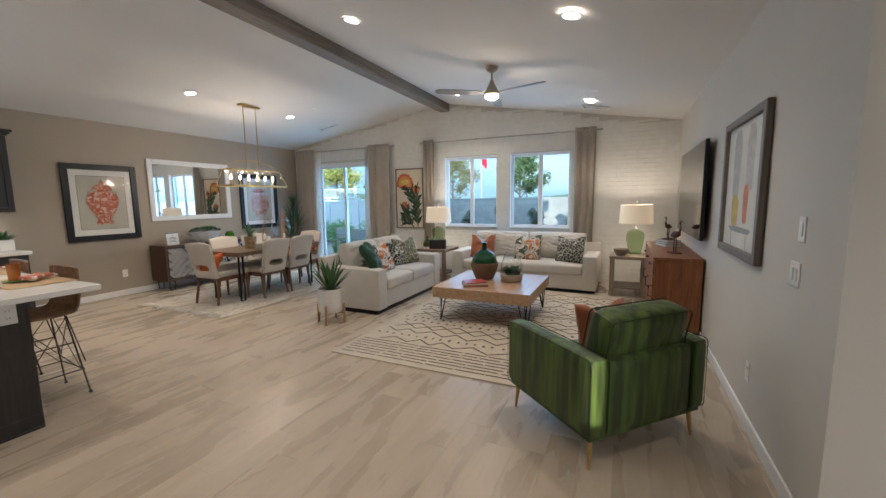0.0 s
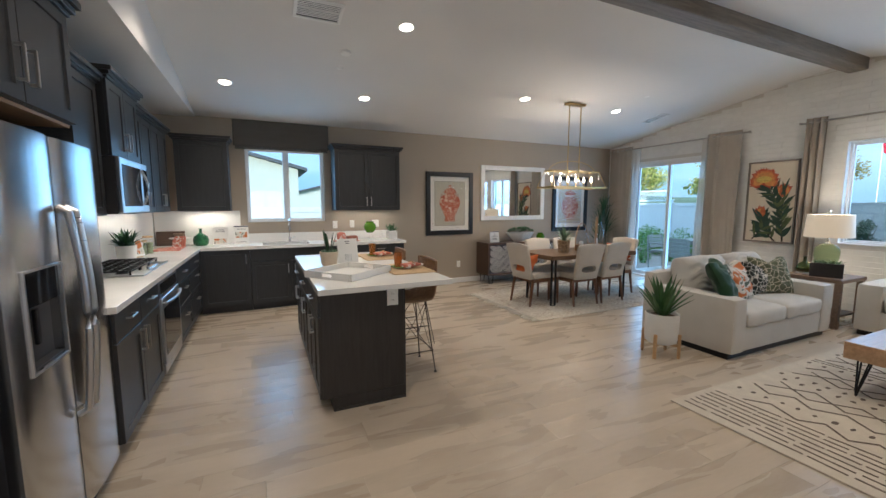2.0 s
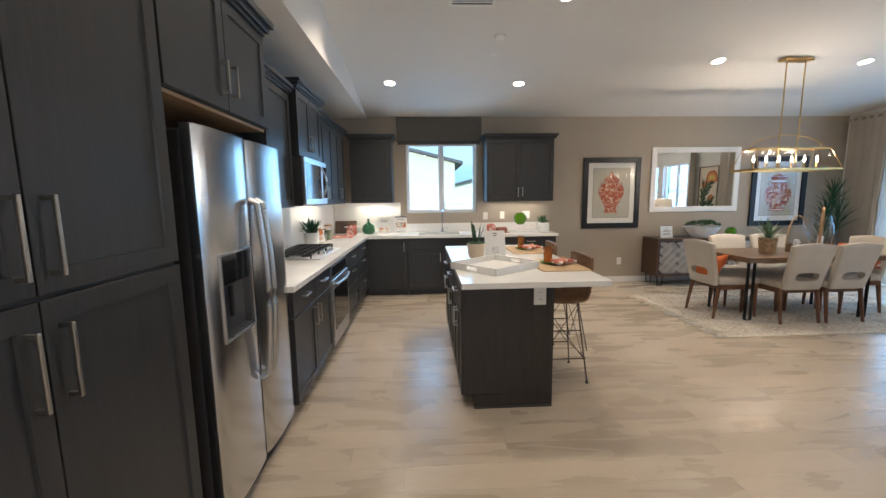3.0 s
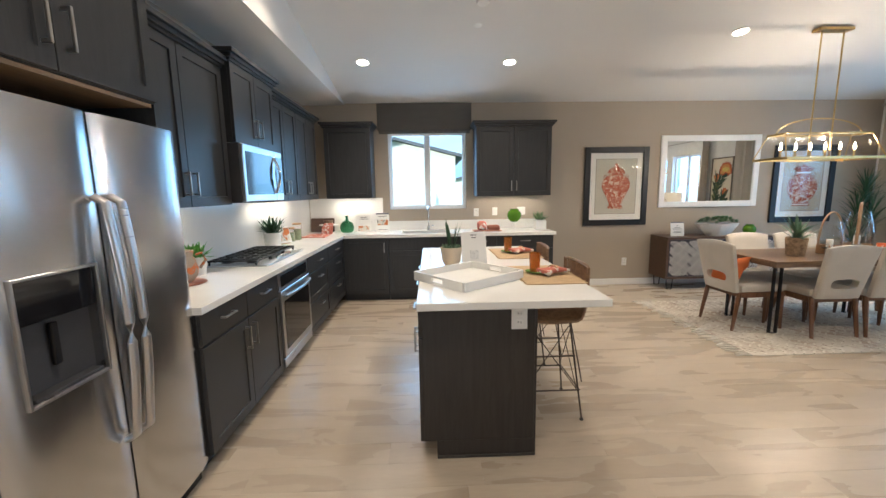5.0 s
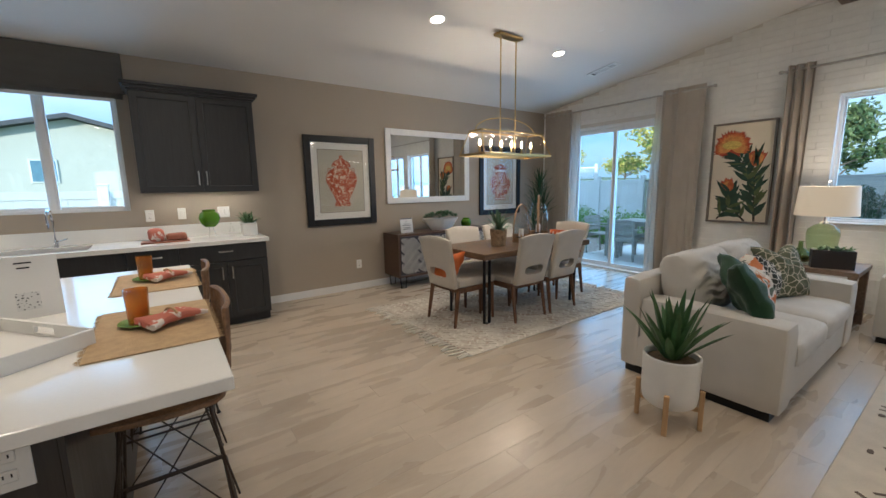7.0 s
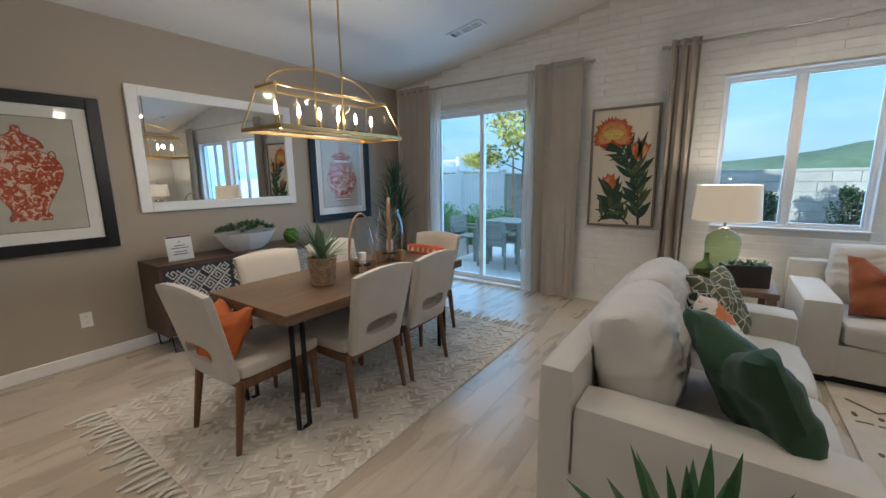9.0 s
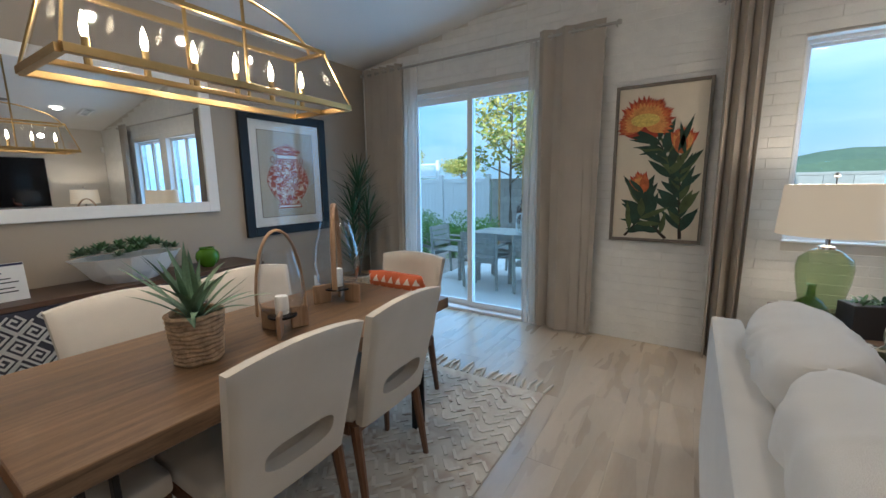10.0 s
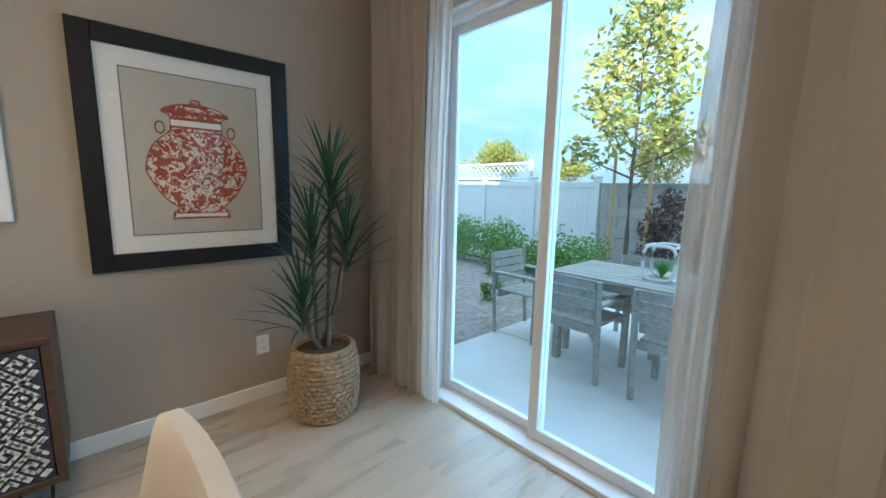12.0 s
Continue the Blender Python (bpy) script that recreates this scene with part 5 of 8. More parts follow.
def jar_picture(label, at, profile, bands, pattern, pale=()):
    w, h, fw = 0.965, 1.16, 0.085
    ob = framed("framed_print", label, at, 0, w, h, fw, 0.035, M_FRBLK, back=M_PAPER)
    m = 0.085 + 0.085
    bm = bmesh.new()
    for a, b, lo, hi in ((m, w - m, m, m + 0.006), (m, w - m, h - m - 0.006, h - m), (m, m + 0.006, m + 0.006, h - m - 0.006), (w - m - 0.006, w - m, m + 0.006, h - m - 0.006)):
        box(a, b, -0.0145, -0.0125, lo, hi, 0, bm)
    part("print_border", bm, M_FRGREY, ob)
    pr = part("print", box(m + 0.006, w - m - 0.006, -0.014, -0.0122, m + 0.006, h - m - 0.006), M_PRINT, ob)
    bm = bmesh.new()
    cx, z0 = w / 2, m + 0.08
    soft_ = []
    for (q0, q1, q2, q3) in zip([profile[0]] + profile, profile, profile[1:], profile[2:] + [profile[-1]]):
        for u in (0.0, 0.2, 0.4, 0.6, 0.8):
            soft_.append(tuple(0.5 * (2 * b_ + (c_ - a_) * u + (2 * a_ - 5 * b_ + 4 * c_ - d_) * u * u + (3 * b_ - a_ - 3 * c_ + d_) * u ** 3) for a_, b_, c_, d_ in zip(q0, q1, q2, q3)))
    soft_.append(profile[-1])
    for (r0, a), (r1, b) in zip(soft_, soft_[1:]):
        if b > a:
            flat_poly(bm, [(cx - r0, z0 + a), (cx + r0, z0 + a), (cx + r1, z0 + b), (cx - r1, z0 + b)], -0.0152)
    part("painted_jar", bm, pattern, ob)
    bm = bmesh.new()
    for s_ in (-1, 1):
        tube([(cx + s_ * max(0.0, q), -0.0156, z0 + z) for q, z in soft_], 0.0028, 4, bm)
    part("painted_outline", bm, M_INKRED, ob)
    bm = bmesh.new()
    for r, a, b in bands:
        box(cx - r, cx + r, -0.0168, -0.0158, z0 + a, z0 + b, 0, bm)
    for s in (-1, 1):
        tube([(cx + s * (0.165 + 0.02 * math.sin(t)), -0.0155, z0 + 0.47 + 0.03 * math.cos(t)) for t in (math.tau * k / 10 for k in range(10))], 0.004, 4, bm, closed=True)
    part("painted_bands", bm, M_INKRED, ob)
    bm = bmesh.new()
    for r0_, r1_, a, b in pale:
        flat_poly(bm, [(cx - r0_, z0 + a), (cx + r0_, z0 + a), (cx + r1_, z0 + b), (cx - r1_, z0 + b)], -0.0172)
    if pale:
        part("painted_collar", bm, M_PAPER, ob)
    p = part("pane", box(fw, w - fw, -0.024, -0.021, fw, h - fw), M_CLEAR, ob, "picture glass")
    p.visible_shadow = False
    return ob


M_INKRED = mat("rust_ink_line", (0.30, 0.055, 0.022), 0.7, bump=0.0)
M_CHINA1 = two_tone("orange_glaze", (0.42, 0.085, 0.028), (0.62, 0.48, 0.36), 26, 0.45, "noise", third=(0.30, 0.05, 0.025))
M_CHINA2 = two_tone("orange_white_glaze", (0.68, 0.61, 0.52), (0.34, 0.060, 0.025), 34, 0.515, "noise", third=(0.24, 0.05, 0.035))
jar_picture("black framed print of an orange temple jar", (4.44, Y1 - 0.004, 0.928), [(0.10, 0), (0.11, 0.03), (0.09, 0.07), (0.13, 0.16), (0.20, 0.30), (0.21, 0.38), (0.17, 0.46), (0.10, 0.50), (0.09, 0.52), (0.13, 0.525), (0.10, 0.58), (0.03, 0.62), (0.02, 0.66), (0.0, 0.67)], [(0.105, 0.03, 0.036), (0.10, 0.50, 0.508)], M_CHINA1)
jar_picture("black framed print of an orange and white ginger jar", (7.335, Y1 - 0.004, 0.925), [(0.135, 0), (0.13, 0.035), (0.11, 0.06), (0.17, 0.12), (0.225, 0.22), (0.235, 0.28), (0.20, 0.38), (0.13, 0.45), (0.12, 0.47), (0.12, 0.53), (0.15, 0.55), (0.15, 0.56), (0.09, 0.59), (0.03, 0.60), (0.02, 0.62), (0.0, 0.625)], [(0.135, 0.0, 0.008), (0.13, 0.03, 0.036), (0.12, 0.455, 0.462), (0.12, 0.475, 0.53), (0.155, 0.545, 0.562), (0.06, 0.585, 0.60)], M_CHINA2, ((0.118, 0.116, 0.485, 0.515), (0.120, 0.125, 0.012, 0.027)))

mr = framed("wall_mirror", "white framed rectangular wall mirror above the sideboard", (5.585, Y1 - 0.004, 1.185), 0, 1.52, 1.06, 0.085, 0.03, M_TRIM, "mirror")
M_MIRROR = mat("mirror_silver", (0.85, 0.87, 0.87), 0.02, metal=1.0, vary=0.0, bump=0.0)
M_MIRROR.node_tree.nodes["Principled BSDF"].inputs["Roughness"].default_value = 0.01
for l in list(M_MIRROR.node_tree.links):
    if l.to_socket.name == "Roughness":
        M_MIRROR.node_tree.links.remove(l)
part("mirror_glass", box(0.085, 1.435, -0.014, -0.004, 0.085, 0.975), M_MIRROR, mr, "silvered mirror glass")

# protea painting
pp = framed("framed_painting", "grey framed painting of orange protea flowers on the brick wall", (X1 - 0.005, 4.962, 0.896), -90, 0.675, 1.265, 0.025, 0.032, M_FRGREY, back=mat("cream_canvas", (0.66, 0.59, 0.47), 0.85, vary=0.05, bump=0.5))


def leaf2d(bm, x, z, ang, length, width, y, n=6):
    c, s = math.cos(ang), math.sin(ang)
    up, lo = [], []
    for i in range(n + 1):
        t = i / n
        w = width / 2 * math.sin(math.pi * t ** 0.8) if 0 < t < 1 else 0
        px, pz = x + c * length * t, z + s * length * t
        up.append((px - s * w, pz + c * w))
        if 0 < i < n:
            lo.append((px + s * w, pz - c * w))
    flat_poly(bm, up + lo[::-1], y)


r2 = random.Random(11)
M_PETAL = mat("coral_petal_paint", (0.46, 0.12, 0.04), 0.7, vary=0.5, scale=22, bump=0.2)
M_PETAL2 = mat("amber_petal_paint", (0.56, 0.25, 0.07), 0.7, vary=0.35, scale=26, bump=0.2)
M_PETAL3 = mat("crimson_petal_paint", (0.34, 0.045, 0.022), 0.7, vary=0.4, scale=26, bump=0.2)
M_YOLK = mat("yellow_centre_paint", (0.56, 0.42, 0.10), 0.7, vary=0.35, scale=45, bump=0.2)
M_PLEAF = mat("painted_leaf", (0.020, 0.050, 0.034), 0.7, vary=0.5, scale=14, bump=0.2)
M_PLEAF2 = mat("painted_leaf_olive", (0.075, 0.10, 0.04), 0.7, vary=0.4, scale=14, bump=0.2)
M_PSTEM = mat("painted_stem", (0.03, 0.018, 0.014), 0.7, vary=0.3, scale=14, bump=0.2)
PW_, PH_ = 0.675, 1.265


def painted_stem(a, b, c, w0):
    """A curved tapering stem; returns its points with their direction."""
    pts = [((1 - t) ** 2 * a[0] + 2 * t * (1 - t) * b[0] + t * t * c[0], (1 - t) ** 2 * a[1] + 2 * t * (1 - t) * b[1] + t * t * c[1]) for t in (k / 12 for k in range(13))]
    lo, hi = [], []
    for k, (x, z) in enumerate(pts):
        p, q = pts[max(0, k - 1)], pts[min(12, k + 1)]
        n_ = math.hypot(q[0] - p[0], q[1] - p[1])
        w = w0 * (1 - 0.6 * k / 12)
        lo.append((x + (q[1] - p[1]) / n_ * w, z - (q[0] - p[0]) / n_ * w))
        hi.append((x - (q[1] - p[1]) / n_ * w, z + (q[0] - p[0]) / n_ * w))
    bm = bmesh.new()
    flat_poly(bm, lo + hi[::-1], -0.0130)
    part("painted_stem", bm, M_PSTEM, pp)
    return pts


leaf_y = -0.0134
for a, b, c, w0, count in (((0.53, 0.03), (0.50, 0.36), (0.49, 0.70), 0.013, 34), ((0.43, 0.03), (0.22, 0.22), (0.24, 0.40), 0.012, 22), ((0.12, 0.04), (0.20, 0.14), (0.25, 0.22), 0.010, 8), ((0.44, 0.45), (0.44, 0.66), (0.30, 0.86), 0.009, 14)):
    pts = painted_stem(a, b, c, w0)
    for k in range(count):
        t = 1 + 10.6 * (k + 0.5) / count
        i0 = int(t)
        x, z = pts[i0][0] + (pts[i0 + 1][0] - pts[i0][0]) * (t - i0), pts[i0][1] + (pts[i0 + 1][1] - pts[i0][1]) * (t - i0)
        ang = math.atan2(pts[i0 + 1][1] - pts[i0][1], pts[i0 + 1][0] - pts[i0][0]) + (1 if k % 2 else -1) * r2.uniform(0.35, 0.95)
        L = r2.uniform(0.16, 0.26)
        c_ = math.cos(ang)
        room = (PW_ - 0.035 - x) / c_ if c_ > 0.05 else (x - 0.035) / -c_ if c_ < -0.05 else 1.0
        L = min(L, room)
        if L < 0.07:
            continue
        bm = bmesh.new()
        leaf2d(bm, x, z, ang, L, r2.uniform(0.042, 0.060), leaf_y, 8)
        leaf_y -= 0.00004
        part("painted_leaf", bm, M_PLEAF2 if r2.random() < 0.3 else M_PLEAF, pp)
for x, z, ang, L in ((0.34, 0.795, 2.95, 0.24), (0.36, 0.765, 3.10, 0.22), (0.37, 0.735, 3.25, 0.18)):
    bm = bmesh.new()
    leaf2d(bm, x, z, ang, L, 0.026, leaf_y, 8)
    part("painted_leaf", bm, M_PLEAF, pp)


def painted_flower(cx, cz, R_, n_, spread, tilt, y, cup):
    """A protea: a cup, rows of pointed petals from dark to light."""
    for row, (m_, f) in enumerate(((M_PETAL3, 1.0), (M_PETAL, 0.93), (M_PETAL2, 0.76))):
        for k in range(n_):
            t = (k + 0.5 * (row % 2)) / (n_ - 1) * 2 - 1
            bm = bmesh.new()
            leaf2d(bm, cx, cz, tilt + spread * t, R_ * f * r2.uniform(0.9, 1.08) * (1 - 0.12 * abs(t)), R_ * 0.24, y - 0.0006 * row - 0.00002 * k, 6)
            part("painted_petal", bm, m_, pp)
    bm = bmesh.new()
    flat_poly(bm, [(cx + cup[0] * math.cos(a), cz + cup[2] + cup[1] * math.sin(a)) for a in (math.tau * k / 28 for k in range(28))], y - 0.0022)
    part("painted_centre", bm, M_YOLK if cup[0] > 0.07 else M_PETAL, pp)


bm = bmesh.new()
flat_poly(bm, [(0.225 + 0.185 * math.cos(a), 0.955 + 0.125 * math.sin(a)) for a in (math.tau * k / 32 for k in range(32))], -0.0158)
part("painted_bloom", bm, M_PETAL3, pp)
painted_flower(0.225, 0.945, 0.235, 25, 1.95, 1.50, -0.0162, (0.105, 0.052, 0.040))
painted_flower(0.490, 0.715, 0.215, 9, 0.50, 1.45, -0.0162, (0.045, 0.075, 0.07))
painted_flower(0.250, 0.405, 0.190, 8, 0.42, 1.95, -0.0162, (0.035, 0.065, 0.07))
for x, z, ang, L in ((0.47, 0.72, 1.25, 0.30), (0.52, 0.70, 1.75, 0.26), (0.25, 0.40, 2.35, 0.17)):
    bm = bmesh.new()
    leaf2d(bm, x, z, ang, L, 0.040, -0.0190, 8)
    part("painted_leaf", bm, M_PLEAF, pp)

# abstract painting near the armchair
ap = framed("framed_painting", "grey framed pale abstract still life painting", (5.52, Y0 + 0.004, 1.06), 180, 1.03, 0.99, 0.055, 0.04, M_FRGREY, back=mat("pale_wash_canvas", (0.60, 0.60, 0.57), 0.8, vary=0.12, scale=3, bump=0.2))
for x0, x1, lo, hi, c in ((0.25, 0.45, 0.45, 0.95, (0.42, 0.42, 0.42)), (0.60, 0.78, 0.50, 0.95, (0.45, 0.45, 0.44)), (0.28, 0.46, 0.25, 0.48, (0.50, 0.40, 0.14)), (0.58, 0.70, 0.28, 0.55, (0.50, 0.22, 0.17)), (0.24, 0.80, 0.21, 0.25, (0.30, 0.32, 0.34)), (0.30, 0.33, 0.08, 0.21, (0.4, 0.4, 0.4)), (0.70, 0.73, 0.08, 0.21, (0.4, 0.4, 0.4))):
    bm = bmesh.new()
    cx, cz, rx, rz = (x0 + x1) / 2 - 0.015, (lo + hi) / 2 - 0.045, (x1 - x0) / 2, (hi - lo) / 2
    flat_poly(bm, [(cx + rx * (abs(math.cos(a)) ** 0.5) * (1 if math.cos(a) > 0 else -1) * (1 + 0.08 * math.sin(5 * a)), cz + rz * (abs(math.sin(a)) ** 0.5) * (1 if math.sin(a) > 0 else -1)) for a in (math.tau * (k + 0.5) / 32 for k in range(32))], -0.0125 - 0.0004 * (hi < 0.6))
    part("paint_patch", bm, mat("wash_paint", c, 0.8, vary=0.2, scale=12), ap)

# ---- curtains ----
M_RODC = mat("brushed_nickel_rod", (0.45, 0.43, 0.40), 0.35, metal=1.0, bump=0.0)


def curtain(label, y0, y1, folds, top=2.70, x=8.865, amp=0.045, flat=0.0):
    ob = thing("curtain", label, "curtain", at=(x, y0, 0))
    w = y1 - y0
    n = folds * 10
    bm = bmesh.new()
    rows = [top, top - 0.03, top - 0.10, 2.1, 1.5, 0.9, 0.4, 0.015]
    grids = []
    for off in (0.0, 0.004):
        g = []
        for j, z in enumerate(rows):
            t = (top - z) / top
            row = []
            for i in range(n + 1):
                u = i / n
                ph = math.tau * folds * u
                a = amp * (0.8 + 0.5 * t) * (1 - flat * (1 - min(1, max(0, (u - 0.35) * 4))))
                xx = a * math.sin(ph) + 0.012 * t * math.sin(2.3 * ph + j)
                yy = w * u + 0.022 * t * math.sin(ph * 0.5 + 1.3) + 0.01 * math.sin(ph * 2)
                row.append(bm.verts.new((xx + off, yy, z)))
            g.append(row)
        grids.append(g)
    for g, flip in ((grids[0], False), (grids[1], True)):
        for a, b in zip(g, g[1:]):
            for i in range(n):
                f = (a[i], a[i + 1], b[i + 1], b[i])
                bm.faces.new(f[::-1] if flip else f)
    for k in (0, -1):
        a, b = grids[0][k], grids[1][k]
        for i in range(n):
            bm.faces.new((a[i], b[i], b[i + 1], a[i + 1]))
    part("cloth", bm, M_CURT, ob, smooth=True)
    for k in range(folds):
        yy = w * (k + 0.5) / folds
        part("grommet", tube([(0.004 + 0.0 * t, yy + 0.026 * math.cos(t), top - 0.055 + 0.026 * math.sin(t)) for t in (math.tau * i / 14 for i in range(14))], 0.005, 5, closed=True), M_RODC, ob)
    return ob


curtain("taupe grommet curtain between slider and kitchen wall", 7.14, 7.70, 5)
curtain("taupe grommet curtain beside the protea painting", 5.06, 5.61, 3, amp=0.035, flat=0.92)
curtain("taupe grommet curtain gathered next to the window", 4.00, 4.24, 3)
curtain("taupe grommet curtain gathered at the last window", 0.92, 1.27, 3)
for a, b in ((4.96, 7.74), (0.84, 4.30)):
    ro = thing("curtain_rod", "brushed nickel curtain rod on wall brackets", "curtain rod", at=(8.865, 0, 2.645))
    part("rod", rod((0, a, 0), (0, b, 0), 0.012, seg=12), M_RODC, ro, smooth=True)
    for y in (a, b):
        part("finial", lathe([(0, -0.02), (0.018, -0.015), (0.02, 0.0), (0.018, 0.015), (0, 0.02)], 12), M_RODC, ro, loc=(0, y, 0))
        part("bracket", rod((0, y + (0.03 if y == a else -0.03), 0), (X1 - 8.866, y + (0.03 if y == a else -0.03), 0), 0.007), M_RODC, ro)

# sheers behind the slider curtains
M_SHEER = bpy.data.materials.new("sheer_voile")
M_SHEER.use_nodes = True
nt = M_SHEER.node_tree
b_ = nt.nodes["Principled BSDF"]
b_.inputs["Base Color"].default_value = (0.78, 0.75, 0.70, 1)
b_.inputs["Roughness"].default_value = 0.9
b_.inputs["Alpha"].default_value = 0.70
for label, y0, y1 in (("sheer white voile panel at the slider edge", 5.52, 5.72), ("sheer white voile panel by the corner curtain", 7.00, 7.18)):
    ob = thing("sheer_curtain", label, "curtain", at=(8.90, y0, 0))
    bm = bmesh.new()
    n = 48
    prev = None
    for z in (2.64, 2.2, 1.7, 1.2, 0.7, 0.3, 0.02):
        row = [bm.verts.new((0.020 * math.sin(i * 0.62 + z * 0.3) + 0.006 * math.sin(i * 1.7) - 0.03 * (2.64 - z) / 2.64, (y1 - y0) * (i / n) + 0.02 * math.sin(z * 1.6), z)) for i in range(n + 1)]
        if prev:
            for i in range(n):
                bm.faces.new((prev[i], prev[i + 1], row[i + 1], row[i]))
        prev = row
    part("cloth", bm, M_SHEER, ob, smooth=True)

# ---- dining ----
dt = thing("dining_table", "rectangular walnut dining table with black steel legs", "dining table", at=(6.25, 5.90, 0))
part("tabletop", box(-0.84, 0.84, -0.41, 0.41, 0.70, 0.76, 0.003), M_WALNUT, dt)
part("under_frame", box(-0.62, 0.62, -0.22, 0.22, 0.675, 0.70), M_BLACKM, dt)
for x, y in itertools.product((-1, 1), (-1, 1)):
    bm = bmesh.new()
    for o in (-0.035, 0.035):
        box(-0.008, 0.008, -0.016, 0.016, 0, 0.70, 0.002, bm, m=Matrix.Shear("XY", 4, (0.0, 0.0)) @ pose(x * 0.70 + o, y * 0.285, 0))
    box(-0.043, 0.043, -0.016, 0.016, 0, 0.012, 0.002, bm, m=pose(x * 0.70, y * 0.285, 0))
    part("leg", bm, M_BLACKM, dt, "black flat steel leg")


def chair_back():
    """The upholstered back: a leaning slab with an arched top and a rounded cut-out handle at its foot."""
    bm = bmesh.new()
    nx, nz, th = 36, 40, 0.065
    front_, rear = {}, {}

    def centre(i, j):
        return 2 * i / nx - 1, j / nz - 0.285

    def inside(u, v):
        return (abs(u) / 0.60) ** 3.2 + (abs(v) / 0.095) ** 3.2

    def hole(i, j):
        return inside(*centre(i + 0.5, j + 0.5)) < 1

    def place(i, j):
        u, v = 2 * i / nx - 1, j / nz
        around = [hole(a, b) for a in (i - 1, i) for b in (j - 1, j)]
        if any(around) and not all(around):
            k = inside(u, v - 0.285) ** (-1 / 3.2)
            u, v = u * k, 0.285 + (v - 0.285) * k
        z = 0.40 + 0.53 * v
        hw = 0.215 + 0.035 * v
        arch = 0.028 * (1 - u * u) * v ** 3 - 0.028 * v ** 3
        lean = -0.245 - 0.115 * v - 0.012 * (1 - u * u)
        e = min(1.0, (1 - abs(u)) * 9, (1 - v) * 11, v * 11 + 0.5)
        return u * hw, lean, z + arch, th / 2 * (0.55 + 0.45 * e ** 0.5)

    for i in range(nx + 1):
        for j in range(nz + 1):
            x, y, z, t = place(i, j)
            front_[i, j] = bm.verts.new((x, y + t, z))
            rear[i, j] = bm.verts.new((x, y - t, z))
    for i in range(nx):
        for j in range(nz):
            if hole(i, j):
                continue
            bm.faces.new((front_[i, j], front_[i + 1, j], front_[i + 1, j + 1], front_[i, j + 1]))
            bm.faces.new((rear[i, j + 1], rear[i + 1, j + 1], rear[i + 1, j], rear[i, j]))
            for di, dj, a, b in ((-1, 0, (i, j), (i, j + 1)), (1, 0, (i + 1, j + 1), (i + 1, j)), (0, -1, (i + 1, j), (i, j)), (0, 1, (i, j + 1), (i + 1, j + 1))):
                k, l = i + di, j + dj
                if not (0 <= k < nx and 0 <= l < nz) or hole(k, l):
                    bm.faces.new((front_[a], front_[b], rear[b], rear[a]))
    loose = [v for v in bm.verts if not v.link_faces]
    bmesh.ops.delete(bm, geom=loose, context="VERTS")
    return bm


ch = thing("dining_chair", "cream upholstered dining chair with brown wooden legs", "chair", "chairs round the dining table", at=(6.01, 5.715, 0))
part("backrest", chair_back(), M_CHAIR, ch, "cream back with a cut-out handle", smooth=True)
part("seat", block(0.49, 0.50, 0.085, 0.03, 0.010, 10, pose(0, 0.02, 0.405)), M_CHAIR, ch, smooth=True)
bm = bmesh.new()
box(-0.235, 0.235, 0.235, 0.258, 0.355, 0.408, 0.003, bm)
box(-0.235, 0.235, -0.235, -0.212, 0.355, 0.408, 0.003, bm)
box(-0.240, -0.217, -0.212, 0.235, 0.355, 0.408, 0.003, bm)
box(0.217, 0.240, -0.212, 0.235, 0.355, 0.408, 0.003, bm)
part("apron", bm, M_LEG, ch)
for x in (-1, 1):
    part("leg", rod((x * 0.215, 0.235, 0.40), (x * 0.225, 0.245, 0), 0.024, 0.014, 8), M_LEG, ch, smooth=True)
    part("leg", rod((x * 0.215, -0.225, 0.40), (x * 0.228, -0.285, 0), 0.025, 0.015, 8), M_LEG, ch, smooth=True)
for x, y, a in ((6.54, 5.72, 2), (5.93, 6.14, 180), (6.52, 6.15, 178), (5.48, 5.94, -88), (7.06, 5.97, 91)):
    copy_thing(ch, pose(x, y, 0, 0, 0, a))
throw_pillow("plain orange lumbar pillow with white stitching on the chair", M_ORANGE, (5.31, 5.95, 0.60), 62, 0, -88, size=0.38, h=0.13, seed=12)
M_TRIPRINT = mat("coral_triangle_print", (0.52, 0.11, 0.035), 0.8, vary=0.1, bump=0.3, fine=300)


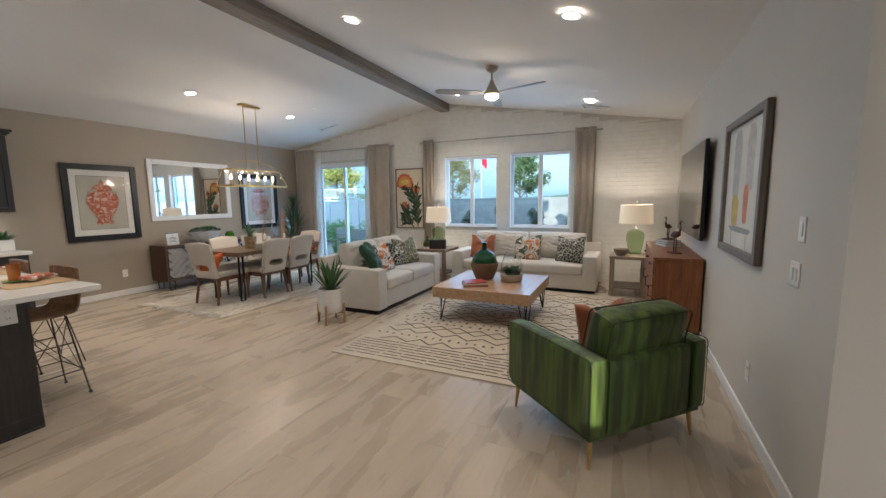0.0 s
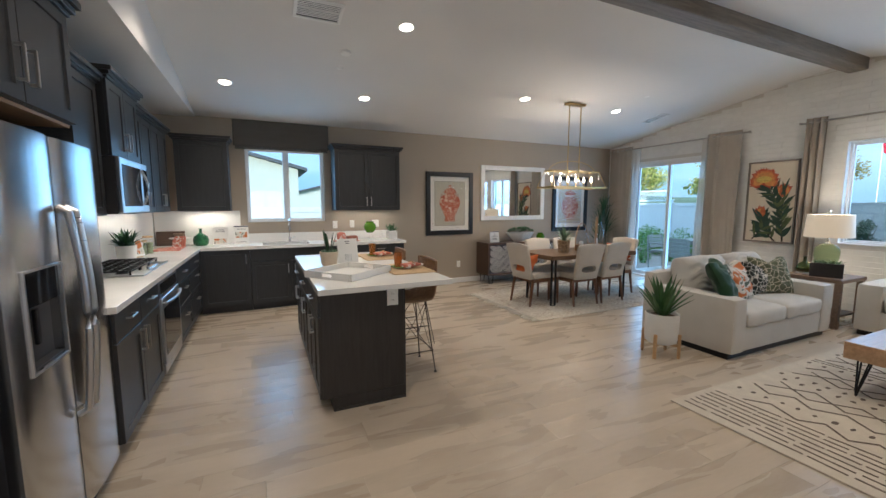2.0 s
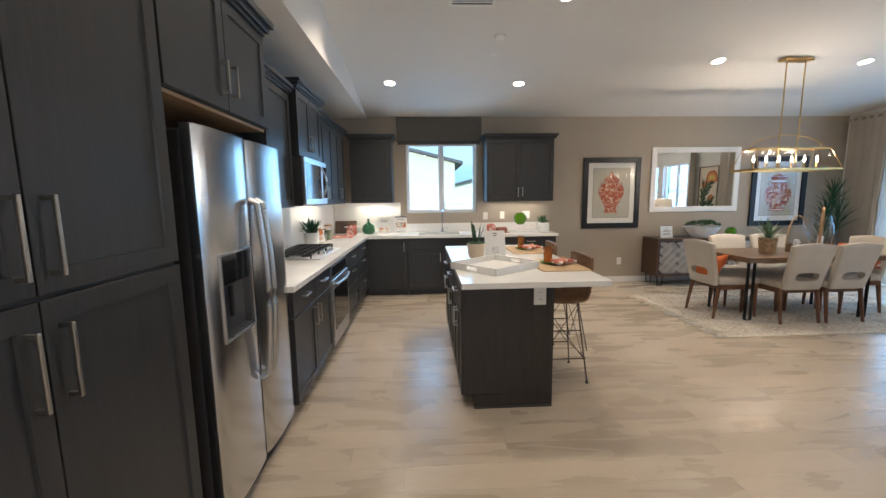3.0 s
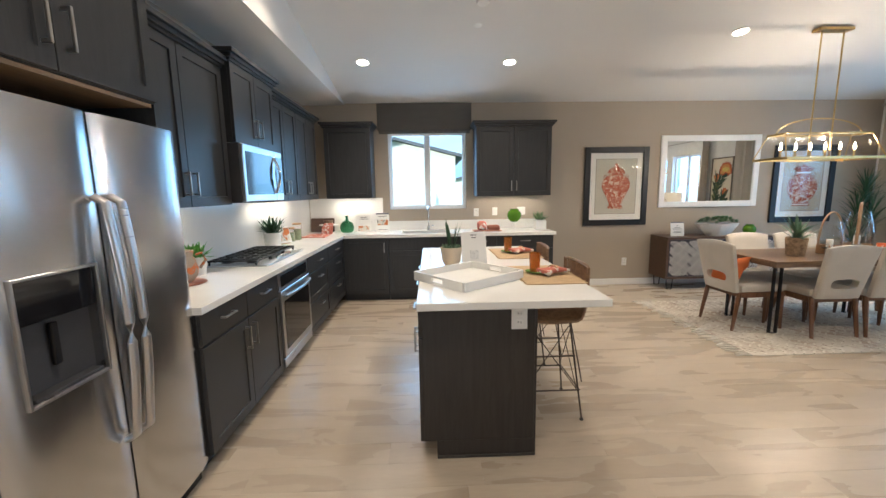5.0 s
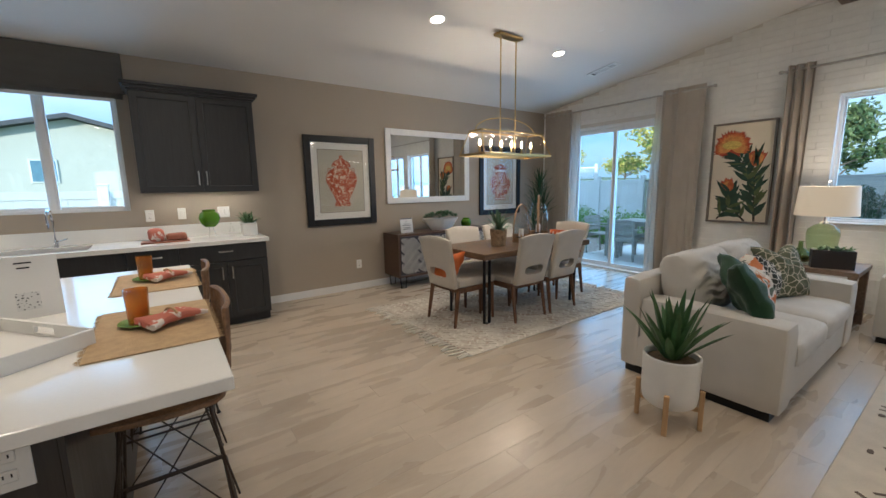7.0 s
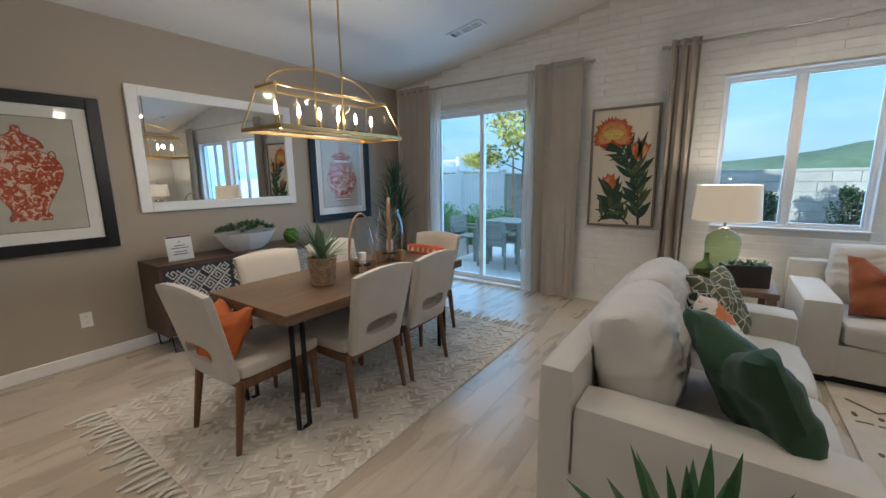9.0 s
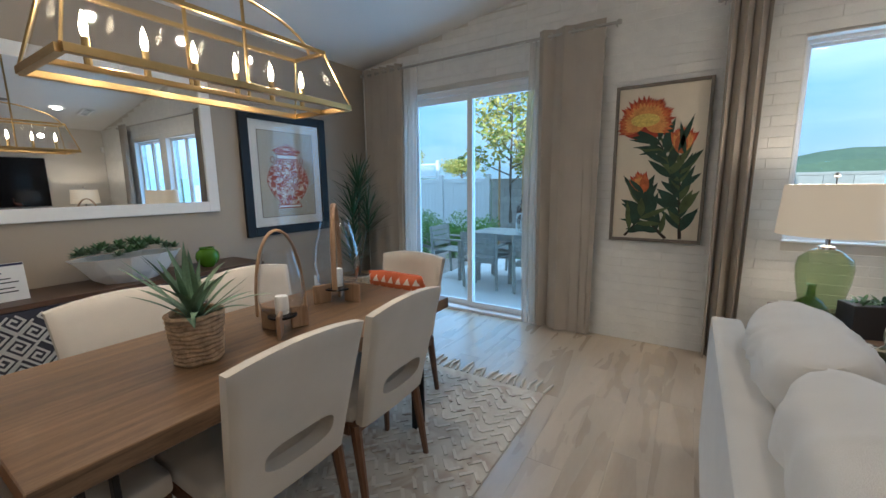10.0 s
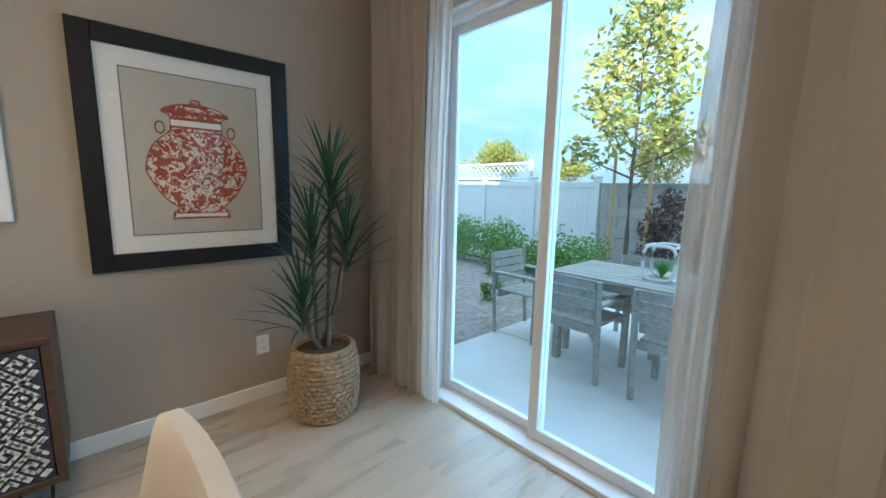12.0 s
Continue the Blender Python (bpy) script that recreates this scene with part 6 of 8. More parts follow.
def triangle_print(m, ca, cb, pitch):
    """White triangles in rows, over the upright plane of a pillow that faces along x."""
    nt = m.node_tree

    def math_node(op, a, b=None):
        n = nt.nodes.new("ShaderNodeMath")
        n.operation = op
        for k, v in enumerate((a, b)):
            if v is None:
                continue
            if isinstance(v, (int, float)):
                n.inputs[k].default_value = v
            else:
                nt.links.new(v, n.inputs[k])
        return n.outputs[0]

    tc = nt.nodes.new("ShaderNodeTexCoord")
    sp = nt.nodes.new("ShaderNodeSeparateXYZ")
    nt.links.new(tc.outputs["Object"], sp.inputs[0])
    v = math_node("MULTIPLY", sp.outputs[2], 1 / pitch)
    row = math_node("FLOOR", v)
    fv = math_node("FRACT", v)
    u = math_node("ADD", math_node("MULTIPLY", sp.outputs[1], 1 / pitch), math_node("MULTIPLY", row, 0.5))
    fu = math_node("ABSOLUTE", math_node("SUBTRACT", math_node("FRACT", u), 0.5))
    inside = math_node("GREATER_THAN", math_node("SUBTRACT", math_node("MULTIPLY", math_node("SUBTRACT", 0.92, fv), 0.55), fu), 0.0)
    low = math_node("GREATER_THAN", fv, 0.25)
    both = math_node("MULTIPLY", inside, low)
    col = ramp(nt, both, [(0.0, ca), (1.0, cb)])
    nt.links.new(col, nt.nodes["Principled BSDF"].inputs["Base Color"])


triangle_print(M_TRIPRINT, (0.52, 0.11, 0.035), (0.72, 0.60, 0.50), 0.062)
lp = thing("throw_pillow", "coral lumbar pillow with white triangles on the end chair", "pillow", at=(7.235, 5.96, 0.69))
part("cover", cushion(0.46, 0.30, 0.13, 0.45, 14, seed=13, wrinkle=0.02, m=pose(0, 0, 0, 70, 0, 90), power=3.2), M_TRIPRINT, lp, smooth=True)

# things on the table
bp_ = thing("potted_plant", "grey-green spiky plant in a rope basket on the dining table", "potted plant", at=(5.94, 5.86, 0.76))
bm = bmesh.new()
for k in range(11):
    r = 0.072 + 0.016 * (k / 10)
    tube([(r * math.cos(t), r * math.sin(t), 0.010 + 0.0165 * k + 0.003 * math.sin(6 * t + k)) for t in (math.tau * i / 22 for i in range(22))], 0.0098, 6, bm, closed=True)
lathe([(0, 0.002), (0.07, 0.002), (0.08, 0.16), (0, 0.155)], 20, bm)
part("basket", bm, M_BASKET, bp_, smooth=True)
bm = bmesh.new()
for k in range(34):
    blade(bm, (0.02 * math.cos(k), 0.02 * math.sin(k), 0.155), k * 2.4, rnd.uniform(0.1, 1.1), rnd.uniform(0.18, 0.30), 0.026, droop=rnd.uniform(-0.2, 0.9), n=6, fold=0.15)
part("leaves", bm, M_GREY, bp_)

M_BENT = wood("bent_ash", (0.28, 0.17, 0.09), (0.42, 0.27, 0.16), 0.45, axis=2)


def lantern(at, turn, s):
    ob = thing("candle_lantern", "teardrop glass candle lantern with bent ash hoop and feet", "lantern", at=at, turn=turn)
    part("glass", lathe([(0, 0.075), (0.05 * s, 0.075), (0.085 * s, 0.11), (0.10 * s, 0.17 * s), (0.092 * s, 0.24 * s), (0.062 * s, 0.36 * s), (0.059 * s, 0.36 * s), (0.089 * s, 0.24 * s), (0.097 * s, 0.17 * s), (0.082 * s, 0.113), (0, 0.079)], 28), M_CLEAR, ob, smooth=True)
    pts = [(0.105 * s * math.cos(t), 0, 0.09 + 0.36 * s * max(0, math.sin(t)) ** 0.85) for t in (math.pi * k / 20 for k in range(21))]
    bm = tube(pts, 0.006, 8)
    for v in bm.verts:
        v.co.y *= 2.3
    part("hoop", bm, M_BENT, ob, "bent ash hoop")
    for a in (0, 120, 240):
        part("foot", box(0.035 * s, 0.115 * s, -0.008, 0.008, 0.0, 0.10, 0.004, m=pose(0, 0, 0, 0, 0, a)), M_BENT, ob)
    part("candle_ring", lathe([(0.05, 0.066), (0.062 * s, 0.066), (0.062 * s, 0.074), (0.0, 0.074)], 20), M_BLACKM, ob)
    part("candle", lathe([(0, 0.08), (0.028, 0.08), (0.028, 0.08 + 0.075 * s), (0.024, 0.08 + 0.08 * s), (0, 0.08 + 0.074 * s)], 18), M_POTW, ob, smooth=True)
    return ob


lantern((6.28, 5.84, 0.76), -15, 0.98)
lantern((6.74, 5.99, 0.76), 40, 1.22)

# sideboard
sb = thing("sideboard", "dark walnut sideboard with maze-patterned doors on hairpin legs", "sideboard", at=(5.50, 7.36, 0))
SW, SD, Z0_, Z1_ = 1.69, 0.435, 0.17, 0.775
bm = bmesh.new()
box(0, SW, 0, SD, Z1_ - 0.03, Z1_, 0.002, bm)
box(0, SW, 0, SD, Z0_, Z0_ + 0.03, 0.002, bm)
box(0, 0.03, 0, SD, Z0_ + 0.03, Z1_ - 0.03, 0.0, bm)
box(SW - 0.03, SW, 0, SD, Z0_ + 0.03, Z1_ - 0.03, 0.0, bm)
box(0.03, SW - 0.03, 0.03, SD, Z0_ + 0.03, Z1_ - 0.03, 0.0, bm)
part("body", bm, M_DKWOOD, sb)
M_INDIGO = mat("dark_indigo_panel", (0.035, 0.035, 0.05), 0.6, vary=0.1)
M_BONE = mat("bone_white_relief", (0.66, 0.65, 0.62), 0.6, vary=0.08, scale=20, bump=0.2)
n = 3
w = (SW - 0.06) / n
maze = bmesh.new()
cell = 0.15


def key_spiral(bm, cx, cz, s, flip, x0, x1, z0, z1):
    """One squared spiral turned onto its corner, clipped to the door."""
    pts = [(-1, -1), (1, -1), (1, 1), (-0.6, 1), (-0.6, -0.5), (0.5, -0.5), (0.5, 0.5), (-0.1, 0.5), (-0.1, 0.0)]
    h, c45 = s * 0.46, math.sqrt(0.5)
    for (a, b), (c, d) in zip(pts, pts[1:]):
        n_ = max(1, int(round(math.hypot(c - a, d - b) / 0.5)))
        for k in range(n_):
            u0, u1 = k / n_, (k + 1) / n_
            e0, e1 = (a + (c - a) * u0, b + (d - b) * u0), (a + (c - a) * u1, b + (d - b) * u1)
            q = [((p[0] * flip - p[1]) * c45 * h, (p[0] * flip + p[1]) * c45 * h) for p in (e0, e1)]
            mx, mz = cx + (q[0][0] + q[1][0]) / 2, cz + (q[0][1] + q[1][1]) / 2
            if not (x0 + 0.022 < mx < x1 - 0.022 and z0 + 0.022 < mz < z1 - 0.022):
                continue
            L = math.hypot(q[1][0] - q[0][0], q[1][1] - q[0][1])
            ang = math.degrees(math.atan2(q[1][1] - q[0][1], q[1][0] - q[0][0]))
            box(-L / 2 - 0.004, L / 2 + 0.004, -0.004, 0, -0.0055, 0.0055, 0, bm, m=pose(mx, 0.003, mz, 0, -ang, 0))


for k in range(n):
    xa, xb = 0.03 + k * w + 0.004, 0.03 + (k + 1) * w - 0.004
    za, zb = Z0_ + 0.034, Z1_ - 0.034
    dd = part("door", box(xa, xb, 0.003, 0.028, za, zb, 0.001), M_INDIGO, sb, "door with white squared spiral relief")
    bm = bmesh.new()
    s = 0.135
    for i in range(-1, 7):
        for j in range(-1, 8):
            key_spiral(bm, xa + (i + 0.5 * (j % 2)) * s * 1.02, za + j * s * 0.51, s * 0.72, 1 if (i + j) % 2 else -1, xa, xb, za, zb)
    part("relief", bm, M_BONE, dd, "bone white relief lines")
for x in (0.10, SW - 0.10):
    for y in (0.06, SD - 0.06):
        bm = tube([(x - 0.05, y, Z0_), (x - 0.035, y, 0.007), (x + 0.035, y, 0.007), (x + 0.05, y, Z0_)], 0.007, 6)
        part("leg", bm, M_BLACKM, sb, "black steel leg")


def sign(label, at, turn, w, h, lean=8, bars=((0.9, 0.5), (0.75, 0.6), (0.55, 0.4)), picture=None, head=None, code=False):
    """A small acrylic sign with printed bars, leaning back."""
    ob = thing("display_sign", label, "sign", at=at, turn=turn)
    root = pose(0, 0, 0, -lean, 0, 0)
    part("sheet", box(-w / 2, w / 2, -0.003, 0, 0, h, 0.0005, m=root), M_PLATE, ob)
    bm = bmesh.new()
    for v, frac in bars:
        box(-w / 2 * frac, w / 2 * frac, -0.0042, -0.0034, h * v - 0.003, h * v + 0.003, 0, bm, m=root)
    part("printed_lines", bm, M_BLACKM, ob)
    if head:
        part("printed_band", box(-w / 2 + 0.002, w / 2 - 0.002, -0.0042, -0.0034, h * 0.93, h * 0.99, 0, m=root), mat("navy_ink", (0.03, 0.03, 0.08), 0.5), ob)
    if picture:
        part("printed_picture", box(-w * 0.4, w * 0.4, -0.0045, -0.0034, h * picture[0], h * picture[1], 0, m=root), M_FLORAL, ob)
    part("foot", box(-w / 2, w / 2, -0.002, 0.06, 0.0, 0.003), M_CLEAR, ob)
    return ob


sign("white printed sign with a navy band on the sideboard", (5.74, 7.52, 0.775), 0, 0.20, 0.21, head=True, bars=((0.75, 0.1), (0.6, 0.4), (0.5, 0.7), (0.35, 0.5), (0.25, 0.6)))
pb = thing("planter", "long white faceted bowl heaped with succulents on the sideboard", "planter", at=(6.33, 7.53, 0.775))
bm = lathe([(0, 0.001), (0.15, 0.001), (0.22, 0.06), (0.32, 0.175), (0.305, 0.175), (0.20, 0.06), (0, 0.02)], 11)
for v in bm.verts:
    v.co.y *= 0.50
    if 0.05 < v.co.z < 0.07:
        v.co.z += 0.022 * math.sin(7 * math.atan2(v.co.y, v.co.x))
part("bowl", bm, M_POTW, pb)
for k in range(30):
    u, a = (rnd.random() ** 0.5) * 0.27, k * 2.399
    cx, cy = u * math.cos(a), u * math.sin(a) * 0.48
    hgt = 0.175 + 0.065 * (1 - (u / 0.27) ** 2) + rnd.uniform(-0.01, 0.02)
    bm = bmesh.new()
    sz = rnd.uniform(0.7, 1.25)
    for q in range(13):
        blade(bm, (cx, cy, hgt), q * 2.4, 0.2 + 0.1 * q, 0.058 * sz, 0.028 * sz, 0.2, n=3, fold=0.3)
    part("succulent", bm, M_SUCC if k % 4 else M_GREY, pb)
gv = thing("vase", "small round lime green glass vase on the sideboard", "vase", at=(6.84, 7.55, 0.775))
M_LIME = mat("lime_glass", (0.12, 0.30, 0.015), 0.12, vary=0.1, bump=0.0, trans=0.3)
lime_profile = [(0, 0), (0.04, 0), (0.07, 0.03), (0.085, 0.075), (0.075, 0.115), (0.05, 0.135), (0.055, 0.15), (0.048, 0.15), (0.042, 0.13), (0, 0.12)]
part("body", lathe(lime_profile, 28), M_LIME, gv, smooth=True)

# chandelier
cd = thing("chandelier", "rectangular brass and glass chandelier with candle bulbs", "chandelier", at=(6.18, 5.99, 1.75))
M_GLOWB = glow("candle_bulb", (1.0, 0.74, 0.42), 22)
HX, HY, TX, TY, TZ = 0.515, 0.20, 0.46, 0.105, 0.25


def ring(hx, hy, z, r, h, bm):
    box(-hx, hx, -hy - r, -hy + r, z - h, z + h, 0.001, bm)
    box(-hx, hx, hy - r, hy + r, z - h, z + h, 0.001, bm)
    for s in (-1, 1):
        box(s * hx - r, s * hx + r, -hy + r, hy - r, z - h, z + h, 0.001, bm)


bm = bmesh.new()
ring(HX, HY, 0.0, 0.012, 0.012, bm)
part("bottom_frame", bm, M_BRASS, cd)
bm = bmesh.new()
ring(TX, TY, TZ, 0.008, 0.008, bm)
part("top_frame", bm, M_BRASS, cd)
for sx, sy in itertools.product((-1, 1), (-1, 1)):
    part("corner_post", rod((sx * HX, sy * HY, 0.012), (sx * TX, sy * TY, TZ - 0.008), 0.005, seg=6), M_BRASS, cd)
for x in (-0.10, 0.13):
    part("hanging_rod", rod((x, 0, 0.012), (x, 0, ceiling_z(5.99) - 1.75 - 0.035), 0.007, seg=8), M_BRASS, cd)
part("arch", tube([(TX * math.cos(t), 0, TZ + 0.16 * math.sin(t)) for t in (math.pi * k / 18 for k in range(19))], 0.006, 6), M_BRASS, cd)
part("centre_bar", box(-HX + 0.012, HX - 0.012, -0.010, 0.010, -0.006, 0.012, 0.001), M_BRASS, cd)
part("canopy", box(-0.16, 0.19, -0.05, 0.05, ceiling_z(5.99) - 1.75 - 0.04, ceiling_z(5.99) - 1.75 - 0.012, 0.003), M_BRASS, cd)
for sy in (-1, 1):
    bm = bmesh.new()
    vs = [bm.verts.new(p) for p in ((-HX, sy * (HY - 0.004), 0.014), (HX, sy * (HY - 0.004), 0.014), (TX, sy * (TY - 0.004), TZ - 0.01), (-TX, sy * (TY - 0.004), TZ - 0.01))]
    bm.faces.new(vs)
    part("glass_pane", bm, M_CLEAR, cd).visible_shadow = False
for sx in (-1, 1):
    bm = bmesh.new()
    vs = [bm.verts.new(p) for p in ((sx * (HX - 0.004), -HY, 0.014), (sx * (HX - 0.004), HY, 0.014), (sx * (TX - 0.004), TY, TZ - 0.01), (sx * (TX - 0.004), -TY, TZ - 0.01))]
    bm.faces.new(vs)
    part("glass_pane", bm, M_CLEAR, cd).visible_shadow = False
for k in range(6):
    x = -0.40 + 0.16 * k
    cn = part("candle_sleeve", rod((x, 0, 0.012), (x, 0, 0.095), 0.011, seg=12), M_BRASS, cd)
    part("bulb", lathe([(0, 0.095), (0.007, 0.097), (0.011, 0.115), (0.011, 0.130), (0.006, 0.155), (0, 0.175)], 12), M_GLOWB, cn, "lit clear candle bulb", smooth=True, loc=(x, 0, 0))
for x in (-0.3, 0.0, 0.3):
    l = new("chandelier_light", bpy.data.lights.new("chandelier_light", "POINT"))
    l.data.energy, l.data.color, l.data.shadow_soft_size = 7.5, WARM, 0.018
    l.location = (6.18 + x, 5.99, 1.75 + 0.14)

# recessed lamps, vents, detectors, fan
M_CAN = glow("downlight_lens", (1.0, 0.84, 0.64), 12)
tilt_n, tilt_s = math.degrees(math.atan((RIDGE_Z - EAVE_Z) / (Y1 - RIDGE_Y))), -math.degrees(math.atan((RIDGE_Z - EAVE_S) / (RIDGE_Y - Y0)))


def on_ceiling(x, y, drop=0.0):
    return pose(x, y, ceiling_z(y) - drop, -tilt_n if y > RIDGE_Y else -tilt_s, 0, 0)


dl = thing("downlight_fitting", "lit white recessed ceiling downlight", "ceiling light", "recessed ceiling lights")
part("trim_ring", lathe([(0.066, -0.002), (0.085, -0.002), (0.09, -0.006), (0.066, -0.010), (0.066, -0.002)], 28), M_PLATE, dl, smooth=True)
part("lens", lathe([(0, -0.0045), (0.066, -0.0045), (0.066, -0.002), (0, -0.002)], 28), M_CAN, dl)
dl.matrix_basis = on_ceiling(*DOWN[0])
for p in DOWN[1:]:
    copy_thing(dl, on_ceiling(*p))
# Fittings for the added fill downlights, out of view.
copy_thing(dl, pose(*HALL_FILL[0], SOFFIT_Z))
for p in HALL_FILL[1:]:
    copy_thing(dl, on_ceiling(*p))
for x, y, nx, ny in ((8.20, 6.13, 1, 3), (8.36, 0.92, 1, 3), (2.27, 4.99, 3, 2)):
    v = thing("ceiling_vent", "white slatted ceiling air vent", "vent")
    v.matrix_basis = on_ceiling(x, y, 0.0)
    W_, H_ = 0.06 + 0.12 * nx, 0.06 + 0.12 * ny
    bm = bmesh.new()
    box(-W_ / 2, W_ / 2, -H_ / 2, -H_ / 2 + 0.03, -0.012, -0.001, 0.002, bm)
    box(-W_ / 2, W_ / 2, H_ / 2 - 0.03, H_ / 2, -0.012, -0.001, 0.002, bm)
    box(-W_ / 2, -W_ / 2 + 0.03, -H_ / 2 + 0.03, H_ / 2 - 0.03, -0.012, -0.001, 0.002, bm)
    box(W_ / 2 - 0.03, W_ / 2, -H_ / 2 + 0.03, H_ / 2 - 0.03, -0.012, -0.001, 0.002, bm)
    for k in range(1, ny):
        box(-W_ / 2 + 0.03, W_ / 2 - 0.03, -H_ / 2 + 0.03 + 0.12 * k - 0.006, -H_ / 2 + 0.03 + 0.12 * k + 0.006, -0.011, -0.002, 0, bm)
    part("frame", bm, M_PLATE, v)
    # Near-black sheet stands in for the shade inside the duct.
    part("backing", box(-W_ / 2 + 0.03, W_ / 2 - 0.03, -H_ / 2 + 0.03, H_ / 2 - 0.03, -0.003, -0.001), M_DARK, v)
    for k in range(int((H_ - 0.07) / 0.022)):
        y0 = -H_ / 2 + 0.035 + 0.022 * k
        part("slat", box(-W_ / 2 + 0.03, W_ / 2 - 0.03, y0, y0 + 0.012, -0.010, -0.007, m=None), M_PLATE, v)
for x, y, r in ((2.62, 5.6, 0.06), (7.14, 5.49, 0.035), (2.62, 5.95, 0.04), (7.27, 0.86, 0.05)):
    sd = thing("smoke_detector" if r > 0.05 else "sprinkler_cover", "small white round cover on the sloped ceiling", "detector")
    sd.matrix_basis = on_ceiling(x, y)
    part("cover", lathe([(0, -0.022 if r > 0.05 else -0.006), (r * 0.8, -0.02 if r > 0.05 else -0.006), (r, -0.001)], 20), M_PLATE, sd, smooth=True)
se = thing("motion_sensor", "small white corner sensor high on the wall", "sensor", at=(X1 - 0.03, Y0 + 0.03, 2.28))
part("housing", box(-0.03, 0.03, -0.03, 0.03, -0.06, 0.06, 0.01), M_PLATE, se)

fn = thing("ceiling_fan", "three-blade ceiling fan with a lit lamp bowl", "ceiling fan", at=(6.38, 1.98, 2.77))
M_FAN = mat("brushed_bronze", (0.40, 0.34, 0.27), 0.4, metal=0.8, vary=0.1, bump=0.02)
M_BLADE = wood("grey_fan_blade", (0.16, 0.14, 0.12), (0.26, 0.235, 0.21), 0.5, axis=0)
zc = ceiling_z(1.98) - 2.77
part("canopy", lathe([(0, zc + 0.01), (0.075, zc + 0.01), (0.07, zc - 0.03), (0.03, zc - 0.06), (0, zc - 0.06)], 24), M_FAN, fn, smooth=True)
part("downrod", rod((0, 0, 0.10), (0, 0, zc - 0.05), 0.012, seg=12), M_FAN, fn)
part("motor_housing", lathe([(0, 0.16), (0.025, 0.16), (0.035, 0.12), (0.075, 0.05), (0.10, 0.02), (0.10, -0.01), (0, -0.01)], 28), M_FAN, fn, smooth=True)
part("lamp_bowl", lathe([(0.085, -0.011), (0.08, -0.04), (0.05, -0.062), (0, -0.07)], 24), glow("fan_lamp", (1.0, 0.82, 0.6), 5), fn, "lit opal lamp bowl", smooth=True)
for a in (124, 255, 10):
    bm = bmesh.new()
    outl = [(0.11, -0.03), (0.20, -0.06), (0.45, -0.068), (0.66, -0.055), (0.70, -0.03), (0.70, 0.03), (0.66, 0.055), (0.45, 0.068), (0.20, 0.06), (0.11, 0.03)]
    lo = [bm.verts.new((x, y, 0.010)) for x, y in outl]
    hi = [bm.verts.new((x, y, 0.016)) for x, y in outl]
    bm.faces.new(lo[::-1])
    bm.faces.new(hi)
    for i in range(len(lo)):
        bm.faces.new((lo[i], lo[(i + 1) % len(lo)], hi[(i + 1) % len(lo)], hi[i]))
    bmesh.ops.transform(bm, matrix=pose(0, 0, 0, 0, 0, a) @ pose(0, 0, 0, 10, 0, 0), verts=bm.verts)
    part("blade", bm, M_BLADE, fn)
l = new("fan_light", bpy.data.lights.new("fan_light", "POINT"))
l.data.energy, l.data.color, l.data.shadow_soft_size = 7, WARM, 0.08
l.location = (6.38, 1.98, 2.65)

# ---- bar stools ----
M_RATTAN = mat("brown_rattan", (0.22, 0.125, 0.065), 0.55, vary=0.35, scale=30, bump=0.4)
M_IRON = mat("bronze_iron", (0.06, 0.045, 0.035), 0.45, metal=0.6, bump=0.05)
st = thing("bar_stool", "woven rattan bar stool with bronze wire legs at the island", "bar stool", "bar stools at the island", at=(2.87, 4.44, 0), turn=90)


def stool_curve(u, s):
    """The seat shell: u runs across, s runs from the front edge back and up."""
    if s < 0.6:
        t = s / 0.6
        y, z = 0.20 - 0.36 * t, 0.66 - 0.015 * math.sin(math.pi * t)
    else:
        t = (s - 0.6) / 0.4
        y, z = -0.16 - 0.07 * math.sin(t * math.pi / 2) , 0.66 + 0.30 * t * t + 0.04 * t
    w = 0.225 - 0.02 * s
    side = abs(u) ** 3
    return Vector((u * w, y + 0.05 * side * max(0, s - 0.5), z + side * 0.03 * (1 - s)))


for k in range(25):
    u = -1 + 2 * k / 24
    part("cane", tube([stool_curve(u, s / 12) for s in range(13)], 0.0045, 5), M_RATTAN, st)
for s in (0.15, 0.45, 0.72, 0.88):
    part("cross_cane", tube([stool_curve(-1 + 2 * k / 12, s) + Vector((0, 0, -0.006)) for k in range(13)], 0.006, 6), M_RATTAN, st)
rim = [stool_curve(-1, s / 12) for s in range(13)] + [stool_curve(-1 + 2 * k / 12, 1) for k in range(1, 12)] + [stool_curve(1, s / 12) for s in range(12, -1, -1)] + [stool_curve(1 - 2 * k / 12, 0) for k in range(1, 12)]
part("rim", tube(rim, 0.010, 6, closed=True), M_RATTAN, st, smooth=True)
feet = [(x * 0.195, y * 0.20) for x, y in ((-1, -1), (1, -1), (1, 1), (-1, 1))]
for fx_, fy_ in feet:
    lg = part("leg", rod((fx_ * 0.62, fy_ * 0.65, 0.645), (fx_, fy_, 0.008), 0.006, seg=8), M_IRON, st)
    rod_b = rod((fx_ * 0.95, fy_ * 0.58, 0.645), (fx_ * 0.97, fy_ * 0.97, 0.26), 0.004, seg=6)
    part("brace", rod_b, M_IRON, lg)
    part("foot_pad", lathe([(0, 0), (0.012, 0), (0.013, 0.008), (0.007, 0.016)], 10), M_BLACKM, lg, loc=(fx_, fy_, 0))
for z, sc in ((0.20, 0.93), (0.42, 0.80)):
    for (a, b), (c, d) in zip(feet, feet[1:] + feet[:1]):
        if z > 0.3 and b == d:
            continue
        part("stretcher", rod((a * sc, b * sc, z), (c * sc, d * sc, z), 0.005, seg=6), M_IRON, st)
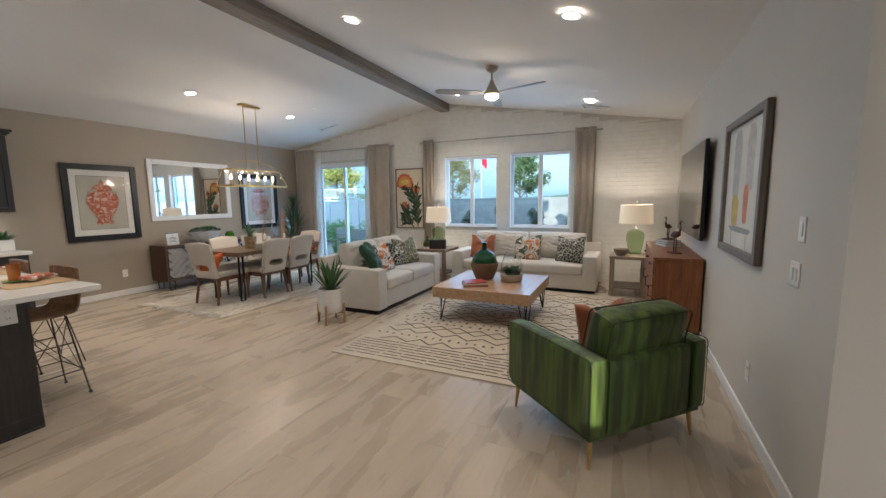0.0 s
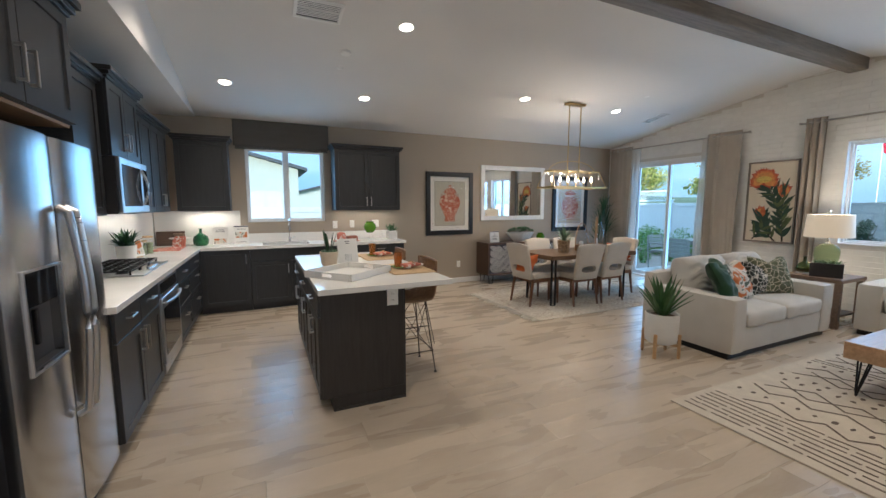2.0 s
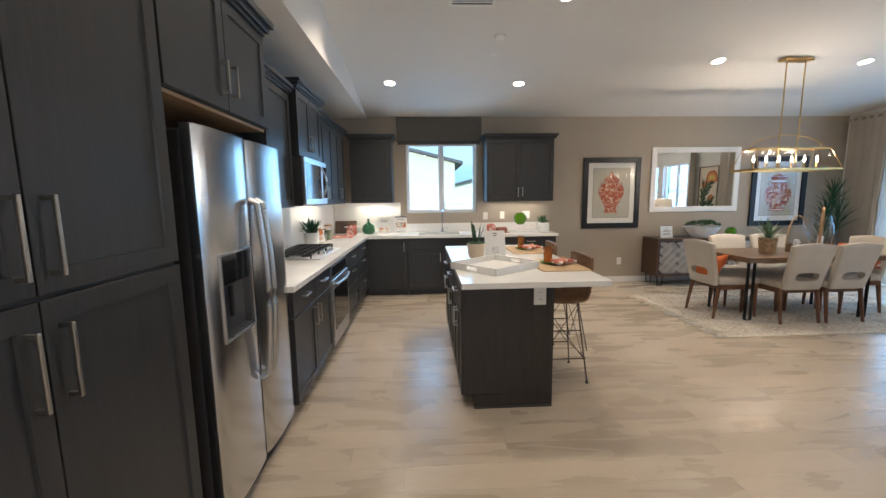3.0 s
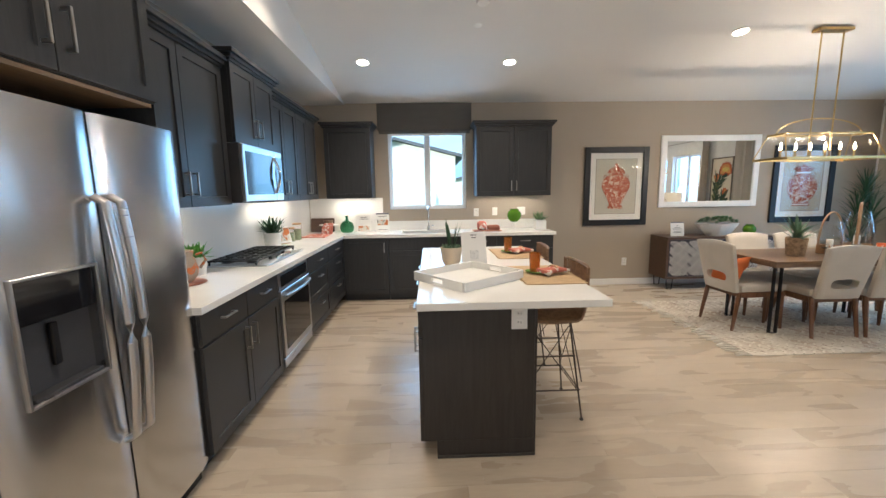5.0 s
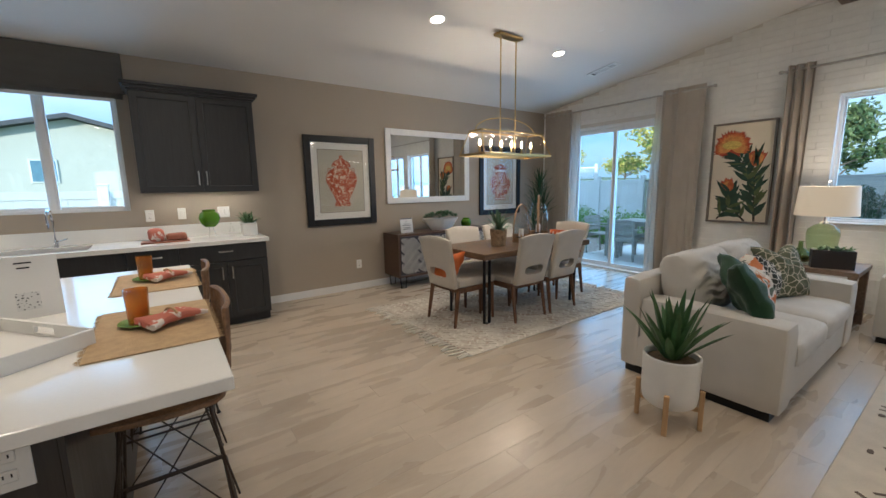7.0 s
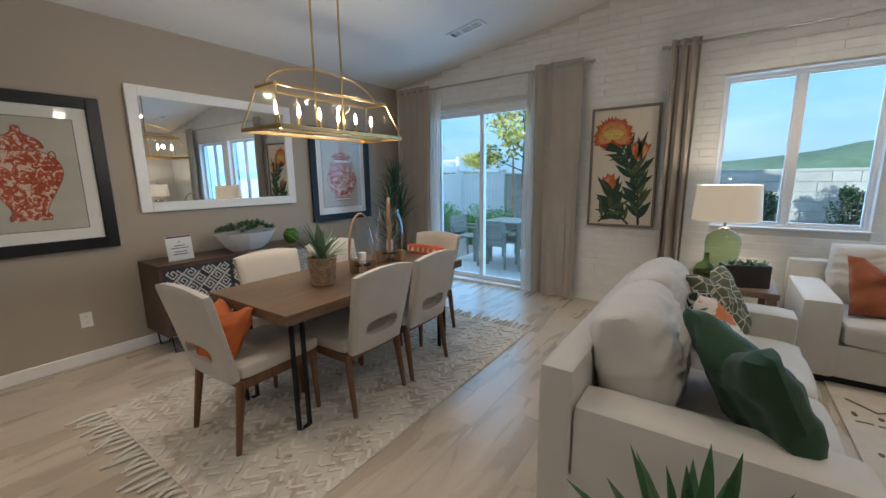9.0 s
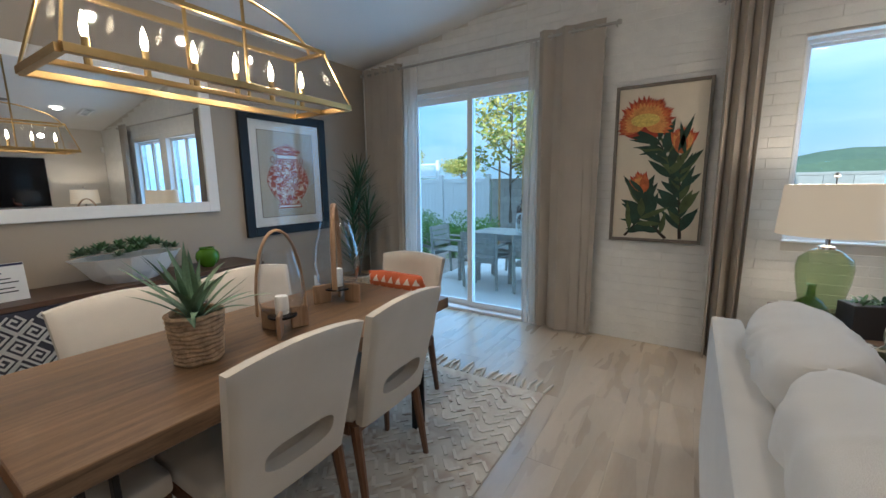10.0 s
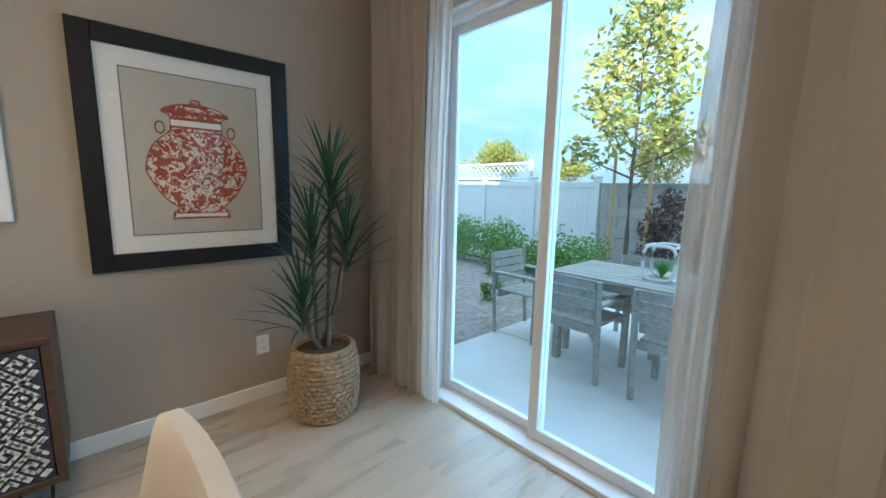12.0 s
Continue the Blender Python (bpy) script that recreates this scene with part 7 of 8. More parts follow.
bm = bmesh.new()
for sy in (-1, 1):
    rod((-0.17, sy * 0.17, 0.20), (0.13, sy * 0.14, 0.62), 0.003, bm=bm, seg=5)
    rod((0.17, sy * 0.17, 0.20), (-0.13, sy * 0.14, 0.62), 0.003, bm=bm, seg=5)
for sx in (-1, 1):
    rod((sx * 0.17, -0.17, 0.20), (sx * 0.13, 0.13, 0.62), 0.003, bm=bm, seg=5)
    rod((sx * 0.17, 0.17, 0.20), (sx * 0.13, -0.13, 0.62), 0.003, bm=bm, seg=5)
part("wire_braces", bm, M_IRON, st)
copy_thing(st, pose(2.88, 5.26, 0, 0, 0, 86))

# ---- on the island ----
def square_tray():
    ob = thing("serving_tray", "white lacquered serving tray on the island", "tray", at=(2.36, 4.39, 0.914), turn=-51)
    d, w, h = 0.52, 0.46, 0.055
    part("base", box(-w / 2, w / 2, -d / 2, d / 2, 0, 0.010), M_POTW, ob)
    for s in (-1, 1):
        part("side", box(s * w / 2 - 0.006, s * w / 2 + 0.006, -d / 2, d / 2, 0.0, h, 0.002), M_POTW, ob)
        bm = bmesh.new()
        y = s * d / 2
        box(-w / 2 + 0.006, -0.05, y - 0.006, y + 0.006, 0, h, 0, bm)
        box(0.05, w / 2 - 0.006, y - 0.006, y + 0.006, 0, h, 0, bm)
        box(-0.05, 0.05, y - 0.006, y + 0.006, 0, 0.018, 0, bm)
        box(-0.05, 0.05, y - 0.006, y + 0.006, 0.042, h, 0, bm)
        part("end", bm, M_POTW, ob, "end with a hand slot")
    return ob


square_tray()
M_TERRP = mat("sand_ceramic", (0.58, 0.48, 0.36), 0.7, vary=0.08, scale=12, bump=0.2)
ip = thing("potted_plant", "snake plant and succulents in a sand-coloured pot", "potted plant", at=(2.28, 4.92, 0.914))
part("pot", lathe([(0, 0), (0.055, 0), (0.07, 0.02), (0.085, 0.13), (0.08, 0.135), (0.075, 0.115), (0, 0.115)], 28), M_TERRP, ip, smooth=True)
bm = bmesh.new()
for k in range(11):
    blade(bm, (0.02 * math.cos(k * 2.1), 0.02 * math.sin(k * 2.1), 0.11), k * 2.1, rnd.uniform(0.02, 0.28), rnd.uniform(0.16, 0.26), 0.026, 0.05, n=6, fold=0.4)
part("tall_leaves", bm, M_DRAC, ip)
bm = bmesh.new()
for k in range(9):
    cx, cy = 0.055 * math.cos(k * 0.7), 0.055 * math.sin(k * 0.7)
    for q in range(10):
        blade(bm, (cx, cy, 0.12), q * 2.4, 0.3 + 0.09 * q, 0.045, 0.016, 0.3, n=3)
part("succulents", bm, M_GREY, ip)
sg = sign("white acrylic sign with printed lines on the island", (2.46, 4.90, 0.914), 12, 0.20, 0.25, lean=10, bars=((0.9, 0.25), (0.82, 0.18)))
M_INK = two_tone("speckled_ink", (0.04, 0.04, 0.04), (0.72, 0.72, 0.70), 90, 0.30)
part("printed_square", box(-0.035, 0.035, -0.0045, -0.0034, 0.035, 0.105, m=pose(0, 0, 0, -10, 0, 0)), M_INK, sg, "printed dark square")
M_JUTE = mat("jute_placemat", (0.48, 0.34, 0.19), 0.9, vary=0.15, scale=30, bump=1.0, fine=160)
M_AMBER = mat("amber_glass", (0.75, 0.36, 0.08), 0.08, vary=0.15, bump=0.0, trans=0.8)
M_PLT = mat("green_leaf_plate", (0.18, 0.30, 0.08), 0.25, vary=0.15, bump=0.1)
M_NAP = two_tone("coral_napkin", (0.52, 0.17, 0.12), (0.72, 0.66, 0.60), 14, 0.40, "noise")
for y, dx in ((4.47, 0.0), (5.38, 0.0)):
    pm = thing("placemat", "natural woven jute placemat with a frayed edge", "placemat", at=(2.87 + dx, y, 0.9143))
    part("mat", block(0.36, 0.58, 0.006, 0.002, n=3), M_JUTE, pm)
    bm = bmesh.new()
    for k in range(60):
        yy = -0.28 + 0.56 * k / 59
        for s in (-1, 1):
            rod((s * 0.178, yy, 0.003), (s * (0.178 + rnd.uniform(0.008, 0.02)), yy + rnd.uniform(-0.004, 0.004), 0.002), 0.0012, seg=4, bm=bm)
    tagged(part("fringe", bm, M_JUTE, pm), kind="stuff")
    pt = thing("plate", "small green leaf-shaped plate on the placemat", "plate", at=(2.83, y + 0.03, 0.921))
    part("plate", lathe([(0, 0), (0.045, 0), (0.075, 0.012), (0.073, 0.015), (0.044, 0.004), (0, 0.004)], 24), M_PLT, pt, smooth=True)
    gl = thing("drinking_glass", "amber ribbed drinking glass on a green plate", "glass", at=(2.82, y + 0.04, 0.926))
    bm = bmesh.new()
    lathe([(0, 0), (0.032, 0), (0.038, 0.13), (0.0355, 0.13), (0.030, 0.008), (0, 0.008)], 36, bm)
    for i, v in enumerate(bm.verts):
        a = math.atan2(v.co.y, v.co.x)
        v.co.xy *= 1 + 0.025 * math.cos(12 * a)
    part("glass", bm, M_AMBER, gl, smooth=True)
    np_ = thing("napkin", "coral and white folded cloth napkin in a wooden ring", "napkin", at=(2.92, y - 0.03, 0.942), turn=35)
    bm = bmesh.new()
    for k in range(5):
        tube([(-0.10, 0.012 * (k - 2) * 1.8, 0.004 * k), (-0.03, 0.012 * (k - 2) * 0.7, 0.008), (0.03, 0.012 * (k - 2) * 1.2, 0.012), (0.10, 0.02 * (k - 2) * 1.5, 0.002)], [0.012, 0.018, 0.018, 0.008], 8, bm)
    part("cloth", bm, M_NAP, np_, smooth=True)
    part("ring", tube([(0, 0.035 * math.cos(t), 0.012 + 0.028 * math.sin(t)) for t in (math.tau * i / 16 for i in range(16))], 0.005, 6, closed=True), M_TAN, np_)

# ---- on the worktop ----
def pot_plant(label, at, r, h, leafmat, n, length, width, lean, potmat=M_POTW, square=False, seed=1):
    rr = random.Random(seed)
    ob = thing("potted_plant", label, "potted plant", at=at)
    if square:
        bm = bmesh.new()
        box(-r, r, -r, r, 0, h, 0.006, bm)
        part("pot", bm, potmat, ob)
    else:
        part("pot", lathe([(0, 0), (r * 0.85, 0), (r, h), (r * 0.92, h), (r * 0.9, h - 0.015), (0, h - 0.015)], 24), potmat, ob, smooth=True)
    bm = bmesh.new()
    for k in range(n):
        blade(bm, (rr.uniform(-r, r) * 0.5, rr.uniform(-r, r) * 0.5, h - 0.012), k * 2.4, lean * (k / n) + rr.uniform(0, 0.15), length * rr.uniform(0.7, 1.1), width, rr.uniform(0, 0.6), n=4, fold=0.3)
    part("leaves", bm, leafmat, ob)
    return ob


pot_plant("spiky succulent in a white pot by the cooktop", (0.46, 6.10, 0.914), 0.09, 0.16, M_DRAC, 46, 0.20, 0.028, 1.2, seed=2)
pot_plant("bright green herb in a white pot by the refrigerator", (0.45, 4.72, 0.914), 0.08, 0.13, M_HERB, 120, 0.12, 0.018, 1.5, seed=3)
pot_plant("small green plant in a square white pot", (3.70, 7.52, 0.914), 0.075, 0.14, M_ALOE, 70, 0.15, 0.014, 1.1, square=True, seed=4)
jg = thing("pitcher", "orange and grey patterned clay pitcher on a round trivet", "pitcher", at=(0.53, 4.44, 0.923))
M_JUG = two_tone("orange_spotted_clay", (0.33, 0.28, 0.22), (0.55, 0.16, 0.05), 17, 0.42, "noise")
part("body", lathe([(0, 0), (0.06, 0), (0.09, 0.04), (0.098, 0.09), (0.085, 0.14), (0.07, 0.165), (0.08, 0.20), (0.073, 0.20), (0.06, 0.165), (0, 0.15)], 28), M_JUG, jg, smooth=True)
part("handle", tube([(0.07, 0.05, 0.17), (0.10, 0.07, 0.18), (0.115, 0.08, 0.13), (0.085, 0.06, 0.08)], 0.009, 8), M_JUG, jg, smooth=True)
tv_ = thing("trivet", "round terracotta woven trivet", "trivet", at=(0.53, 4.44, 0.9145))
part("disc", lathe([(0, 0.008), (0.13, 0.008), (0.14, 0.004), (0.13, 0), (0, 0)], 28), M_RUST, tv_, smooth=True)
cb = thing("cookbook", "illustrated cookbook leaning on a wooden stand", "book", at=(0.46, 6.36, 0.914), turn=62)
part("stand", box(-0.12, 0.12, 0.0, 0.02, 0, 0.20, 0.003, m=pose(0, 0, 0, -15, 0, 0)), M_TAN, cb)
part("pages", box(-0.13, 0.13, -0.018, -0.002, 0.01, 0.20, 0.002, m=pose(0, 0, 0, -15, 0, 0)), M_PLATE, cb)
part("printed_picture", box(-0.12, 0.12, -0.0195, -0.0185, 0.03, 0.18, 0, m=pose(0, 0, 0, -15, 0, 0)), M_FLORAL, cb)
for k, (x, y, r, h) in enumerate(((0.47, 6.63, 0.045, 0.15), (0.50, 6.76, 0.05, 0.19))):
    cn = thing("canister", "clear glass canister with a pale wooden lid", "jar", at=(x, y, 0.914))
    part("jar", lathe([(0, 0.002), (r, 0.002), (r, h), (r - 0.003, h), (r - 0.003, 0.006), (0, 0.006)], 24), M_CLEAR, cn, smooth=True)
    part("contents", lathe([(0, 0.007), (r - 0.005, 0.007), (r - 0.005, h * 0.7), (0, h * 0.7)], 20), mat("dry_goods", (0.30, 0.34, 0.20), 0.9, vary=0.4, scale=60), cn)
    part("lid", lathe([(0, h + 0.018), (r + 0.003, h + 0.018), (r + 0.003, h), (0, h)], 24), M_TAN, cn)
bd = thing("cutting_board", "dark wooden cutting boards leaning in the corner", "cutting board", at=(0.55, 7.74, 0.914))
part("board", box(-0.17, 0.17, -0.02, 0.0, 0, 0.20, 0.006, m=pose(0, 0, 0, -8, 0, 0)), M_DKWOOD, bd)
tb = thing("serving_board", "terracotta pink cloth and board in the corner", "tray", at=(0.62, 7.18, 0.9145))
part("cloth", block(0.30, 0.42, 0.008, 0.003, 0.004, 8, wrinkle=0.006), M_NAP, tb, smooth=True)
cks = thing("cake_stand", "white cake stand with a coral cloth over it", "cake stand", at=(0.70, 7.50, 0.914))
part("stand", lathe([(0, 0), (0.06, 0), (0.02, 0.02), (0.018, 0.10), (0.13, 0.115), (0.13, 0.125), (0, 0.125)], 28), M_POTW, cks, smooth=True)
cup = thing("bowl", "small dark green stacked bowl on the cake stand", "bowl", at=(0.69, 7.51, 1.039))
part("bowl", lathe([(0, 0), (0.05, 0), (0.07, 0.06), (0.064, 0.06), (0.045, 0.006), (0, 0.006)], 20), M_ETW, cup, smooth=True)
cl = thing("cloth", "coral tea towel draped over the cake stand", "towel", at=(0.72, 7.38, 0.914))
bm = bmesh.new()
for k in range(5):
    tube([(-0.08 + 0.03 * k, -0.02, 0.0 + 0.012), (-0.07 + 0.03 * k, -0.015, 0.09), (-0.05 + 0.025 * k, 0.02, 0.138), (-0.04 + 0.02 * k, 0.10, 0.14)], [0.018, 0.016, 0.014, 0.01], 8, bm)
part("cloth", bm, M_NAP, cl, smooth=True)
dm = thing("demijohn", "round green glass demijohn on the worktop", "vase", at=(0.93, 7.60, 0.914))
M_G2 = mat("bottle_green_glass", (0.03, 0.20, 0.08), 0.06, vary=0.1, bump=0.0, trans=0.5)
part("bottle", lathe([(0, 0), (0.07, 0), (0.095, 0.03), (0.10, 0.08), (0.085, 0.13), (0.04, 0.165), (0.018, 0.18), (0.016, 0.22), (0.022, 0.225), (0.022, 0.24), (0, 0.24)], 28), M_G2, dm, smooth=True)
sign("clear sign with red fruit printed on it", (1.17, 7.60, 0.914), 0, 0.20, 0.25, picture=(0.08, 0.35), bars=((0.85, 0.5), (0.75, 0.6)))
sign("white sign with a navy band and a small picture", (1.44, 7.58, 0.914), 0, 0.19, 0.27, picture=(0.35, 0.65), head=True, bars=((0.82, 0.6), (0.12, 0.7)))
tw = thing("towel_tray", "coral folded towels on a board beside the sink", "towel", at=(2.93, 7.47, 0.914))
part("board", box(-0.20, 0.20, -0.10, 0.10, 0, 0.012, 0.004), M_RUST, tw)
part("towel", block(0.17, 0.12, 0.065, 0.02, 0.006, 8, pose(0.09, 0, 0.012), wrinkle=0.01), mat("brick_towel", (0.30, 0.12, 0.08), 0.9, bump=0.8), tw, smooth=True)
part("towel", block(0.13, 0.11, 0.12, 0.035, 0.01, 8, pose(-0.08, 0, 0.012), wrinkle=0.02), M_NAP, tw, smooth=True)
gv2 = thing("vase", "round lime green glass vase on a thin wire stand", "vase", at=(3.33, 7.52, 0.914))
bm = bmesh.new()
for a in (0, 120, 240):
    c, s = math.cos(math.radians(a)), math.sin(math.radians(a))
    rod((0.05 * c, 0.05 * s, 0), (0.02 * c, 0.02 * s, 0.12), 0.0025, bm=bm, seg=5)
part("wire_stand", bm, M_CHROME, gv2)
part("body", lathe([(r_ * 1.2, z_ * 1.2 + 0.12) for r_, z_ in lime_profile], 28), M_LIME, gv2, smooth=True)
sp = thing("soap_bottle", "small clear soap bottle on the worktop", "bottle", at=(3.53, 7.55, 0.914))
part("bottle", lathe([(0, 0), (0.028, 0), (0.028, 0.09), (0.010, 0.105), (0.010, 0.14), (0, 0.14)], 18), M_CLEAR, sp, smooth=True)

# ---- rugs ----
M_RUG1 = mat("cream_wool_rug", (0.56, 0.50, 0.41), 0.95, vary=0.10, scale=9, bump=1.0, fine=160)
M_RUGL = mat("brown_wool_line", (0.13, 0.10, 0.078), 0.95, vary=0.4, scale=30, bump=0.8)
rg = thing("area_rug", "cream wool area rug with dark zigzag lines and dots", "rug", at=(0, 0, 0))
RX0, RX1, RY0, RY1 = 4.48, 8.05, 0.40, 3.02
part("weave", box(RX0, RX1, RY0, RY1, 0.0, 0.012, 0.004), M_RUG1, rg)
r3 = random.Random(3)
bm = bmesh.new()


def tuft_line(pts, w=0.010):
    """A low ribbon of dark pile along a line on the rug."""
    for (a, b), (c, d) in zip(pts, pts[1:]):
        L = math.hypot(c - a, d - b)
        ang = math.degrees(math.atan2(d - b, c - a))
        box(-L / 2 - w * 0.3, L / 2 + w * 0.3, -w * 0.72, w * 0.72, 0.010, 0.0145, 0, bm, m=pose((a + c) / 2, (b + d) / 2, 0, 0, 0, ang))


def knot(a, b, ra, rb):
    """A small uneven tuft of dark pile."""
    ring_ = [bm.verts.new((a + ra * q * math.cos(t), b + rb * q * math.sin(t), 0.0145)) for t, q in ((math.tau * i / 8, r3.uniform(0.75, 1.15)) for i in range(8))]
    low = [bm.verts.new((v.co.x, v.co.y, 0.010)) for v in ring_]
    bm.faces.new(ring_)
    for i in range(8):
        bm.faces.new((low[i], low[(i + 1) % 8], ring_[(i + 1) % 8], ring_[i]))


def rug_row(x, kind):
    ys = RY0 + 0.06
    top = RY1 - 0.06
    if kind == "dash":
        y = ys
        while y < top:
            L = r3.uniform(0.10, 0.35)
            tuft_line([(x + r3.uniform(-0.004, 0.004), y), (x + r3.uniform(-0.006, 0.006), min(top, y + L))], 0.009)
            y += L + r3.uniform(0.015, 0.04)
    if kind == "zig":
        k, pts = 0, []
        y = ys
        while y < top:
            pts.append((x + (0.055 if k % 2 else -0.055) + r3.uniform(-0.012, 0.012), y))
            y += r3.uniform(0.10, 0.20)
            k += 1
        tuft_line(pts, 0.011)
    if kind == "dot":
        y = ys
        while y < top:
            a, b = x + r3.uniform(-0.008, 0.008), y
            knot(a, b, r3.uniform(0.020, 0.030), r3.uniform(0.012, 0.019))
            y += r3.uniform(0.085, 0.12)
    if kind == "cross":
        for ph in (0, 1):
            pts, k, y = [], ph, ys
            while y < top:
                pts.append((x + (0.09 if k % 2 else -0.09) + r3.uniform(-0.01, 0.01), y))
                y += 0.24 + r3.uniform(-0.02, 0.02)
                k += 1
            tuft_line(pts, 0.010)


x = RX0 + 0.06
seq = ["dash"] * 7 + ["zig", "dot", "zig", "cross", "dot", "dot", "cross", "zig", "dot", "dash", "dash", "cross", "dot", "zig", "dot", "cross", "dash", "dot", "zig"]
for kd in seq:
    step = {"dash": 0.062, "zig": 0.15, "dot": 0.12, "cross": 0.24}[kd]
    if x + step > RX1 - 0.05:
        break
    rug_row(x + step / 2, kd)
    x += step
tagged(part("woven_pattern", bm, M_RUGL, rg, "dark brown woven lines and dots"), kind="stuff")

M_RUG2 = two_tone("mottled_cream_rug", (0.56, 0.51, 0.43), (0.40, 0.32, 0.25), 6, 0.43, "noise", rough=0.95, soft=0.10)
rg2 = thing("dining_rug", "cream flatwoven rug with chevrons and tassels under the table", "rug", at=(0, 0, 0))
DX0, DX1, DY0, DY1 = 4.93, 7.66, 5.10, 6.85
part("weave", box(DX0, DX1, DY0, DY1, 0.0, 0.008, 0.003), M_RUG2, rg2)
bm = bmesh.new()
for i in range(30):
    for j in range(15):
        a = DX0 + 0.05 + i * 0.0885
        b = DY0 + 0.06 + j * 0.118
        for s in (-1, 1):
            if r3.random() < 0.9:
                box(-0.038, 0.038, -0.009, 0.009, 0.006, 0.0125, 0, bm, m=pose(a, b + 0.028 * s, 0, 0, 0, s * 42 * (1 if j % 2 else -1)))
tagged(part("chevron_relief", bm, two_tone("ivory_and_brown_yarn", (0.64, 0.59, 0.51), (0.34, 0.27, 0.21), 8, 0.37, "noise", rough=0.95, soft=0.07), rg2), kind="stuff")
M_TASSEL = mat("ivory_tassel", (0.66, 0.62, 0.54), 0.95, bump=0.8)
y = DY0 + 0.01
while y < DY1:
    for xx, s in ((DX0, -1), (DX1, 1)):
        L = r3.uniform(0.11, 0.19)
        j1, j2 = r3.uniform(-0.02, 0.02), r3.uniform(-0.03, 0.03)
        part("tassel", tube([(xx, y, 0.006), (xx + s * L * 0.4, y + j1, 0.012), (xx + s * L, y + j2, 0.008)], [0.009, 0.011, 0.007], 5), M_TASSEL, rg2)
    y += 0.052

# ---- outside ----
G0 = -0.10
structure("ground", box(-60, 120, -80, 120, -0.50, G0 - 0.06), M_GRASS)
pa = tagged(new("patio"), kind="structure")
xs_, ys_ = [9.16, 10.3, 11.45, 12.3], [-4.0, -2.0, 0.0, 2.0, 4.0, 5.8, 7.70]
for a, b in zip(xs_, xs_[1:]):
    for c, d in zip(ys_, ys_[1:]):
        part("slab", box(a + 0.004, b - 0.004, c + 0.004, d - 0.004, G0 - 0.05, -0.03, 0.006), M_CONC, pa)
structure("ground", box(9.15, 15.2, -8, 20, G0 - 0.06, G0 - 0.02), M_SOIL, "bark mulch bed beside the patio")
structure("ground", box(12.3, 13.3, -6, 7.5, G0 - 0.02, -0.045), M_GRASS, "narrow strip of lawn behind the patio")

M_STUCCO = mat("cream_shade_wall", (0.62, 0.60, 0.52), 0.9, vary=0.05, scale=3, bump=0.6)
M_BLOCK = mat("pale_concrete_block", (0.42, 0.40, 0.37), 0.9, vary=0.12, scale=5, bump=0.6, fine=70, rand=0.08)
XB = 15.0
bwz = thing("block_wall", "pale grey concrete block garden wall", "garden wall", at=(XB, 0, G0 - 0.02))
tagged(bwz, kind="structure")
part("core", box(0.01, 0.18, -9.0, 8.95, 0, 1.60), mat("mortar", (0.30, 0.29, 0.27), 0.95), bwz)
part("wall_cap", box(-0.01, 0.21, -9.0, 8.98, 1.60, 1.66, 0.006), M_BLOCK, bwz)
M_VF = mat("white_vinyl_fence", (0.74, 0.75, 0.76), 0.5, vary=0.03, bump=0.02)


def vinyl_fence(name, label, m, n, pitch=2.4, h=1.60):
    ob = thing(name, label, "fence")
    ob.matrix_basis = m
    for k in range(n + 1):
        ps = part("post", box(k * pitch - 0.06, k * pitch + 0.06, -0.06, 0.06, 0, h + 0.08, 0.004), M_VF, ob)
        part("cap", box(k * pitch - 0.075, k * pitch + 0.075, -0.075, 0.075, h + 0.08, h + 0.115, 0.01), M_VF, ps)
    for k in range(n):
        a, b = k * pitch + 0.061, (k + 1) * pitch - 0.061
        part("rail", box(a, b, -0.025, 0.025, 0.05, 0.17, 0.003), M_VF, ob)
        part("rail", box(a, b, -0.025, 0.025, h - 0.12, h, 0.003), M_VF, ob)
        nb = 12
        for j in range(nb):
            part("board", box(a + (b - a) * j / nb + 0.002, a + (b - a) * (j + 1) / nb - 0.002, -0.012, 0.012, 0.17, h - 0.12), M_VF, ob)
    return ob


# Out-of-sight wall added only to keep the sun off the vinyl fence.
structure("shade_wall", box(X1, X1 + 0.15, Y1 + T + 0.004, 10.9, G0, 3.2), M_STUCCO, "unseen plain wall added to shade the vinyl fence")
vinyl_fence("vinyl_fence", "white vinyl privacy fence beyond the patio hedge", pose(XB, 9.05, G0 - 0.02, 0, 0, 90), 5, 1.50, 1.68)
vinyl_fence("vinyl_fence", "white vinyl privacy fence outside the kitchen window", pose(-5.0, 11.0, G0 - 0.05, 0, 0, 0), 6, 2.4, 1.58)
la = thing("lattice_panel", "white lattice panel on top of the vinyl fence", "fence", at=(XB + 0.25, 11.2, 0))
bm = bmesh.new()
for k in range(-2, 20):
    for s in (-1, 1):
        y0 = 0.14 * k
        tube([(0.0, y0, 1.68 if s > 0 else 1.98), (0.0, y0 + 0.30, 1.98 if s > 0 else 1.68)], 0.010, 4, bm)
part("lattice", bm, M_VF, la)
bm = bmesh.new()
box(-0.03, 0.03, -0.32, 3.0, 1.98, 2.03, 0.003, bm)
box(-0.03, 0.03, -0.32, 3.0, 1.62, 1.68, 0.003, bm)
box(-0.04, 0.04, -0.40, -0.32, -0.15, 2.12, 0.003, bm)
part("lattice_rail", bm, M_VF, la)


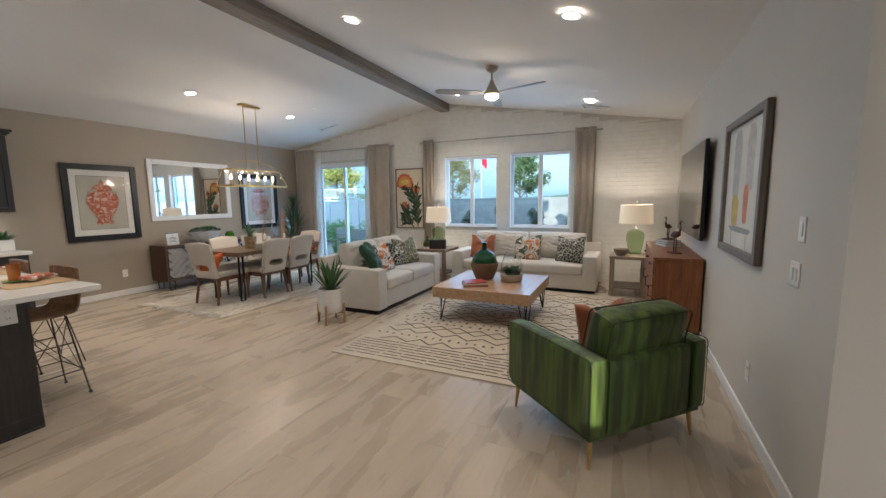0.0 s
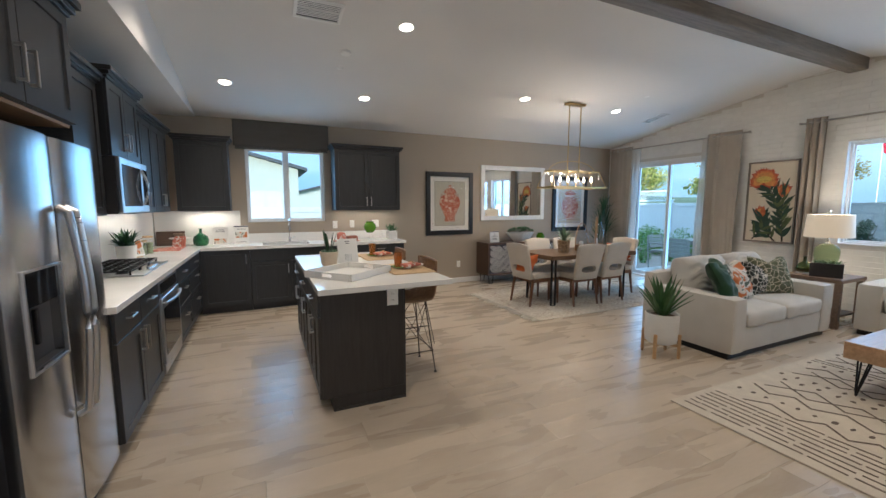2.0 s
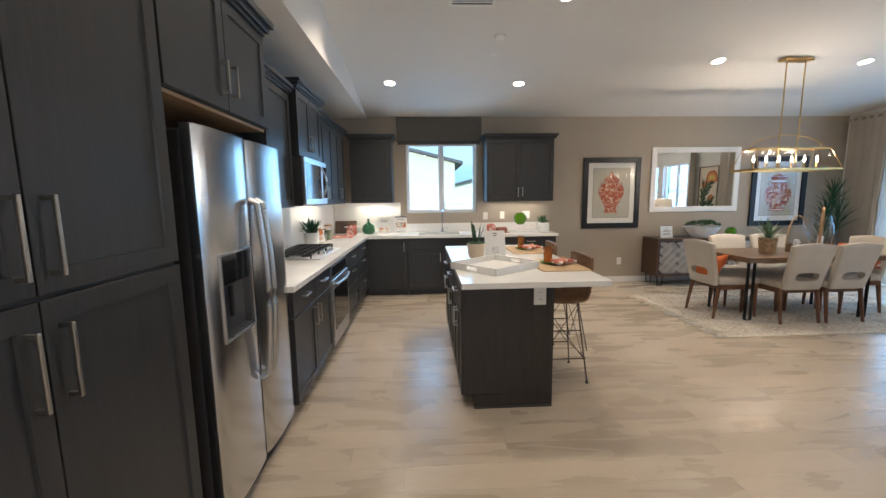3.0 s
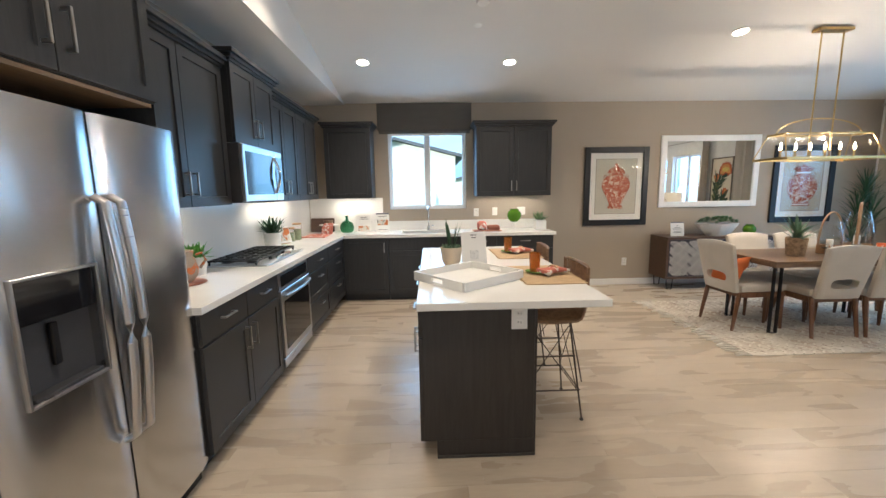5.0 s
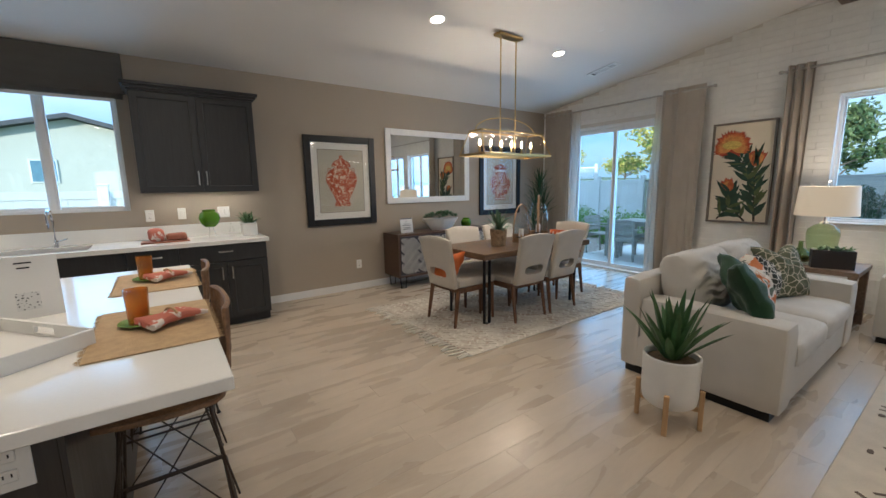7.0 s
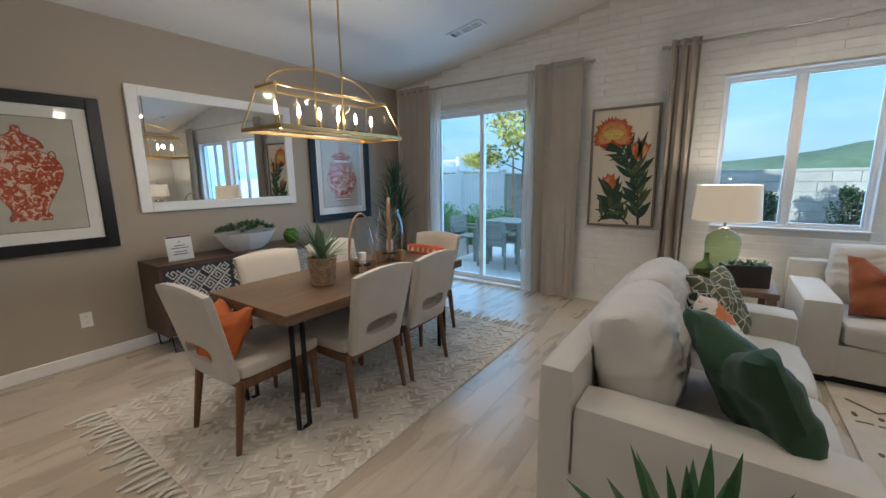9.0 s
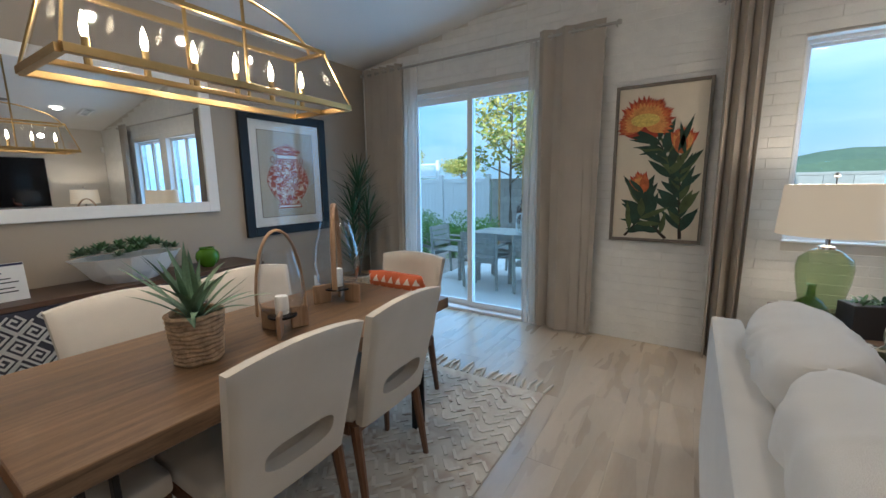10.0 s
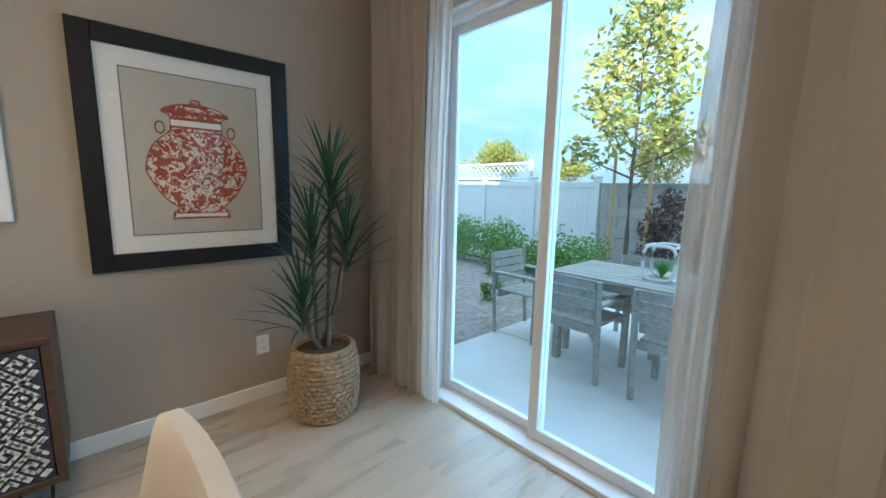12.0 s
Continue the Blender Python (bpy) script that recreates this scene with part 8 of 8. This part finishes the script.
def leaf_mat(name, a, b):
    m = mat(name, a, 0.55, vary=0.35, scale=3)
    nt = m.node_tree
    ge = nt.nodes.new("ShaderNodeNewGeometry")
    col = ramp(nt, ge.outputs["Random Per Island"], [(0.0, a), (1.0, b)])
    nt.links.new(col, nt.nodes["Principled BSDF"].inputs["Base Color"])
    return m


M_L1 = leaf_mat("hedge_leaf", (0.09, 0.20, 0.035), (0.20, 0.36, 0.07))
# Gold end of the ramp paints in low sunlight glowing through the leaves.
M_L2 = leaf_mat("sunlit_gold_leaf", (0.15, 0.26, 0.05), (0.60, 0.48, 0.14))
M_L3 = leaf_mat("purple_leaf", (0.05, 0.03, 0.03), (0.15, 0.08, 0.065))
M_L4 = leaf_mat("dark_shrub_leaf", (0.02, 0.045, 0.02), (0.05, 0.09, 0.035))
M_L5 = leaf_mat("distant_leaf", (0.06, 0.12, 0.05), (0.14, 0.17, 0.06))
M_BARK = mat("grey_bark", (0.16, 0.13, 0.10), 0.9, vary=0.3, scale=12, bump=1.0)


def leaf_cloud(centres, n, size, rr, squash=1.0, bm=None):
    """Small folded leaves scattered through overlapping clumps: (x, y, z, radius)."""
    verts, faces = [], []
    for k in range(n):
        cx, cy, cz, R_ = centres[rr.randrange(len(centres))]
        d = Vector((rr.gauss(0, 1), rr.gauss(0, 1), rr.gauss(0, 1))).normalized()
        p = Vector((cx, cy, cz)) + Vector((d.x, d.y, d.z * squash)) * R_ * (rr.random() ** 0.4)
        q = Euler((rr.uniform(0, 6.28), rr.uniform(0, 6.28), rr.uniform(0, 6.28))).to_matrix()
        s = size * rr.uniform(0.6, 1.25)
        i = len(verts)
        for v in ((0, -s, 0), (s * 0.42, 0, s * 0.12), (0, s, 0), (-s * 0.42, 0, s * 0.12)):
            verts.append(tuple(p + q @ Vector(v)))
        faces += [(i, i + 1, i + 2), (i, i + 2, i + 3)]
    me = bpy.data.meshes.new("leaves")
    me.from_pydata(verts, [], faces)
    out = bmesh.new()
    out.from_mesh(me)
    bpy.data.meshes.remove(me)
    return out


def raw_part(name, bm, material, parent, label=""):
    me = bpy.data.meshes.new(name)
    bm.to_mesh(me)
    bm.free()
    me.materials.append(material)
    ob = new(name, me)
    ob.parent = parent
    return tagged(ob, label=label)


r4 = random.Random(21)
hd = thing("hedge", "low green leafy hedge in front of the vinyl fence", "hedge", at=(0, 0, 0))
cs_ = [(13.35 + r4.uniform(-0.3, 0.3), 8.2 + 0.155 * k, 0.22 + r4.uniform(-0.10, 0.28), r4.uniform(0.28, 0.42)) for k in range(50)]
raw_part("leaves", leaf_cloud(cs_, 20000, 0.036, r4), M_L1, hd)
raw_part("stems", rod((13.35, 8.3, G0), (13.35, 15.9, 0.15), 0.03), M_BARK, hd)


def shrub(label, x, y, h, r, material, n=1500, seed=0, size=0.035):
    rr = random.Random(seed)
    ob = thing("shrub", label, "shrub", at=(x, y, G0 - 0.02))
    cc = [(rr.uniform(-0.4, 0.4) * r, rr.uniform(-0.4, 0.4) * r, h * (0.15 + 0.75 * k / 9), r * (0.75 - 0.35 * k / 9) * rr.uniform(0.8, 1.2)) for k in range(10)]
    raw_part("leaves", leaf_cloud(cc, n, size, rr), material, ob)
    bm = bmesh.new()
    for k in range(6):
        a = k * 1.05
        tube([(0, 0, 0), (0.3 * r * math.cos(a), 0.3 * r * math.sin(a), h * 0.5), (0.6 * r * math.cos(a), 0.6 * r * math.sin(a), h * 0.92)], [0.018, 0.012, 0.005], 5, bm)
    part("stems", bm, M_BARK, ob)
    return ob


for i, (y, h) in enumerate(((7.58, 1.55), (6.75, 1.60))):
    shrub("purple-leaved upright shrub before the block wall", 14.3, y, h, 0.42, M_L3, 2600, 40 + i)
for i, (y, h) in enumerate(((5.35, 1.25), (4.15, 1.45), (3.0, 1.30), (1.75, 1.35), (0.6, 1.5), (-0.7, 1.3), (-2.0, 1.4))):
    shrub("dark green upright shrub before the block wall", 14.3, y, h, 0.42, M_L4, 2400, 60 + i)
shrub("large dark shrub in front of the block wall", 13.9, 1.35, 1.55, 0.55, M_L4, 3600, 77)
for i, (x, y) in enumerate(((11.9, 9.0), (12.2, 8.5), (12.5, 9.6), (11.3, 8.7), (12.8, 8.3), (11.8, 10.2))):
    shrub("small green groundcover tuft in the mulch bed", x, y, 0.22, 0.13, M_L1, 260, 90 + i, 0.03)


def tree(name, label, at, trunk_h, crown, n, size, material, seed, r0=0.045, limbs=9):
    rr = random.Random(seed)
    ob = thing(name, label, "tree", at=at)
    bm = bmesh.new()
    top = crown[1]
    tube([(0, 0, 0), (0.02, 0.01, trunk_h * 0.5), (0, 0.02, trunk_h), (0.03, 0, (trunk_h + top) / 2), (0.02, 0.02, top * 0.93)], [r0, r0 * 0.9, r0 * 0.75, r0 * 0.45, r0 * 0.12], 9, bm)
    cc = []
    for k in range(limbs):
        t = k / (limbs - 1)
        z = trunk_h + (top - trunk_h) * (0.02 + 0.8 * t)
        a = k * 2.4 + rr.uniform(-0.3, 0.3)
        R_ = crown[0] * (1.0 - 0.65 * t) * rr.uniform(0.75, 1.1)
        tip = (R_ * math.cos(a), R_ * math.sin(a), z + R_ * rr.uniform(0.45, 0.8))
        mid = (tip[0] * 0.5, tip[1] * 0.5, z + R_ * 0.22)
        tube([(0, 0, z), mid, tip], [r0 * 0.5 * (1 - 0.5 * t), r0 * 0.3, r0 * 0.1], 6, bm)
        for f in (0.55, 0.8, 1.0):
            cc.append((tip[0] * f, tip[1] * f, mid[2] + (tip[2] - mid[2]) * f, crown[0] * rr.uniform(0.26, 0.44)))
    cc.append((0.02, 0.02, top * 0.93, crown[0] * 0.28))
    part("trunk", bm, M_BARK, ob, smooth=True)
    raw_part("crown", leaf_cloud(cc, n, size, rr), material, ob)
    return ob


mg = tree("tree", "young magnolia tree with glossy green leaves tinted sunlit gold", (14.15, 8.05, G0), 1.45, (1.08, 4.7), 2300, 0.078, M_L2, 7, 0.045, 16)
for dx_ in (-0.3, 0.3):
    stt = thing("tree_stake", "wooden lodge pole stake beside the young tree", "stake", at=(14.15, 8.05 + dx_, G0))
    part("stake", rod((0, 0, 0), (0, 0, 2.1), 0.03, 0.026), M_TAN, stt)
tree("tree", "distant green tree beyond the block wall", (30, 7.4, G0), 1.6, (1.9, 5.0), 5000, 0.13, M_L5, 8, 0.10, 11)
tree("tree", "distant feathery golden tree beyond the block wall", (34, 14.4, G0), 1.6, (2.4, 6.0), 5200, 0.11, leaf_mat("olive_gold_leaf", (0.16, 0.15, 0.05), (0.30, 0.26, 0.10)), 9, 0.12, 11)
tree("tree", "distant tree in sunlit gold leaf colour beyond the vinyl fence", (42, 34.0, G0), 2.2, (3.6, 6.0), 6000, 0.16, M_L2, 10, 0.16, 11)
tree("tree", "distant tree in sunlit gold leaf colour beyond the vinyl fence", (40, 24.0, G0), 2.2, (2.0, 3.4), 3000, 0.14, M_L2, 14, 0.12, 11)

fl = thing("flag", "red promotional feather flag on a white pole", "flag", at=(24, 8.25, G0))
part("pole", rod((0, 0, 0), (0, 0, 4.5), 0.025, 0.015), M_VF, fl)
bm = bmesh.new()
prev = None
for i in range(9):
    z = 4.45 - 0.8 * i / 8
    row = [bm.verts.new((0.05 * math.sin(i + j), -0.02 - 0.11 * j, z - 0.10 * j)) for j in range(4)]
    if prev:
        for j in range(3):
            bm.faces.new((prev[j], prev[j + 1], row[j + 1], row[j]))
    prev = row
part("cloth", bm, mat("red_flag_cloth", (0.55, 0.02, 0.05), 0.7), fl)

# neighbour's house past the kitchen fence
M_STUC = mat("cream_stucco", (0.62, 0.60, 0.52), 0.9, vary=0.05, scale=3, bump=0.6)
M_ROOF = mat("grey_roof_tile", (0.10, 0.10, 0.11), 0.8, vary=0.2, scale=6, bump=0.6)
for at, w_, apex, label in (((0.30, 24.0, G0), 6.6, 4.35, "cream stucco neighbour house with grey gable roof"), ((9.5, 46.0, G0), 11.0, 4.0, "distant house with a dark tiled gable roof")):
    hs = thing("house", label, "house", at=at)
    bm = bmesh.new()
    e = apex - w_ * 0.13
    pr = [(-w_ / 2, 0), (w_ / 2, 0), (w_ / 2, e), (0, apex), (-w_ / 2, e)]
    a = [bm.verts.new((x, 0, z)) for x, z in pr]
    b = [bm.verts.new((x, 9.0, z)) for x, z in pr]
    bm.faces.new(a)
    bm.faces.new(b[::-1])
    for i in range(5):
        bm.faces.new((a[i], a[(i + 1) % 5], b[(i + 1) % 5], b[i]))
    part("wall", bm, M_STUC, hs)
    for s in (-1, 1):
        sl_ = (apex - e) / (w_ / 2)
        bm = bmesh.new()
        q = [(0, apex + 0.03), (s * (w_ / 2 + 0.45), e - 0.45 * sl_ + 0.03), (s * (w_ / 2 + 0.45), e - 0.45 * sl_ + 0.19), (0, apex + 0.19)]
        a = [bm.verts.new((x, -0.35, z)) for x, z in q]
        b = [bm.verts.new((x, 9.35, z)) for x, z in q]
        bm.faces.new(a)
        bm.faces.new(b[::-1])
        for i in range(4):
            bm.faces.new((a[i], a[(i + 1) % 4], b[(i + 1) % 4], b[i]))
        part("roof", bm, M_ROOF, hs)
    wn_ = part("window", box(-1.3, -0.5, -0.04, 0.0, 1.9, 2.8, 0.01), M_VINYL, hs)
    # The reflected sky is painted into this pane as a blue base colour.
    part("pane", box(-1.24, -0.56, -0.05, -0.041, 1.96, 2.74), mat("pane_sky_tint", (0.16, 0.28, 0.36), 0.1, bump=0.0), wn_)

# far hills
bm = bmesh.new()
r5 = random.Random(4)
nn = 60
prev = None
for i in range(nn + 1):
    a = math.radians(-75 + 150 * i / nn)
    hgt = 6 + 8 * noise.noise(Vector((i * 0.11, 0.3, 0))) + 3 * noise.noise(Vector((i * 0.4, 1.3, 0))) + 16 * math.exp(-((math.degrees(a) + 13) / 11) ** 2)
    row = [bm.verts.new((R_ * math.cos(a), R_ * math.sin(a), z)) for R_, z in ((260, -3), (300, max(1, hgt) * 0.6), (340, max(1.5, hgt)), (400, -3))]
    if prev:
        for j in range(3):
            bm.faces.new((prev[j], prev[j + 1], row[j + 1], row[j]))
    prev = row
structure("backdrop", bm, mat("dry_green_hill", (0.12, 0.15, 0.08), 0.95, vary=0.35, scale=0.03, fine=0.4, bump=0.0), "distant dry green hills")

# patio furniture
M_TEAK = wood("silvered_teak", (0.26, 0.255, 0.23), (0.42, 0.41, 0.37), 0.6, axis=1, scale=3)
pt_ = thing("patio_table", "grey slatted wooden patio table on the concrete patio", "outdoor table", at=(10.53, 6.22, -0.03))
for k in range(7):
    part("slat", box(-0.38 + 0.1095 * k, -0.38 + 0.1095 * k + 0.103, -0.83, 0.83, 0.72, 0.745, 0.003), M_TEAK, pt_)
part("frame", box(-0.33, 0.33, -0.76, 0.76, 0.65, 0.72, 0.002), M_TEAK, pt_)
for x, y in itertools.product((-1, 1), (-1, 1)):
    part("leg", box(x * 0.33 - 0.03, x * 0.33 + 0.03, y * 0.74 - 0.03, y * 0.74 + 0.03, 0, 0.65, 0.003), M_TEAK, pt_)
oc = thing("patio_chair", "grey slatted wooden armchair on the patio", "outdoor chair", "chairs round the patio table", at=(10.21, 6.75, -0.03), turn=-90)
for k in range(6):
    part("slat", box(-0.23, 0.23, -0.22 + 0.075 * k, -0.22 + 0.075 * k + 0.068, 0.42, 0.437, 0.002), M_TEAK, oc)
for k in range(4):
    z = 0.485 + 0.078 * k
    part("back_slat", box(-0.23, 0.23, -0.012, 0.008, 0, 0.07, 0.003, m=pose(0, -0.245 - 0.02 * k, z, 8, 0, 0)), M_TEAK, oc)
bm = bmesh.new()
box(-0.25, 0.25, 0.20, 0.225, 0.36, 0.42, 0.002, bm)
box(-0.25, 0.25, -0.235, -0.21, 0.36, 0.42, 0.002, bm)
part("seat_frame", bm, M_TEAK, oc)
for x in (-1, 1):
    part("leg", box(x * 0.25 - 0.022, x * 0.25 + 0.022, 0.19, 0.235, 0, 0.59, 0.003), M_TEAK, oc)
    part("leg", rod((x * 0.25, -0.30, 0.78), (x * 0.25, -0.24, 0.0), 0.024, 0.024, 4), M_TEAK, oc)
    part("armrest", box(x * 0.25 - 0.03, x * 0.25 + 0.03, -0.28, 0.25, 0.59, 0.615, 0.004), M_TEAK, oc)
for x, y, a in ((10.21, 6.00, -90), (10.50, 7.44, 180), (10.98, 6.65, 90), (10.98, 5.90, 90)):
    copy_thing(oc, pose(x, y, -0.03, 0, 0, a))
ln = thing("patio_lantern", "white rounded lantern with greenery on the patio table", "lantern", at=(10.50, 6.30, 0.715))
bm = bmesh.new()
for s in (-1, 1):
    tube([(s * 0.09 + 0.0 * t, 0.11 * math.copysign(abs(math.cos(t)) ** 0.5, math.cos(t)), 0.14 + 0.13 * math.copysign(abs(math.sin(t)) ** 0.5, math.sin(t))) for t in (math.tau * i / 24 for i in range(24))], 0.012, 6, bm, closed=True)
for y, z in ((-0.10, 0.02), (0.10, 0.02), (-0.10, 0.26), (0.10, 0.26)):
    rod((-0.09, y, z), (0.09, y, z), 0.010, bm=bm)
part("frame", bm, M_VF, ln, smooth=True)
part("glass", box(-0.082, 0.082, -0.095, 0.095, 0.03, 0.25), M_CLEAR, ln)
bm = bmesh.new()
for k in range(24):
    blade(bm, (0, 0, 0.02), k * 2.4, rnd.uniform(0.1, 0.7), 0.15, 0.02, 0.3, n=3)
part("plant", bm, M_HERB, ln)

# ---- floor: planks ----
structure("floor", box(X0 - T, X1 + T + 0.03, YS - T, Y1 + T, -0.12, -0.014), mat("subfloor", (0.10, 0.08, 0.06), 0.9))
fl_root = tagged(new("floor_planks"), kind="structure")
r6 = random.Random(9)
PW = 0.182
near, rest = [], []
y = YS
row = 0
while y < Y1:
    x = X0 - r6.uniform(0, 1.2)
    while x < X1 + BW:
        L = r6.choice((1.22, 1.22, 0.9, 1.22))
        a, b = max(X0, x), min(X1 + BW, x + L)
        c, d = y, min(Y1, y + PW)
        if b - a > 0.02 and d - c > 0.02:
            cx, cy = (a + b) / 2, (c + d) / 2
            if not (cy < Y0 - 0.1 and cx > XE + 0.1):
                line = abs((cy - 0.8) - 0.72 * (cx - 1.6)) / 1.23
                near.append((line, a, b, c, d))
        x += L
    y += PW
near.sort()
M_FLOORJ = M_FLOOR.copy()
M_FLOORJ.name = "oak_plank_far"
ntj = M_FLOORJ.node_tree
gi = ntj.nodes.new("ShaderNodeNewGeometry")
for lk in list(ntj.links):
    if lk.from_node.type == "OBJECT_INFO":
        ntj.links.new(gi.outputs["Random Per Island"], lk.to_socket)


def plank_mesh(a, b, c, d, vs, fs):
    g, e = 0.0002, 0.0005
    i = len(vs)
    vs += [(a + g, c + g, -0.012), (b - g, c + g, -0.012), (b - g, d - g, -0.012), (a + g, d - g, -0.012)]
    vs += [(a + g, c + g, -e), (b - g, c + g, -e), (b - g, d - g, -e), (a + g, d - g, -e)]
    vs += [(a + g + e, c + g + e, 0), (b - g - e, c + g + e, 0), (b - g - e, d - g - e, 0), (a + g + e, d - g - e, 0)]
    for k in range(4):
        l = (k + 1) % 4
        fs += [(i + k, i + l, i + 4 + l, i + 4 + k), (i + 4 + k, i + 4 + l, i + 8 + l, i + 8 + k)]
    fs += [(i + 8, i + 9, i + 10, i + 11)]


for k, (dist, a, b, c, d) in enumerate(near[:300]):
    vs, fs = [], []
    plank_mesh(0, b - a, 0, d - c, vs, fs)
    me = bpy.data.meshes.new("plank")
    me.from_pydata(vs, [], fs)
    me.materials.append(M_FLOOR)
    ob = new("plank", me)
    ob.parent, ob.location = fl_root, (a, c, 0)
vs, fs = [], []
for dist, a, b, c, d in near[300:]:
    plank_mesh(a, b, c, d, vs, fs)
me = bpy.data.meshes.new("planks")
me.from_pydata(vs, [], fs)
me.materials.append(M_FLOORJ)
ob = new("planks", me)
ob.parent = fl_root
tagged(ob, kind="stuff")

# ---- painted bricks of the window wall ----
br_root = tagged(new("brick_facing"), "white painted thin brick facing of the window wall", kind="structure")
BH, BL = 0.0735, 0.61
openings = [WIN_A, WIN_B, (SLIDER[0], SLIDER[1], -1, SLIDER[3])]
bricks = []
j = 0
z = 0.0
while z < 3.42:
    y = Y0 - (0.5 * BL if j % 2 else 0)
    while y < Y1:
        a, b = max(Y0, y), min(Y1, y + BL)
        lo, hi = z, z + BH
        mid = (a + b) / 2
        hi = min(hi, ceiling_z(a) + 0.02, ceiling_z(b) + 0.02)
        segs = [(a, b)]
        for o in openings:
            if lo < o[3] - 0.001 and hi > o[2] + 0.001:
                segs = [s for p, q in segs for s in ((p, min(q, o[0])), (max(p, o[1]), q)) if s[1] - s[0] > 0.02]
        if hi - lo > 0.02:
            bricks += [(p, q, lo, hi) for p, q in segs if q - p > 0.02]
        y += BL
    z += BH
    j += 1
structure("mortar_bed", box(X1 + BW - 0.004, X1 + BW, Y0, Y0 + 0.001, 0, 0.001), M_BRICK)


def brick_mesh(w, h, vs, fs, oy=0.0, oz=0.0, ox=0.0):
    g, e, t = 0.0008, 0.0016, BW - 0.002
    i = len(vs)
    for x, k in ((t, g), (e, g), (0.0, g + e)):
        vs += [(ox + x, oy + k, oz + k), (ox + x, oy + w - k, oz + k), (ox + x, oy + w - k, oz + h - k), (ox + x, oy + k, oz + h - k)]
    for r_ in (0, 4):
        for k in range(4):
            l = (k + 1) % 4
            fs.append((i + r_ + l, i + r_ + k, i + r_ + 4 + k, i + r_ + 4 + l))
    fs.append((i + 11, i + 10, i + 9, i + 8))


def nearness(bq):
    return abs((bq[0] + bq[1]) / 2 - 4.5) * 0.6 + abs(bq[2] - 0.9) * 0.7


bricks.sort(key=nearness)
cache = {}
for p, q, lo, hi in bricks[:300]:
    key = (round(q - p, 3), round(hi - lo, 3))
    if key not in cache:
        vs, fs = [], []
        brick_mesh(key[0], key[1], vs, fs)
        me = bpy.data.meshes.new("brick")
        me.from_pydata(vs, [], fs)
        me.materials.append(M_BRICK)
        cache[key] = me
    ob = new("brick", cache[key])
    ob.parent, ob.location = br_root, (X1 + r6.uniform(-0.0012, 0.0012), p, lo)
vs, fs = [], []
for p, q, lo, hi in bricks[300:]:
    brick_mesh(q - p, hi - lo, vs, fs, p, lo, X1 + r6.uniform(-0.0012, 0.0012))
me = bpy.data.meshes.new("bricks")
me.from_pydata(vs, [], fs)
me.materials.append(M_BRICK)
ob = new("bricks", me)
ob.parent = br_root
tagged(ob, kind="stuff")

# plaster reveals of the openings
for spec in (WIN_A, WIN_B, SLIDER):
    bm = bmesh.new()
    o = 0.006
    box(X1 - 0.004, X1 + 0.075, spec[0], spec[0] + o, spec[2], spec[3], 0, bm)
    box(X1 - 0.004, X1 + 0.075, spec[1] - o, spec[1], spec[2], spec[3], 0, bm)
    box(X1 - 0.004, X1 + 0.075, spec[0] + o, spec[1] - o, spec[3] - o, spec[3], 0, bm)
    if spec[2] > 0:
        box(X1 - 0.014, X1 + 0.075, spec[0] - 0.01, spec[1] + 0.01, spec[2] - 0.004, spec[2] + 0.010, 0.002, bm)
    structure("trim", bm, M_TRIM, "white painted reveal of the opening")

# blocks of the garden wall
cache = {}
blk = []
for j in range(8):
    y = -9.0 - (0.2 if j % 2 else 0)
    while y < 8.94:
        a, b = max(-9.0, y), min(8.94, y + 0.40)
        if b - a > 0.05:
            blk.append((a, b, j * 0.2))
        y += 0.40
blk.sort(key=lambda s: abs(s[0] - 4.0))
bl_far = bmesh.new()
for k, (a, b, z) in enumerate(blk):
    w_ = round(b - a, 3)
    if k < 300:
        if w_ not in cache:
            me = bpy.data.meshes.new("block")
            tmp = box(0, 0.02, 0.004, w_ - 0.004, 0.004, 0.196, 0.003)
            tmp.to_mesh(me)
            tmp.free()
            me.materials.append(M_BLOCK)
            cache[w_] = me
        ob = new("block", cache[w_])
        ob.parent, ob.location = bwz, (-0.01, a, z)
    else:
        box(-0.01, 0.01, a + 0.004, b - 0.004, z + 0.004, z + 0.196, 0, bl_far)
tagged(part("blocks", bl_far, M_BLOCK, bwz), kind="stuff")
